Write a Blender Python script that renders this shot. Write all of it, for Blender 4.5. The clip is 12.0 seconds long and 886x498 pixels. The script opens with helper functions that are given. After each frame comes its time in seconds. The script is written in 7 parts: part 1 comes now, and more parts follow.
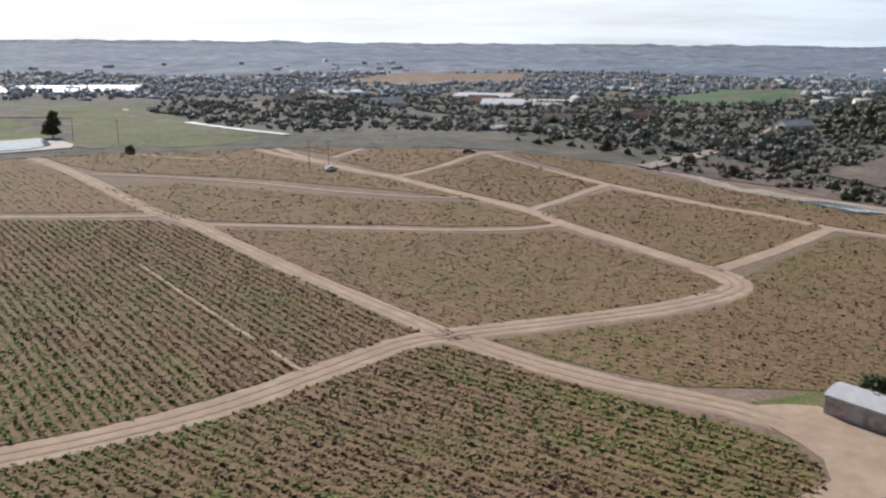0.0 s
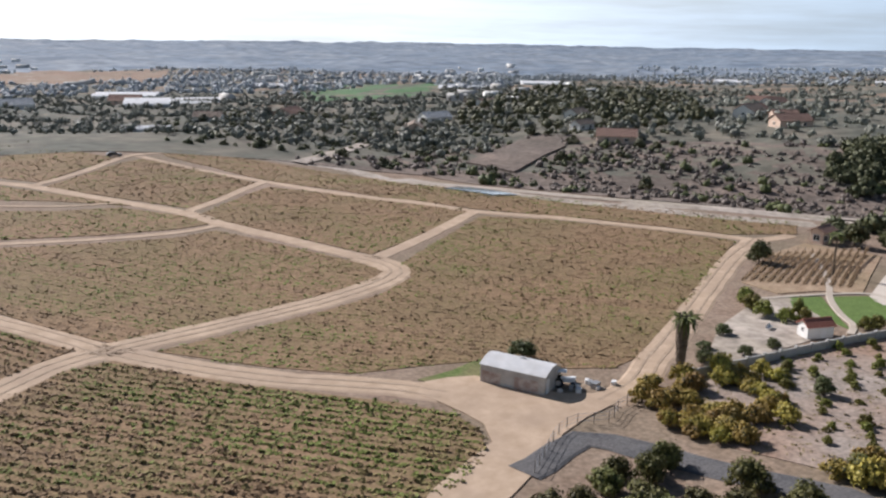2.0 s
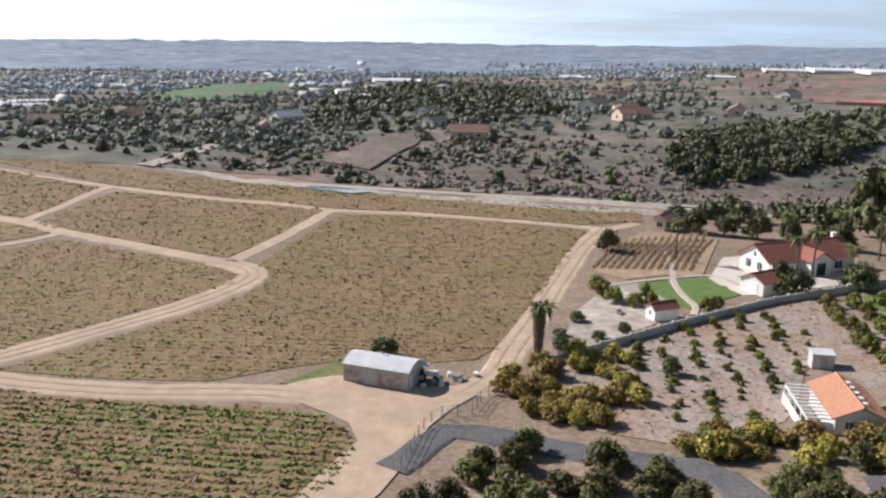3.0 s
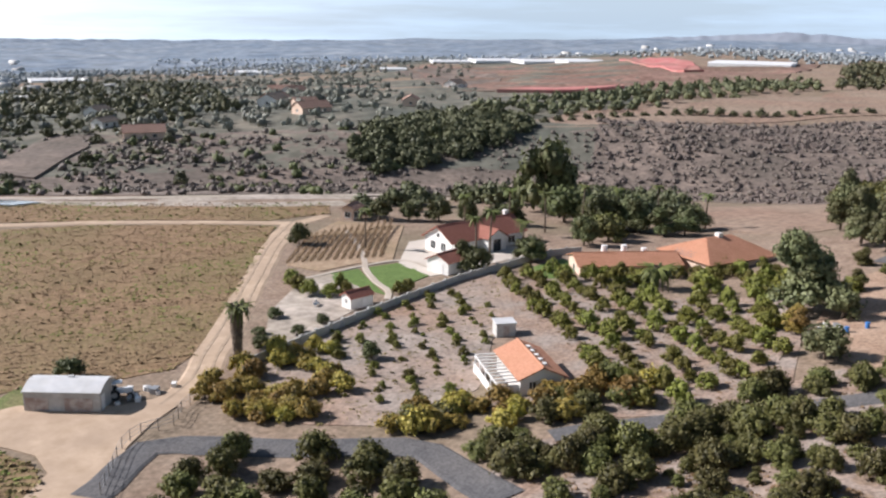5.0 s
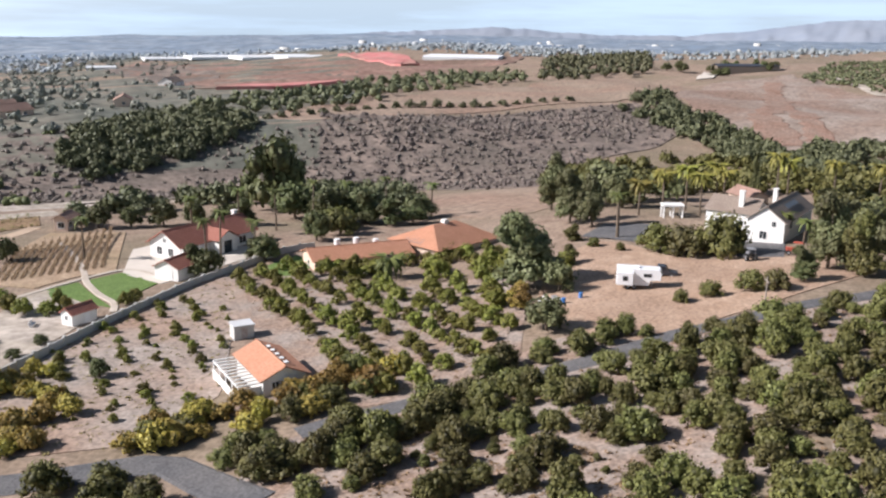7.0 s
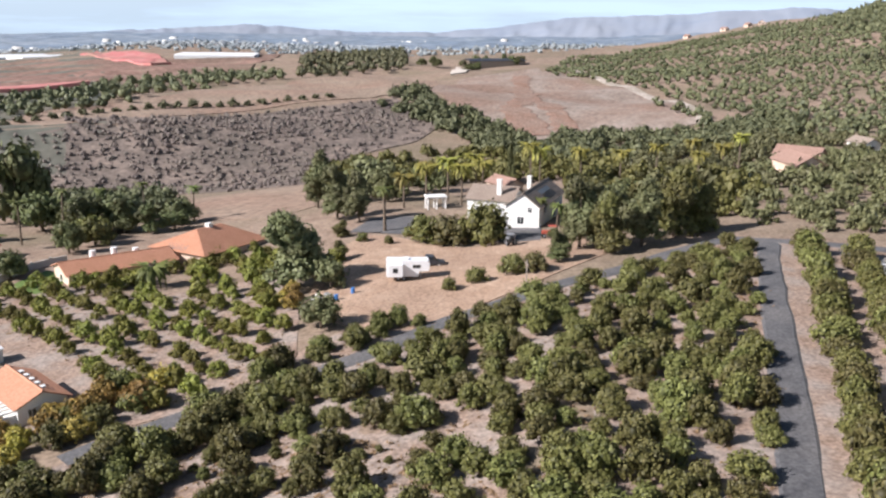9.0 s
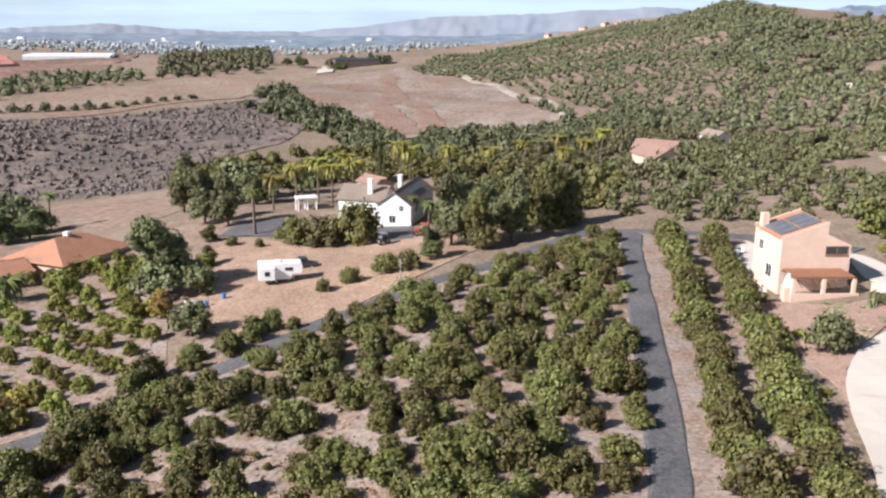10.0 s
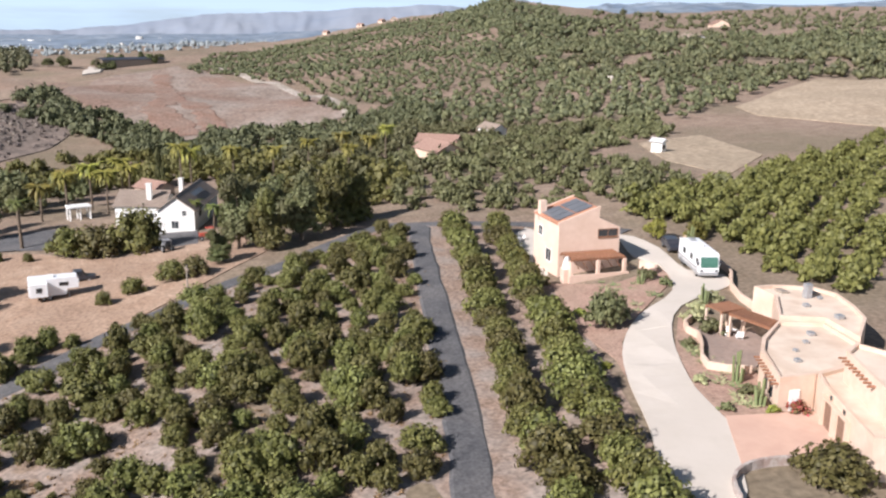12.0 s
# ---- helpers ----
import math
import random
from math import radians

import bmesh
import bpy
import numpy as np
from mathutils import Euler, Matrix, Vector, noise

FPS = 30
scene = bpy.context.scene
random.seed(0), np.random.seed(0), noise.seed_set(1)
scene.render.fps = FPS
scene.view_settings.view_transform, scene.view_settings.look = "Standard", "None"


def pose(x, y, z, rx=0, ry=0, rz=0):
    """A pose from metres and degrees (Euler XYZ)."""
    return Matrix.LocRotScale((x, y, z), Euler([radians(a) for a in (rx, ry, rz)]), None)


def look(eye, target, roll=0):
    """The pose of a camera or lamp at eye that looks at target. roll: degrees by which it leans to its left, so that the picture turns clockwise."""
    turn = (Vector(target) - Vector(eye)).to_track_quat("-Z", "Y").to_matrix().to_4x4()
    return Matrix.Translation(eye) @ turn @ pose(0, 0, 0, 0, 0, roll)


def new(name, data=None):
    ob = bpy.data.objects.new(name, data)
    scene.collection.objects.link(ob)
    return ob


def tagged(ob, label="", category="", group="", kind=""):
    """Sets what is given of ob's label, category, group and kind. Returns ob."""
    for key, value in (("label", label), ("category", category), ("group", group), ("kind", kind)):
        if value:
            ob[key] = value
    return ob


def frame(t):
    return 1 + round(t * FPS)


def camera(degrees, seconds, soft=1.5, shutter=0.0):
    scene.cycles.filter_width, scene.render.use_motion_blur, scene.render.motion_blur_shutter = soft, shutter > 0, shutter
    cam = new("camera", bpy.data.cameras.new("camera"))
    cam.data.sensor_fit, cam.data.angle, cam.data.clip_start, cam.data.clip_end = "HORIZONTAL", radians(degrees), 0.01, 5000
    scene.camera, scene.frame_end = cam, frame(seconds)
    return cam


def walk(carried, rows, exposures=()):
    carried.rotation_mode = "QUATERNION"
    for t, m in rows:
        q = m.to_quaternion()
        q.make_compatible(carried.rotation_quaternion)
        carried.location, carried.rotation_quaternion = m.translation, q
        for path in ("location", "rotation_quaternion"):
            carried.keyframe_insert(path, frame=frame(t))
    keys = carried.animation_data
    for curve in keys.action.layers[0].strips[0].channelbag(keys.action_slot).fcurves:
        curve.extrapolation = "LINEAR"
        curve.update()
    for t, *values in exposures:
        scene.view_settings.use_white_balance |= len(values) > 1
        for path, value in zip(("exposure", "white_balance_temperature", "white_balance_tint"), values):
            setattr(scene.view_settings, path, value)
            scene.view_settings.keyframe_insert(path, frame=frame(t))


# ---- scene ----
# The eye hovers 45 m over the fields and turns to its right.
cam = camera(51.74, 12.0, 2.35)
EYE = 45.0
TURNS = [
    (0.0, 0.0, -14.08, 0.30), (0.5, -4.83, -14.09, 0.48), (1.0, -10.13, -14.09, 0.68), (1.5, -16.76, -14.07, 0.87),
    (2.0, -21.59, -14.05, 0.93), (2.5, -26.85, -14.06, 0.95), (3.0, -30.73, -14.06, 0.92), (5.0, -50.45, -14.11, 0.76),
    (5.5, -54.60, -14.13, 0.75), (6.0, -58.88, -14.14, 0.78), (6.5, -63.89, -14.16, 0.76), (7.0, -67.57, -14.17, 0.76),
    (9.0, -82.39, -14.17, 0.69), (9.5, -85.91, -14.15, 0.68), (10.0, -90.59, -14.13, 0.69), (10.5, -94.21, -14.11, 0.67),
    (11.0, -97.49, -14.11, 0.67), (11.5, -101.46, -14.09, 0.66), (12.0, -104.07, -14.13, 0.66),
]
walk(cam, [(t, pose(0, 0, EYE, 0, 0, yaw) @ pose(0, 0, 0, 90 + pitch) @ pose(0, 0, 0, 0, 0, roll)) for t, yaw, pitch, roll in TURNS],
     ((0.0, -0.03), (2.5, 0.38), (5.5, 0.57), (7.0, 0.66), (9.5, 0.77), (12.0, 0.66)))

# ---- world and sun: afternoon, sun to the north-west of the plan's y axis
SUN_BEARING, SUN_HEIGHT = -28.0, 34.0
world = bpy.data.worlds.new("world")
scene.world = world
world.use_nodes = True
wn, wl = world.node_tree.nodes, world.node_tree.links
wn.clear()
sky = wn.new("ShaderNodeTexSky")
sky.sky_type, sky.sun_disc = "NISHITA", False
sky.sun_elevation, sky.sun_rotation = radians(SUN_HEIGHT), radians(SUN_BEARING)
sky.air_density, sky.dust_density, sky.ozone_density = 1.0, 0.7, 1.5
where = wn.new("ShaderNodeTexCoord")
spread = wn.new("ShaderNodeMapping")
spread.inputs["Scale"].default_value = (2.0, 2.0, 26.0)
wisps = wn.new("ShaderNodeTexNoise")
wisps.inputs["Scale"].default_value, wisps.inputs["Detail"].default_value = 1.6, 6.0
wisps.inputs["Roughness"].default_value = 0.62
cover = wn.new("ShaderNodeMapRange")
cover.inputs["From Min"].default_value, cover.inputs["From Max"].default_value = 0.40, 0.62
cover.inputs["To Min"].default_value, cover.inputs["To Max"].default_value = 0.72, 1.0
clouds = wn.new("ShaderNodeMix")
clouds.data_type = "RGBA"
aim = wn.new("ShaderNodeVectorMath")
aim.operation = "DOT_PRODUCT"
aim.inputs[1].default_value = (math.sin(radians(SUN_BEARING)) * 0.83, math.cos(radians(SUN_BEARING)) * 0.83, 0.56)
wl.new(where.outputs["Generated"], aim.inputs[0])
aureole = wn.new("ShaderNodeMapRange")
aureole.interpolation_type = "SMOOTHSTEP"
aureole.inputs["From Min"].default_value, aureole.inputs["From Max"].default_value = 0.1, 0.95
wl.new(aim.outputs["Value"], aureole.inputs["Value"])
thin = wn.new("ShaderNodeMix")
thin.data_type = "RGBA"
thin.inputs["A"].default_value, thin.inputs["B"].default_value = (9.0, 11.4, 14.6, 1), (23.0, 24.6, 26.6, 1)
wl.new(aureole.outputs["Result"], thin.inputs["Factor"])
wl.new(thin.outputs["Result"], clouds.inputs["B"])
glow = wn.new("ShaderNodeBackground")
glow.inputs["Strength"].default_value = 0.05
out = wn.new("ShaderNodeOutputWorld")
wl.new(where.outputs["Generated"], spread.inputs["Vector"])
wl.new(spread.outputs["Vector"], wisps.inputs["Vector"])
wl.new(wisps.outputs["Fac"], cover.inputs["Value"])
parts = wn.new("ShaderNodeSeparateXYZ")
wl.new(where.outputs["Generated"], parts.inputs["Vector"])
low_sky = wn.new("ShaderNodeMapRange")
low_sky.inputs["From Min"].default_value, low_sky.inputs["From Max"].default_value = 0.05, 0.34
low_sky.inputs["To Min"].default_value, low_sky.inputs["To Max"].default_value = 1.0, 0.0
wl.new(parts.outputs["Z"], low_sky.inputs["Value"])
veil = wn.new("ShaderNodeMath")
veil.operation = "MULTIPLY"
wl.new(cover.outputs["Result"], veil.inputs[0])
wl.new(low_sky.outputs["Result"], veil.inputs[1])
wl.new(veil.outputs["Value"], clouds.inputs["Factor"])
wl.new(sky.outputs["Color"], clouds.inputs["A"])
wl.new(clouds.outputs["Result"], glow.inputs["Color"])
wl.new(glow.outputs["Background"], out.inputs["Surface"])
sun = new("sun", bpy.data.lights.new("sun", "SUN"))
sun.data.energy, sun.data.angle, sun.data.color = 5.0, radians(0.6), (1.0, 0.945, 0.95)
b, e = radians(SUN_BEARING), radians(SUN_HEIGHT)
sun.matrix_world = look((0, 0, 300), (-200 * math.sin(b) * math.cos(e), -200 * math.cos(b) * math.cos(e), 300 - 200 * math.sin(e)))


# ---- materials
def material(name, low, high, size=3.0, rough=0.9, bump=0.0, stain=None, stain_size=40.0, stain_amount=0.5, metal=0.0,
             fine=None, spec=0.2, tint=0.0, glow=0.0):
    """A surface of two tones at a grain of that size in metres, with stains of a third tone at a larger size; fine: a
    second, smaller grain; tint: how much one object differs from the next; glow: light given off, as haze over far
    land."""
    m = bpy.data.materials.new(name)
    m.use_nodes = True
    n, l = m.node_tree.nodes, m.node_tree.links
    n.clear()
    place = n.new("ShaderNodeTexCoord")
    grain = n.new("ShaderNodeTexNoise")
    grain.inputs["Scale"].default_value, grain.inputs["Detail"].default_value = 1.0 / size, 5.0
    grain.inputs["Roughness"].default_value = 0.65
    l.new(place.outputs["Object"], grain.inputs["Vector"])
    ramp = n.new("ShaderNodeMapRange")
    ramp.inputs["From Min"].default_value, ramp.inputs["From Max"].default_value = 0.34, 0.66
    l.new(grain.outputs["Fac"], ramp.inputs["Value"])
    mix = n.new("ShaderNodeMix")
    mix.data_type = "RGBA"
    mix.inputs["A"].default_value, mix.inputs["B"].default_value = (*low, 1), (*high, 1)
    l.new(ramp.outputs["Result"], mix.inputs["Factor"])
    colour = mix.outputs["Result"]
    if stain:
        patch = n.new("ShaderNodeTexNoise")
        patch.inputs["Scale"].default_value, patch.inputs["Detail"].default_value = 1.0 / stain_size, 4.0
        l.new(place.outputs["Object"], patch.inputs["Vector"])
        edge = n.new("ShaderNodeMapRange")
        edge.inputs["From Min"].default_value, edge.inputs["From Max"].default_value = 0.42, 0.64
        edge.inputs["To Max"].default_value = stain_amount
        l.new(patch.outputs["Fac"], edge.inputs["Value"])
        over = n.new("ShaderNodeMix")
        over.data_type = "RGBA"
        over.inputs["B"].default_value = (*stain, 1)
        l.new(edge.outputs["Result"], over.inputs["Factor"])
        l.new(colour, over.inputs["A"])
        colour = over.outputs["Result"]
    if fine:
        speck = n.new("ShaderNodeTexNoise")
        speck.inputs["Scale"].default_value, speck.inputs["Detail"].default_value = 1.0 / fine, 3.0
        l.new(place.outputs["Object"], speck.inputs["Vector"])
        band = n.new("ShaderNodeMapRange")
        band.inputs["From Min"].default_value, band.inputs["From Max"].default_value = 0.3, 0.7
        band.inputs["To Min"].default_value, band.inputs["To Max"].default_value = 0.72, 1.28
        l.new(speck.outputs["Fac"], band.inputs["Value"])
        hsv = n.new("ShaderNodeHueSaturation")
        l.new(band.outputs["Result"], hsv.inputs["Value"])
        l.new(colour, hsv.inputs["Color"])
        colour = hsv.outputs["Color"]
    if tint:
        info = n.new("ShaderNodeObjectInfo")
        vary = n.new("ShaderNodeMapRange")
        vary.inputs["To Min"].default_value, vary.inputs["To Max"].default_value = 1 - tint, 1 + tint
        l.new(info.outputs["Random"], vary.inputs["Value"])
        turn = n.new("ShaderNodeHueSaturation")
        l.new(vary.outputs["Result"], turn.inputs["Value"])
        lean = n.new("ShaderNodeMapRange")
        lean.inputs["To Min"].default_value, lean.inputs["To Max"].default_value = 0.5 - tint * 0.09, 0.5 + tint * 0.06
        l.new(info.outputs["Random"], lean.inputs["Value"])
        l.new(lean.outputs["Result"], turn.inputs["Hue"])
        l.new(colour, turn.inputs["Color"])
        colour = turn.outputs["Color"]
    skin = n.new("ShaderNodeBsdfPrincipled")
    skin.inputs["Roughness"].default_value, skin.inputs["Metallic"].default_value = rough, metal
    skin.inputs["Specular IOR Level"].default_value = spec
    l.new(colour, skin.inputs["Base Color"])
    if bump:
        relief = n.new("ShaderNodeBump")
        relief.inputs["Strength"].default_value, relief.inputs["Distance"].default_value = 0.6, bump
        l.new(grain.outputs["Fac"], relief.inputs["Height"])
        l.new(relief.outputs["Normal"], skin.inputs["Normal"])
    # emission in the surface's own colour stands in for airlight
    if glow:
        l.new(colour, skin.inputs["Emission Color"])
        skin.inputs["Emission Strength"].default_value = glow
    end = n.new("ShaderNodeOutputMaterial")
    l.new(skin.outputs["BSDF"], end.inputs["Surface"])
    return m


def foliage(name, dark, light, tint=0.2, rough=0.6):
    """Leaves: the tone differs from clump to clump and from plant to plant."""
    m = bpy.data.materials.new(name)
    m.use_nodes = True
    n, l = m.node_tree.nodes, m.node_tree.links
    skin = n["Principled BSDF"]
    geo, info = n.new("ShaderNodeNewGeometry"), n.new("ShaderNodeObjectInfo")
    mix = n.new("ShaderNodeMix")
    mix.data_type = "RGBA"
    mix.inputs["A"].default_value, mix.inputs["B"].default_value = (*dark, 1), (*light, 1)
    l.new(geo.outputs["Random Per Island"], mix.inputs["Factor"])
    vary = n.new("ShaderNodeMapRange")
    vary.inputs["To Min"].default_value, vary.inputs["To Max"].default_value = 1 - tint, 1 + tint
    l.new(info.outputs["Random"], vary.inputs["Value"])
    lean = n.new("ShaderNodeMapRange")
    lean.inputs["To Min"].default_value, lean.inputs["To Max"].default_value = 0.5 - tint * 0.14, 0.5 + tint * 0.05
    l.new(info.outputs["Random"], lean.inputs["Value"])
    turn = n.new("ShaderNodeHueSaturation")
    l.new(vary.outputs["Result"], turn.inputs["Value"])
    l.new(lean.outputs["Result"], turn.inputs["Hue"])
    l.new(mix.outputs["Result"], turn.inputs["Color"])
    l.new(turn.outputs["Color"], skin.inputs["Base Color"])
    skin.inputs["Roughness"].default_value, skin.inputs["Specular IOR Level"].default_value = rough, 0.3
    return m


SOIL = material("dry_soil", (0.22, 0.155, 0.115), (0.31, 0.235, 0.18), 5, 0.95, 0.15, (0.18, 0.15, 0.10), 38, 0.7, fine=0.7)
PALE_SOIL = material("pale_orchard_soil", (0.255, 0.212, 0.182), (0.36, 0.308, 0.268), 4, 0.95, 0.1, (0.30, 0.19, 0.13), 18, 0.7, fine=0.6)
YARD_SOIL = material("raked_red_soil", (0.32, 0.215, 0.15), (0.42, 0.305, 0.225), 3.5, 0.95, 0.05, (0.26, 0.175, 0.125), 12, 0.6, fine=0.5)
FIELD_SOIL = material("field_soil", (0.195, 0.125, 0.072), (0.30, 0.203, 0.122), 2.0, 0.95, 0.1, (0.19, 0.15, 0.075), 24, 0.6, fine=0.4)
ORCHARD_SOIL = material("pink_orchard_soil", (0.215, 0.150, 0.112), (0.325, 0.240, 0.190), 1.8, 0.95, 0.1, (0.30, 0.258, 0.228), 5, 0.8, fine=0.45)
GULLY = material("red_gully_soil", (0.215, 0.130, 0.095), (0.30, 0.195, 0.15), 5, 0.95, 0.3, (0.27, 0.2, 0.16), 9, 0.7, fine=1.2)
TRACK = material("packed_dirt", (0.41, 0.305, 0.215), (0.53, 0.405, 0.30), 2.5, 0.95, 0.03, (0.36, 0.27, 0.20), 9, 0.6)
RUT = material("wheel_rut", (0.31, 0.235, 0.17), (0.43, 0.335, 0.25), 1.5, 0.95, 0.02)
ASPHALT = material("worn_asphalt", (0.085, 0.085, 0.09), (0.13, 0.128, 0.13), 2.0, 0.85, 0.01, (0.16, 0.15, 0.145), 7, 0.5, fine=0.3)
CONCRETE = material("pale_concrete", (0.54, 0.485, 0.42), (0.61, 0.55, 0.485), 3.0, 0.85, 0.004, (0.50, 0.45, 0.39), 6, 0.4)
PINK_CONCRETE = material("pink_concrete", (0.55, 0.36, 0.28), (0.62, 0.42, 0.33), 2.0, 0.85, 0.004, (0.50, 0.33, 0.26), 5, 0.4)
SCRUB_SOIL = material("scrub_slope", (0.145, 0.118, 0.102), (0.26, 0.205, 0.17), 9, 0.95, 0.4, (0.11, 0.095, 0.08), 28, 0.7, fine=2.0)
FALLOW = material("fallow_field", (0.24, 0.18, 0.135), (0.30, 0.23, 0.175), 12, 0.95, 0.1, (0.26, 0.155, 0.115), 40, 0.5, fine=2.0)
RED_HILL = material("bare_red_hill", (0.235, 0.18, 0.145), (0.33, 0.275, 0.235), 14, 0.95, 0.5, (0.235, 0.15, 0.112), 42, 0.75, fine=2.0)
SAND = material("sandy_bank", (0.36, 0.31, 0.265), (0.48, 0.42, 0.365), 8, 0.95, 0.1, (0.22, 0.19, 0.13), 22, 0.6, fine=1.5)
PLAIN = material("far_plain", (0.115, 0.118, 0.095), (0.205, 0.182, 0.145), 26, 0.95, 0.0, (0.095, 0.105, 0.088), 90, 0.8, fine=7)
# far plain and hills: haze painted as blue-grey tones plus a faint glow
DISTANCE = material("painted_haze_distance", (0.088, 0.120, 0.166), (0.205, 0.230, 0.262), 90, 0.95, 0.0, (0.125, 0.16, 0.208), 380, 0.7, fine=30, glow=0.35)
# mountains: their blue haze is in the base colour, with emission added
MOUNTAIN = material("painted_haze_mountains", (0.185, 0.215, 0.27), (0.225, 0.25, 0.295), 220, 0.95, 0.0, (0.20, 0.215, 0.25), 500, 0.5, glow=0.24)
GREEN_CROP = material("green_crop", (0.07, 0.155, 0.07), (0.11, 0.205, 0.095), 10, 0.8, 0.1, (0.10, 0.17, 0.07), 60, 0.5)
LAWN = material("mown_lawn", (0.095, 0.150, 0.040), (0.135, 0.200, 0.058), 1.5, 0.85, 0.03, (0.13, 0.19, 0.06), 8, 0.4, fine=0.3)
WEEDS = material("green_weeds", (0.08, 0.13, 0.03), (0.16, 0.19, 0.07), 1.5, 0.9, 0.1, (0.2, 0.16, 0.09), 5, 0.6, fine=0.4)
SHEETING = material("white_greenhouse_film", (0.68, 0.69, 0.70), (0.80, 0.80, 0.80), 20, 0.5, 0.0, (0.58, 0.60, 0.60), 40, 0.5)
RED_COVER = material("red_crop_cover", (0.46, 0.13, 0.13), (0.52, 0.24, 0.22), 14, 0.8, 0.0, (0.30, 0.19, 0.15), 40, 0.8)
PATH = material("pale_path", (0.42, 0.36, 0.30), (0.52, 0.46, 0.39), 1.5, 0.9, 0.01, (0.38, 0.32, 0.26), 5, 0.5)
WATER = material("pond_water", (0.16, 0.21, 0.26), (0.24, 0.29, 0.33), 6.0, 0.12, 0.01, spec=0.6)
# ---- relief: height of the land by bearing and range from the hovering point
RANGES = (0, 60, 120, 180, 240, 310, 370, 450, 600, 800, 1100, 1500, 2200, 3200, 4700)
RELIEF = {}
RELIEF[-30] = (0, 0, 0, 0, 0, 0, 0, 0, -6, -18, -28, -38, -45, -50, -62)
RELIEF[0] = (0, 0, 0, 0, 0, 0, 0, -6, -14, -22, -30, -40, -50, -58, -72)
RELIEF[20] = (0, 0, 0, 0, 0, -8, -8, -8, -10, -16, -28, -40, -50, -58, -72)
RELIEF[35] = (0, 0, 0, 0, -1, -10, -4, 0, -6, -16, -28, -40, -50, -60, -74)
RELIEF[50] = (2, 2, 1, 0, -3, -12, 2, 3, -2, -8, -16, -22, -30, -38, -55)
RELIEF[65] = (6, 5, 3, 1, -3, -12, 5, 6, 2, -2, 4, 2, -15, -24, -34)
RELIEF[80] = (8, 8, 7, 6, 2, -6, -4, 8, 5, 8, 2, -6, -15, -25, -50)
RELIEF[92] = (10, 11, 10, 8, 3, -2, -2, 4, 10, 13, 10, 2, -10, -20, -40)
RELIEF[104] = (12, 12, 12, 11, 8, 5, 4, 6, 18, 36, 50, 40, 30, 20, 20)
RELIEF[108] = (12, 12, 12, 11, 9, 6, 6, 8, 20, 42, 66, 45, 40, 30, 30)
RELIEF[118] = (14, 14, 14, 14, 12, 12, 14, 18, 24, 38, 45, 60, 80, 70, 60)
RELIEF[132] = (14, 14, 14, 15, 15, 16, 18, 20, 28, 42, 50, 70, 90, 80, 70)
RELIEF[230] = (8, 8, 8, 8, 8, 8, 8, 8, 8, 8, 0, -10, -20, -30, -40)
RELIEF[330] = RELIEF[-30]
BEARINGS = np.array(sorted(RELIEF), float)
HEIGHTS = np.array([RELIEF[int(b)] for b in BEARINGS], float)


def ease(knots, q):
    """Index and eased weight of q between its two knots."""
    i = np.clip(np.searchsorted(knots, q, side="right") - 1, 0, len(knots) - 2)
    w = np.clip((q - knots[i]) / (knots[i + 1] - knots[i]), 0, 1)
    return i, 0.5 * w + 0.5 * w * w * (3 - 2 * w)


def land(x, y):
    """Height of the ground at x, y (numbers or arrays)."""
    x, y = np.asarray(x, float), np.asarray(y, float)
    r = np.hypot(x, y)
    b = (np.degrees(np.arctan2(x, y)) + 30) % 360 - 30
    i, u = ease(BEARINGS, b)
    j, v = ease(np.array(RANGES, float), r)
    low = HEIGHTS[i, j] * (1 - v) + HEIGHTS[i, j + 1] * v
    high = HEIGHTS[i + 1, j] * (1 - v) + HEIGHTS[i + 1, j + 1] * v
    z = low * (1 - u) + high * u
    # gullies and knolls, growing with the range
    k = np.clip((r - 290) / 250, 0, 1)
    z = z + k * (1.6 * np.sin(x / 23 + 1.3 * np.sin(y / 31)) * np.sin(y / 27 + 0.7) + 1.1 * np.sin(x / 11 + y / 17))
    k = np.clip((r - 900) / 900, 0, 1)
    return z + k * (6 * np.sin(x / 160 + 1.7 * np.sin(y / 210)) * np.sin(y / 190 + 0.4) + 3 * np.sin(x / 67 + y / 83))


# ---- builders
def mesh_of(name, bm):
    data = bpy.data.meshes.new(name)
    bm.to_mesh(data)
    bm.free()
    return data


def skin_on(data, *mats):
    for m in mats:
        data.materials.append(m)
    return data


def thing(name, x, y, turn=0, label="", category="", group="", z=None):
    """An Empty on the ground at x, y that will parent its parts."""
    ob = new(name)
    ob.matrix_world = pose(x, y, float(land(x, y)) if z is None else z, 0, 0, turn)
    return tagged(ob, label, category, group)


def part(name, bm, mat, parent, label=""):
    ob = new(name, skin_on(mesh_of(name, bm), *(mat if isinstance(mat, (tuple, list)) else (mat,))))
    ob.parent = parent
    return tagged(ob, label)


def sheet(name, verts, faces, mat, label, category, kind="structure"):
    data = bpy.data.meshes.new(name)
    data.from_pydata(verts, [], faces)
    data.update()
    for p in data.polygons:
        p.use_smooth = True
    return tagged(new(name, skin_on(data, mat)), label, category, "", kind)


def lift(x, y, over):
    """A height a little over the ground, more so far away."""
    return float(land(x, y)) + over + 0.0003 * math.hypot(x, y)


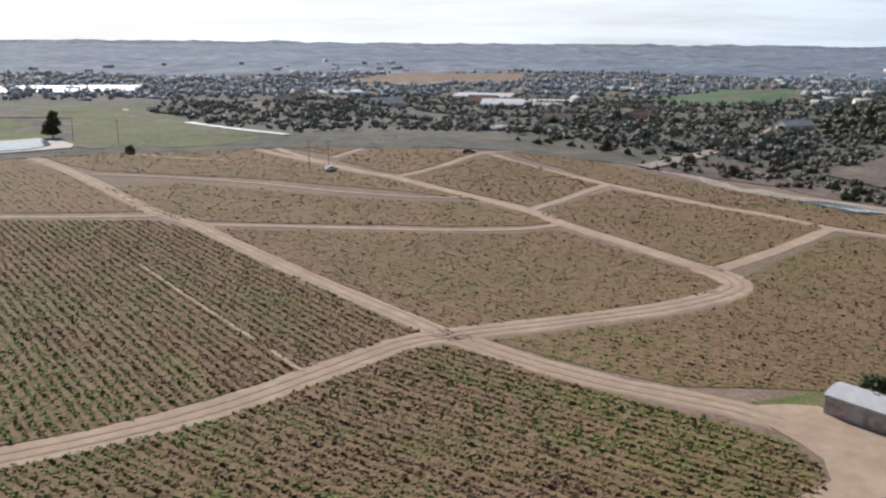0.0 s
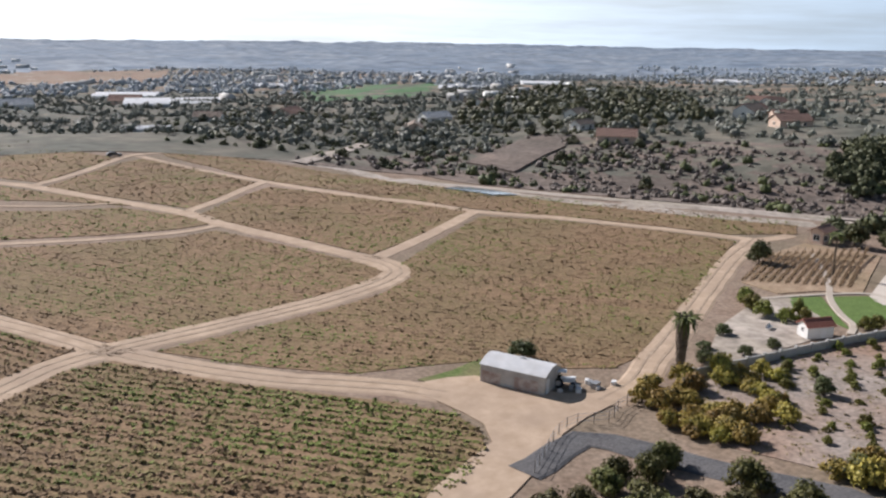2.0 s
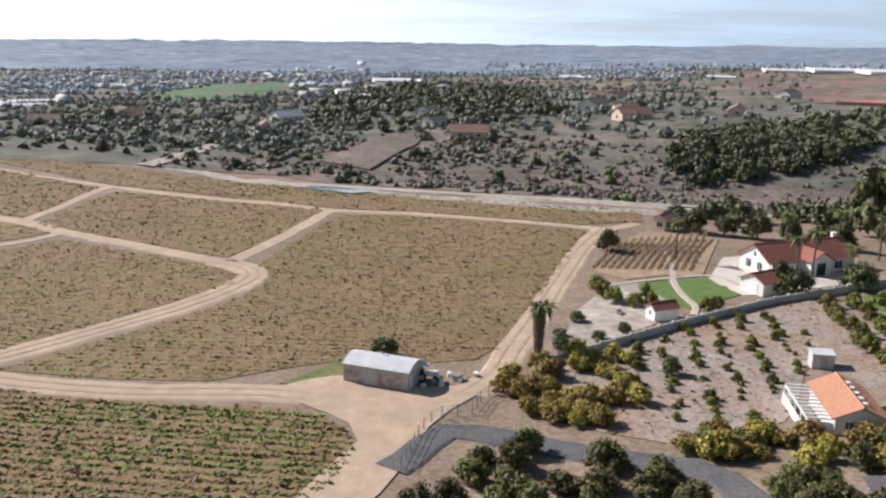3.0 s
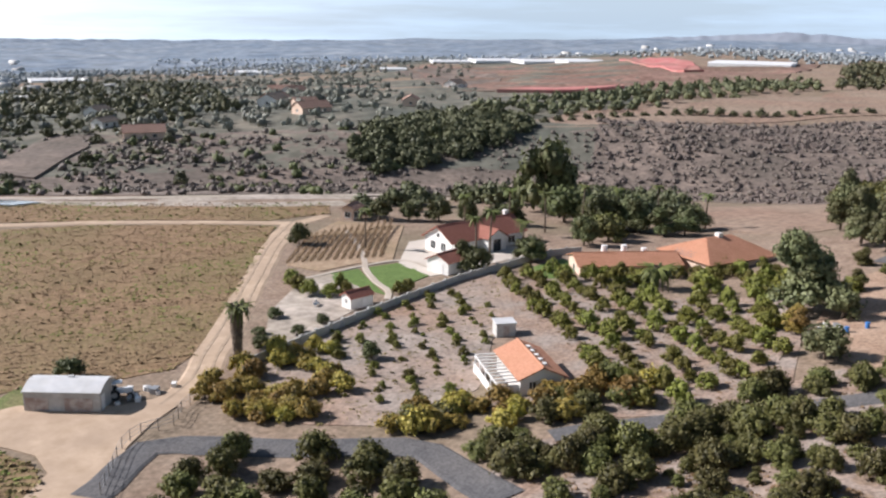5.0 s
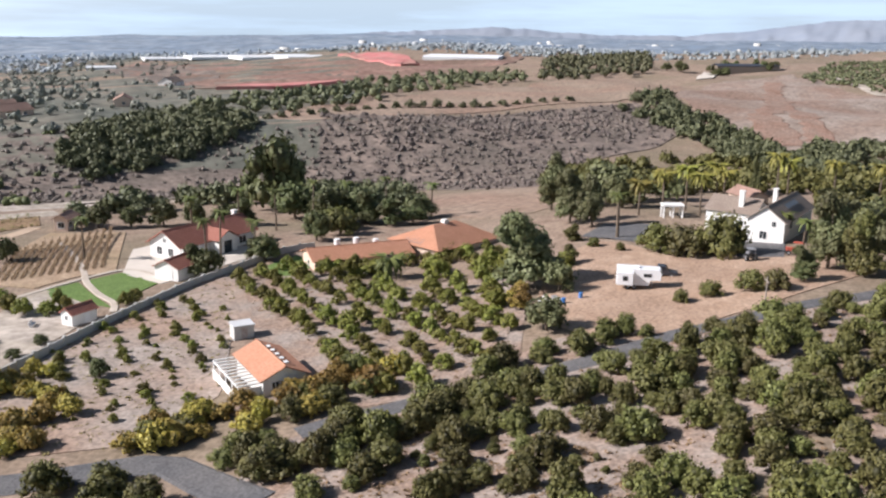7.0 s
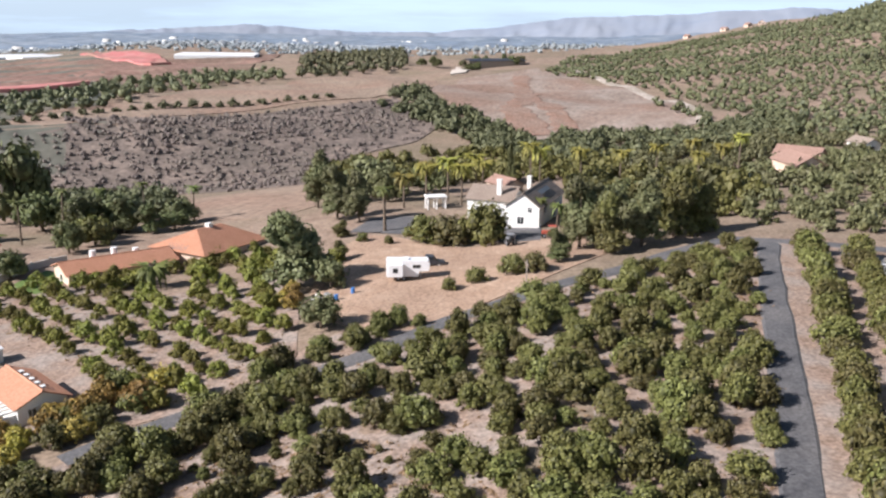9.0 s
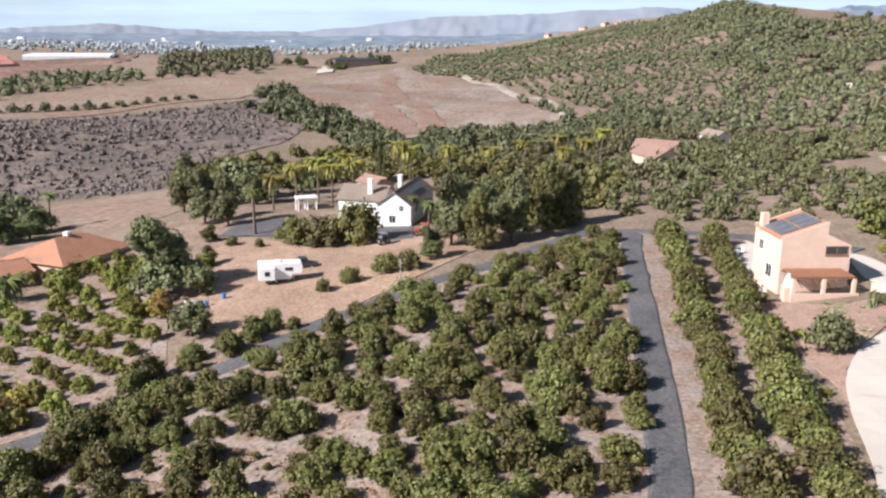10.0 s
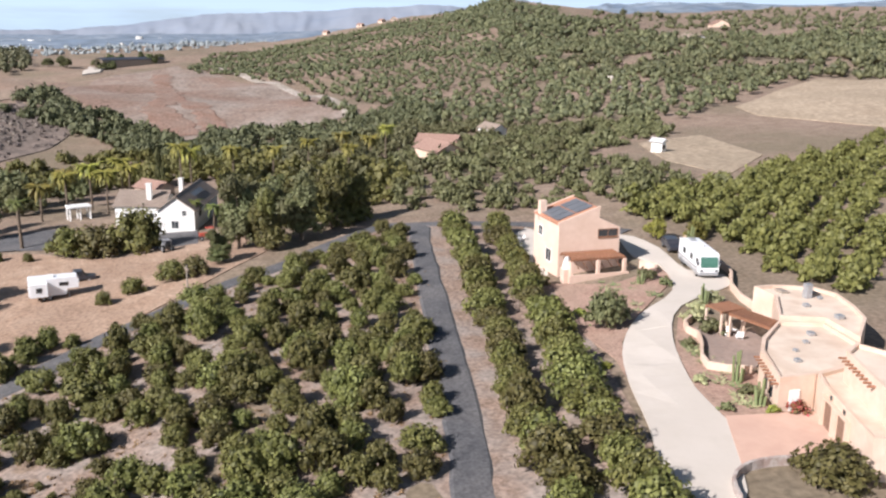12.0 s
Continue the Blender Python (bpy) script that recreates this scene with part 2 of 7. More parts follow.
def smooth_line(points, step):
    """Points of a smooth line through the given ones, about that many metres apart."""
    p = [Vector((*q, 0)) for q in points]
    p = [2 * p[0] - p[1]] + p + [2 * p[-1] - p[-2]]
    line = []
    for a, q, r, d in zip(p, p[1:], p[2:], p[3:]):
        n = max(1, int((r - q).length / step))
        for i in range(n):
            t = i / n
            line.append(0.5 * ((2 * q) + (r - a) * t + (2 * a - 5 * q + 4 * r - d) * t * t + (3 * q - a - 3 * r + d) * t ** 3))
    return line + [p[-2]]


def strip(name, points, width, mat, label, category, over=0.07, step=3.0, ragged=0.08, shift=0.0):
    """A road draped over the ground along a smooth line; shift: metres to its right."""
    line = smooth_line(points, step)
    verts, faces, k = [], [], 5
    for i, q in enumerate(line):
        along = (line[min(i + 1, len(line) - 1)] - line[max(i - 1, 0)]).normalized()
        side = Vector((along.y, -along.x, 0))
        wob = [1 + ragged * noise.noise((q.x * 0.31, q.y * 0.31, s)) * 2 for s in (1.5, 7.5)]
        for j in range(k):
            u = (-1.04, -0.85, 0.0, 0.85, 1.04)[j]
            w = q + side * (shift + u * width / 2 * (wob[0] if u < 0 else wob[1]))
            verts.append((w.x, w.y, lift(w.x, w.y, over - 0.12 * (abs(u) > 1))))
    for i in range(len(line) - 1):
        for j in range(k - 1):
            a = i * k + j
            faces.append((a, a + 1, a + k + 1, a + k))
    ob = sheet(name, verts, faces, mat, label, category)
    for p in ob.data.polygons:
        p.use_smooth = False
    return ob


def patch(name, points, mat, label, category, over=0.08, step=6.0, smooth=0):
    """A piece of ground cover draped over the land inside an outline."""
    if smooth:
        points = [(v.x, v.y) for v in smooth_line(list(points) + [points[0]], smooth)[:-1]]
    bm = bmesh.new()
    rim = bm.faces.new([bm.verts.new((x, y, 0)) for x, y in points])
    bmesh.ops.inset_individual(bm, faces=[rim], thickness=0.5 + step * 0.1, use_even_offset=True)
    bmesh.ops.triangulate(bm, faces=bm.faces[:])
    xs, ys = [q[0] for q in points], [q[1] for q in points]
    for axis, lo, hi in ((0, min(xs), max(xs)), (1, min(ys), max(ys))):
        at = lo + step
        while at < hi:
            co, no = [0, 0, 0], [0, 0, 0]
            co[axis], no[axis] = at, 1
            bmesh.ops.bisect_plane(bm, geom=bm.verts[:] + bm.edges[:] + bm.faces[:], plane_co=co, plane_no=no)
            at += step
    for v in bm.verts:
        v.co.z = lift(v.co.x, v.co.y, -0.12 if v.is_boundary else over)
    bmesh.ops.recalc_face_normals(bm, faces=bm.faces[:])
    ob = new(name, skin_on(mesh_of(name, bm), mat))
    return tagged(ob, label, category, "", "structure")


def inside(points, x, y):
    hit = False
    for (ax, ay), (bx, by) in zip(points, points[1:] + points[:1]):
        if (ay > y) != (by > y) and x < (bx - ax) * (y - ay) / (by - ay) + ax:
            hit = not hit
    return hit


def at(bearing, r):
    return r * math.sin(radians(bearing)), r * math.cos(radians(bearing))


# ---- the land
def ring_sheet(name, r0, r1, ratio, mat, label, category, turns=(-180, 180, 0.75), sink=0.0):
    rs = [r0]
    while rs[-1] < r1:
        rs.append(min(r1, max(rs[-1] * ratio, rs[-1] + 2.0)))
    n = int(round((turns[1] - turns[0]) / turns[2]))
    bs = np.radians(turns[0] + np.arange(n + 1) * turns[2])
    rr, bb = np.meshgrid(rs, bs, indexing="ij")
    x, y = rr * np.sin(bb), rr * np.cos(bb)
    z = land(x, y) - sink
    verts = list(zip(x.ravel(), y.ravel(), z.ravel()))
    w = n + 1
    faces = [(i * w + j, i * w + j + 1, (i + 1) * w + j + 1, (i + 1) * w + j) for i in range(len(rs) - 1) for j in range(n)]
    return sheet(name, verts, faces, mat, label, category)


ring_sheet("ground", 0.02, 1500, 1.02, SOIL, "dry brown soil and grass of a farmed valley", "ground")
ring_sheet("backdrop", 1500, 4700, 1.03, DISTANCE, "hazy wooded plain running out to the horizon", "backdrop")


def ridge(name, r, heights, mat, label, depth=420, folds=10):
    """A far chain of hills: folded flanks climb from a foot under the plain to a crest at the given heights by bearing."""
    bs = sorted(heights)
    verts, faces, rows, b = [], [], 14, bs[0]
    while b <= bs[-1]:
        crest = float(np.interp(b, bs, [heights[k] for k in bs]))
        crest += 9 * noise.noise((b * 0.45, r * 0.01, 2)) + 5 * noise.noise((b * 1.5, 5, 2)) + 1.5 * noise.noise((b * 3.1, 5, 8))
        for j in range(rows):
            t = j / (rows - 1)
            fold = noise.noise((b * 0.55 + 0.5 * t, t * 2.2, r)) + 0.5 * noise.noise((b * 1.7 - t, t * 4.5, r + 3))
            z = -160 + (crest + 160) * t ** 0.62 + folds * fold * 4 * t * (1 - t)
            verts.append((*at(b + 0.5 * fold * (1 - t), r + depth * t), z))
        b += 0.15
    n = len(verts) // rows
    for i in range(n - 1):
        for j in range(rows - 1):
            a = i * rows + j
            faces.append((a, a + rows, a + rows + 1, a + 1))
    return sheet(name, verts, faces, mat, label, "backdrop")


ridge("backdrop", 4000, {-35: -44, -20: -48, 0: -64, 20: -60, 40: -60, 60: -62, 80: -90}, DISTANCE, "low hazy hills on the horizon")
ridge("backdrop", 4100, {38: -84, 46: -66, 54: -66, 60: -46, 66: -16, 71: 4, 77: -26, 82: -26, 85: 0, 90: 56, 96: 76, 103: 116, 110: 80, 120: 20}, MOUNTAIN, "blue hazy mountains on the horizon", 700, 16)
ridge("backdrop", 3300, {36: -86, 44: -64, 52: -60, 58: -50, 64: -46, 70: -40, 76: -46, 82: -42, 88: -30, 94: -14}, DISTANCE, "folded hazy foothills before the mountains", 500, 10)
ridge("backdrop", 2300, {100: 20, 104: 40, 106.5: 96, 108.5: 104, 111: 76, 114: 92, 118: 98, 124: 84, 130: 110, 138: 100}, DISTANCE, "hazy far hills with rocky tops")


# ---- tracks and lanes
strip("dirt_track", [(-49.2, 86.1), (-46.4, 87.7), (-39.1, 91.8), (-31.3, 97), (-23.1, 104.3), (-13.8, 114.7), (-6.7, 122.8), (0.6, 127.2), (7.3, 129.7), (18.9, 133.9), (33.2, 139.7), (45.2, 146.7), (51.4, 152.9), (51.8, 159.3), (48.5, 165.8)], 6, TRACK, "pale packed dirt track between the crop fields", "track")
strip("dirt_track", [(0.6, 126.7), (-7.5, 137.6), (-17.8, 149.9), (-30.3, 166.4), (-45.5, 186.3), (-57.1, 202.9), (-69.8, 215), (-94.4, 248.9), (-121.3, 283.9), (-146.2, 311.5), (-165.3, 326.8)], 4.2, TRACK, "pale packed dirt track between the crop fields", "track")
strip("dirt_track", [(1.4, 126.7), (9.1, 118.9), (16.2, 112.8), (22.8, 108.3), (29.1, 105), (35, 101.5), (39.1, 97.7)], 5, TRACK, "pale packed dirt track between the crop fields", "track")
strip("dirt_track", [(56.9, 89.1), (64, 92.9), (70.3, 99), (78.1, 105.8), (89.2, 115.9), (103.1, 128.7), (119.1, 143), (137.1, 157.1)], 5, TRACK, "pale packed dirt track between the crop fields", "track")
strip("dirt_track", [(148.2, 159.3), (136.4, 156.4), (128.8, 164), (119.6, 173.4), (105, 187.9), (88, 199.9), (78.4, 213.1), (61.9, 232.2), (48, 265.7), (34.2, 290.8), (17.1, 319.3)], 3.6, TRACK, "pale packed dirt track between the crop fields", "track")
strip("dirt_track", [(-33, 286), (-24.9, 275.2), (-14.1, 265.3), (2.4, 242.9), (21.4, 217.4), (26.7, 204.9), (37.4, 186), (48.5, 165.8)], 4, TRACK, "pale packed dirt track between the crop fields", "track")
strip("dirt_track", [(21.5, 219.4), (33.4, 235.9), (47.9, 263.2)], 3.2, TRACK, "pale packed dirt track between the crop fields", "track")
strip("dirt_track", [(50.9, 164), (60.2, 172.3), (72.3, 184.3), (88, 201)], 3.6, TRACK, "pale packed dirt track between the crop fields", "track")
strip("dirt_track", [(-14.1, 265.3), (-0.9, 287), (10.8, 315.1), (19.2, 325.7), (42.5, 342.1)], 3, TRACK, "pale packed dirt track between the crop fields", "track")
strip("dirt_track", [(-55.2, 200.7), (-35.9, 199.3), (-16.8, 197.7), (2, 196.4), (17, 197.7), (25.7, 201.9)], 2.6, TRACK, "pale packed dirt track between the crop fields", "track")
strip("dirt_track", [(-104.4, 267.3), (-79.8, 263), (-53.4, 254.6), (-28.1, 242.2), (-6.6, 234.6), (6.7, 235.1)], 1.8, TRACK, "pale packed dirt track between the crop fields", "track")
strip("dirt_track", [(-110.8, 207.5), (-86, 207.9), (-65.6, 209.9)], 2.4, TRACK, "pale packed dirt track between the crop fields", "track")
strip("dirt_track", [(-36.7, 303), (-27.7, 331.3), (-12.2, 359)], 2.6, TRACK, "pale packed dirt track between the crop fields", "track")
strip("dirt_track", [(-58.2, 329.4), (-48.9, 351.3), (-40.1, 370.5)], 2.6, TRACK, "pale packed dirt track between the crop fields", "track")
strip("dirt_track", [(-33, 286), (-50, 303), (-67, 325), (-73.5, 342), (-69, 346), (-62, 345), (-60, 327), (-46, 303), (-35, 291)], 3, TRACK, "pale packed dirt track between the crop fields", "track")
strip("sandy_track", [(39.7, 349.1), (63.1, 325.8), (87.5, 305), (100.9, 250.1), (111.8, 216), (128.7, 197.3), (145.5, 181.2), (165.5, 170.2)], 7, SAND, "pale sandy track along the dry creek", "track")
strip("sandy_track", [(130.3, 202.3), (148.4, 192.6), (171.7, 179.5), (203, 161.2)], 7, SAND, "pale sandy track along the dry creek", "track")
LANES = (
    (4.2, [(39.4, 76.3), (41.9, 77.5), (49.1, 81.2), (51.9, 79.4), (55.3, 74.4), (60, 66.5), (65.3, 59.4), (66, 56.2), (64.5, 51.2), (61.8, 43.2)]),
    (3.4, [(75, 47), (79.2, 43.5), (82.3, 40.3), (85.5, 37.5), (90.5, 31.8), (95.4, 24.9), (101.3, 19.5), (109.5, 13.8), (115.2, 7), (122.5, -0.4), (129.6, -8.6), (141.2, -18.1), (149.2, -27.3), (146.7, -32.2)]),
    (3.3, [(148.1, -27.8), (145.7, -32), (129.6, -29.1), (105.6, -25.2), (85.8, -22), (71.8, -19.8), (56, -16.6), (50.4, -15.3)]),
    (3.3, [(148.1, -27.8), (145.9, -36.1), (143.4, -47.3), (138.7, -51.6), (125.7, -60.6)]),
)
for width, line in LANES:
    strip("asphalt_lane", line, width, ASPHALT, "narrow worn grey asphalt lane through the orchard", "track", 0.15)
patch("dirt_yard", [(34.2, 101.9), (45.1, 102.2), (52.9, 93.5), (60.4, 92.1), (67.3, 95.8), (63.4, 88.8), (58.1, 88.4), (52.7, 86.1), (47.9, 83.1), (44.7, 79.9), (33.7, 70.8), (27.3, 73.6), (35.8, 81.2), (39.4, 83.8), (40.4, 88.3), (37.8, 95.8)], TRACK, "wide packed dirt yard round the metal shed", "yard", 0.1, 5, 3)
patch("concrete_driveway", [(125, -58.4), (122.1, -59.8), (114, -59.9), (102.2, -57.9), (99, -61.3), (95.2, -60.5), (88.3, -49.7), (79, -43.8), (66.7, -39.5), (60.2, -38.7), (52.9, -35.6), (47.2, -32.2), (48.4, -28), (60.3, -32), (70.8, -35), (79.2, -38.5), (86.7, -43.8), (94.3, -51.8), (105.7, -55.7), (110.9, -54.6)], CONCRETE, "pale concrete driveway with a swept curve", "driveway", 0.14, 5, 3)
patch("pink_apron", [(60.7, -38.9), (59.9, -46.5), (53.5, -44.9), (52.8, -39.6), (52.9, -35.6)], PINK_CONCRETE, "pink concrete apron before the garage doors", "driveway", 0.18, 4)
strip("wheel_rut", [(-49.2, 86.1), (-46.4, 87.7), (-39.1, 91.8), (-31.3, 97), (-23.1, 104.3), (-13.8, 114.7), (-6.7, 122.8), (0.6, 127.2), (7.3, 129.7), (18.9, 133.9), (33.2, 139.7), (45.2, 146.7), (51.4, 152.9), (51.8, 159.3), (48.5, 165.8)], 0.5, RUT, "darker wheel rut worn into the track", "track", 0.11, 3, 0.35, -0.95)
strip("wheel_rut", [(-49.2, 86.1), (-46.4, 87.7), (-39.1, 91.8), (-31.3, 97), (-23.1, 104.3), (-13.8, 114.7), (-6.7, 122.8), (0.6, 127.2), (7.3, 129.7), (18.9, 133.9), (33.2, 139.7), (45.2, 146.7), (51.4, 152.9), (51.8, 159.3), (48.5, 165.8)], 0.5, RUT, "darker wheel rut worn into the track", "track", 0.11, 3, 0.35, 0.95)
strip("wheel_rut", [(56.9, 89.1), (64, 92.9), (70.3, 99), (78.1, 105.8), (89.2, 115.9), (103.1, 128.7), (119.1, 143), (137.1, 157.1)], 0.45, RUT, "darker wheel rut worn into the track", "track", 0.11, 3, 0.35, -0.95)
strip("wheel_rut", [(56.9, 89.1), (64, 92.9), (70.3, 99), (78.1, 105.8), (89.2, 115.9), (103.1, 128.7), (119.1, 143), (137.1, 157.1)], 0.45, RUT, "darker wheel rut worn into the track", "track", 0.11, 3, 0.35, 0.95)
strip("wheel_rut", [(1.4, 126.7), (9.1, 118.9), (16.2, 112.8), (22.8, 108.3), (29.1, 105), (35, 101.5), (39.1, 97.7)], 0.45, RUT, "darker wheel rut worn into the track", "track", 0.11, 3, 0.35, -0.95)
strip("wheel_rut", [(1.4, 126.7), (9.1, 118.9), (16.2, 112.8), (22.8, 108.3), (29.1, 105), (35, 101.5), (39.1, 97.7)], 0.45, RUT, "darker wheel rut worn into the track", "track", 0.11, 3, 0.35, 0.95)
strip("wheel_rut", [(0.6, 126.7), (-7.5, 137.6), (-17.8, 149.9), (-30.3, 166.4), (-45.5, 186.3), (-57.1, 202.9), (-69.8, 215), (-94.4, 248.9), (-121.3, 283.9), (-146.2, 311.5), (-165.3, 326.8)], 0.35, RUT, "darker wheel rut worn into the track", "track", 0.11, 3, 0.35, -0.95)
strip("wheel_rut", [(0.6, 126.7), (-7.5, 137.6), (-17.8, 149.9), (-30.3, 166.4), (-45.5, 186.3), (-57.1, 202.9), (-69.8, 215), (-94.4, 248.9), (-121.3, 283.9), (-146.2, 311.5), (-165.3, 326.8)], 0.35, RUT, "darker wheel rut worn into the track", "track", 0.11, 3, 0.35, 0.95)


# ---- plants
CROP = foliage("low_crop_leaves", (0.188, 0.152, 0.058), (0.245, 0.202, 0.076), 0.0, 0.8)
CROP_GREEN = foliage("green_crop_leaves", (0.140, 0.150, 0.038), (0.200, 0.250, 0.052), 0.0, 0.8)
CROP_BROWN = foliage("dying_crop_leaves", (0.180, 0.114, 0.063), (0.270, 0.180, 0.098), 0.0, 0.8)
AVOCADO = foliage("avocado_leaves", (0.078, 0.084, 0.024), (0.168, 0.168, 0.050), 0.28)
CITRUS = foliage("citrus_leaves", (0.115, 0.125, 0.027), (0.235, 0.245, 0.047), 0.3)
YELLOWING = foliage("yellowing_leaves", (0.22, 0.180, 0.038), (0.42, 0.345, 0.075), 0.32)
DARK_LEAF = foliage("dark_leaves", (0.058, 0.070, 0.027), (0.122, 0.138, 0.052), 0.25)
GREY_LEAF = foliage("grey_green_leaves", (0.090, 0.102, 0.046), (0.165, 0.177, 0.080), 0.25)
WOOD_LEAF = foliage("woodland_leaves", (0.062, 0.070, 0.036), (0.138, 0.142, 0.070), 0.2)
# leaf tones paled to carry the valley's haze and offset the backlight
VALLEY_LEAF = foliage("haze_paled_valley_leaves", (0.140, 0.160, 0.135), (0.285, 0.288, 0.235), 0.2)
# pale blue-grey: distance haze mixed into the leaf colour itself
HAZED_LEAF = foliage("haze_tinted_far_leaves", (0.27, 0.305, 0.335), (0.37, 0.395, 0.405), 0.2)
# shade within the crowns, put into a darker leaf colour for depth
INNER_SHADE_LEAF = foliage("shade_toned_inner_leaves", (0.042, 0.045, 0.016), (0.088, 0.088, 0.030), 0.3)
SCRUB_LEAF = foliage("dry_scrub_leaves", (0.128, 0.108, 0.093), (0.205, 0.172, 0.144), 0.2)
PALM_LEAF = foliage("palm_fronds", (0.055, 0.080, 0.022), (0.150, 0.180, 0.050), 0.25)
GOLD_PALM = foliage("golden_palm_fronds", (0.115, 0.125, 0.025), (0.29, 0.27, 0.055), 0.25)
BARK = material("bark", (0.10, 0.075, 0.055), (0.19, 0.15, 0.115), 0.4, 0.95, 0.02)
THATCH = material("dead_palm_skirt", (0.085, 0.065, 0.05), (0.17, 0.135, 0.105), 0.5, 0.95, 0.03)
rng = np.random.default_rng(7)


def lump_template(lobes, leaves, spread, flat, seed, leaf):
    """Vertices and triangles of a crown about 1 m in radius, base at 0: lumpy masses with loose leaf sprays on them."""
    r = np.random.default_rng(seed)
    bm = bmesh.new()
    bmesh.ops.create_icosphere(bm, subdivisions=1, radius=1)
    ball = np.array([v.co[:] for v in bm.verts])
    tri = np.array([[v.index for v in f.verts] for f in bm.faces])
    bm.free()
    verts, faces, n = [], [], 0
    centres = []
    for i in range(lobes):
        a = 2.399 * i + r.uniform(-0.5, 0.5)
        d = spread * math.sqrt((i + 0.3) / lobes)
        size = r.uniform(0.22, 0.40) if lobes > 3 else r.uniform(0.36, 0.55) if lobes > 2 else r.uniform(0.6, 0.8)
        h = flat * (1 - 0.55 * d * d) * r.uniform(0.75, 1.15)
        centres.append((d * math.cos(a), d * math.sin(a), max(h, 0.32), size))
    if lobes > 3:
        for i in range(lobes):
            a, d = 6.283 * i / lobes + r.uniform(-0.5, 0.5), r.uniform(0.4, 0.95)
            centres.append((d * math.cos(a), d * math.sin(a), r.uniform(0.2, 0.6), r.uniform(0.2, 0.34)))
        centres.append((0, 0, 0.5, 0.5))
    for cx, cy, cz, size in centres:
        w = ball * (size * (1 + r.uniform(-0.4, 0.2, (len(ball), 1)))) * (1, 1, 0.9)
        verts.append(w * (0.74 if leaves > 60 else 1.0) + (cx, cy, cz))
        faces.append(tri + n)
        n += len(ball)
    for i in range(leaves):
        cx, cy, cz, size = centres[r.integers(len(centres))]
        d = r.normal(size=3)
        d[2] = abs(d[2]) * 1.1 - 0.45
        d /= np.linalg.norm(d)
        q = np.array((cx, cy, cz)) + d * size * r.uniform(0.7, 1.38)
        face = d + r.normal(size=3) * 0.36
        u = np.cross(face, r.normal(size=3))
        u /= np.linalg.norm(u) + 1e-6
        v = np.cross(face / (np.linalg.norm(face) + 1e-6), u)
        s = leaf * r.uniform(0.5, 1.4)
        verts.append(np.array([q - u * s, q + v * s * 0.6, q + u * s, q - v * s * 0.6]))
        faces.append(np.array([(0, 1, 2), (0, 2, 3)]) + n)
        n += 4
    v = np.concatenate(verts)
    v[:, 2] = np.maximum(v[:, 2], 0.02)
    return v, np.concatenate(faces), len(tri) * len(centres)


def mesh_from(name, v, f, mat, inner=0, inner_mat=None):
    data = bpy.data.meshes.new(name)
    data.vertices.add(len(v))
    data.vertices.foreach_set("co", np.ascontiguousarray(v, dtype=np.float32).ravel())
    data.loops.add(f.size)
    data.loops.foreach_set("vertex_index", np.ascontiguousarray(f, dtype=np.int32).ravel())
    data.polygons.add(len(f))
    data.polygons.foreach_set("loop_start", np.arange(0, f.size, f.shape[1], dtype=np.int32))
    data.polygons.foreach_set("loop_total", np.full(len(f), f.shape[1], dtype=np.int32))
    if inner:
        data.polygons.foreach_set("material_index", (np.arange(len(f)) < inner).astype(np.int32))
    data.update(calc_edges=True)
    return skin_on(data, mat, inner_mat) if inner else skin_on(data, mat)


FAR_TREES = [lump_template(3, 22, 0.5, 0.75, 40 + i, 0.26) for i in range(8)]
SPECKS = [lump_template(2, 8, 0.45, 0.6, 30 + i, 0.35) for i in range(6)]
MID_TREES = [lump_template(6, 150, 0.6, 0.80, 60 + i, 0.17) for i in range(7)]
BUSHES = [lump_template(2, 22, 0.50, 0.5, 80 + i, 0.24) for i in range(7)]


def stuff(name, spots, templates, mat, label, category, stretch=(0.8, 1.2)):
    """Many plants in one mesh; spots: rows of x, y, radius."""
    vs, fs, n = [], [], 0
    for x, y, r in spots:
        v, f = templates[rng.integers(len(templates))][:2]
        a = rng.uniform(0, 6.28)
        c, s = math.cos(a), math.sin(a)
        k = r * rng.uniform(*stretch)
        w = np.stack([(v[:, 0] * c - v[:, 1] * s) * r + x, (v[:, 0] * s + v[:, 1] * c) * r + y, v[:, 2] * k * 1.25], 1)
        w[:, 2] += float(land(x, y)) - 0.1 * r
        vs.append(w)
        fs.append(f + n)
        n += len(v)
    if not vs:
        return None
    return tagged(new(name, mesh_from(name, np.concatenate(vs), np.concatenate(fs), mat)), label, category, "", "stuff")


FAR_FIELDS = (
    ("green", [(157.6, 720), (258.6, 893), (398, 1078), (344, 868), (231, 625), (189, 652)]),
    ("brown", [(-134.8, 1198), (-64.9, 1500), (124.6, 1424), (86.2, 1146), (-46.5, 1060)]),
    ("dry", [(134.2, 317), (176, 358), (193.6, 353), (185.2, 332.5), (143.4, 294)]),
)


def scatter(outline, count, low, high, clumping=0.0, size=30.0):
    """Random spots inside an outline; clumping leaves clearings of about that size."""
    xs, ys = [q[0] for q in outline], [q[1] for q in outline]
    spots, tries = [], 0
    while len(spots) < count and tries < count * 40:
        tries += 1
        x, y = rng.uniform(min(xs), max(xs)), rng.uniform(min(ys), max(ys))
        if inside(outline, x, y) and not any(inside(f, x, y) for _, f in FAR_FIELDS) and noise.noise((x / size, y / size, 3.7)) > clumping - 0.6 + rng.uniform(-0.25, 0.25):
            spots.append((x, y, rng.uniform(low, high)))
    return spots


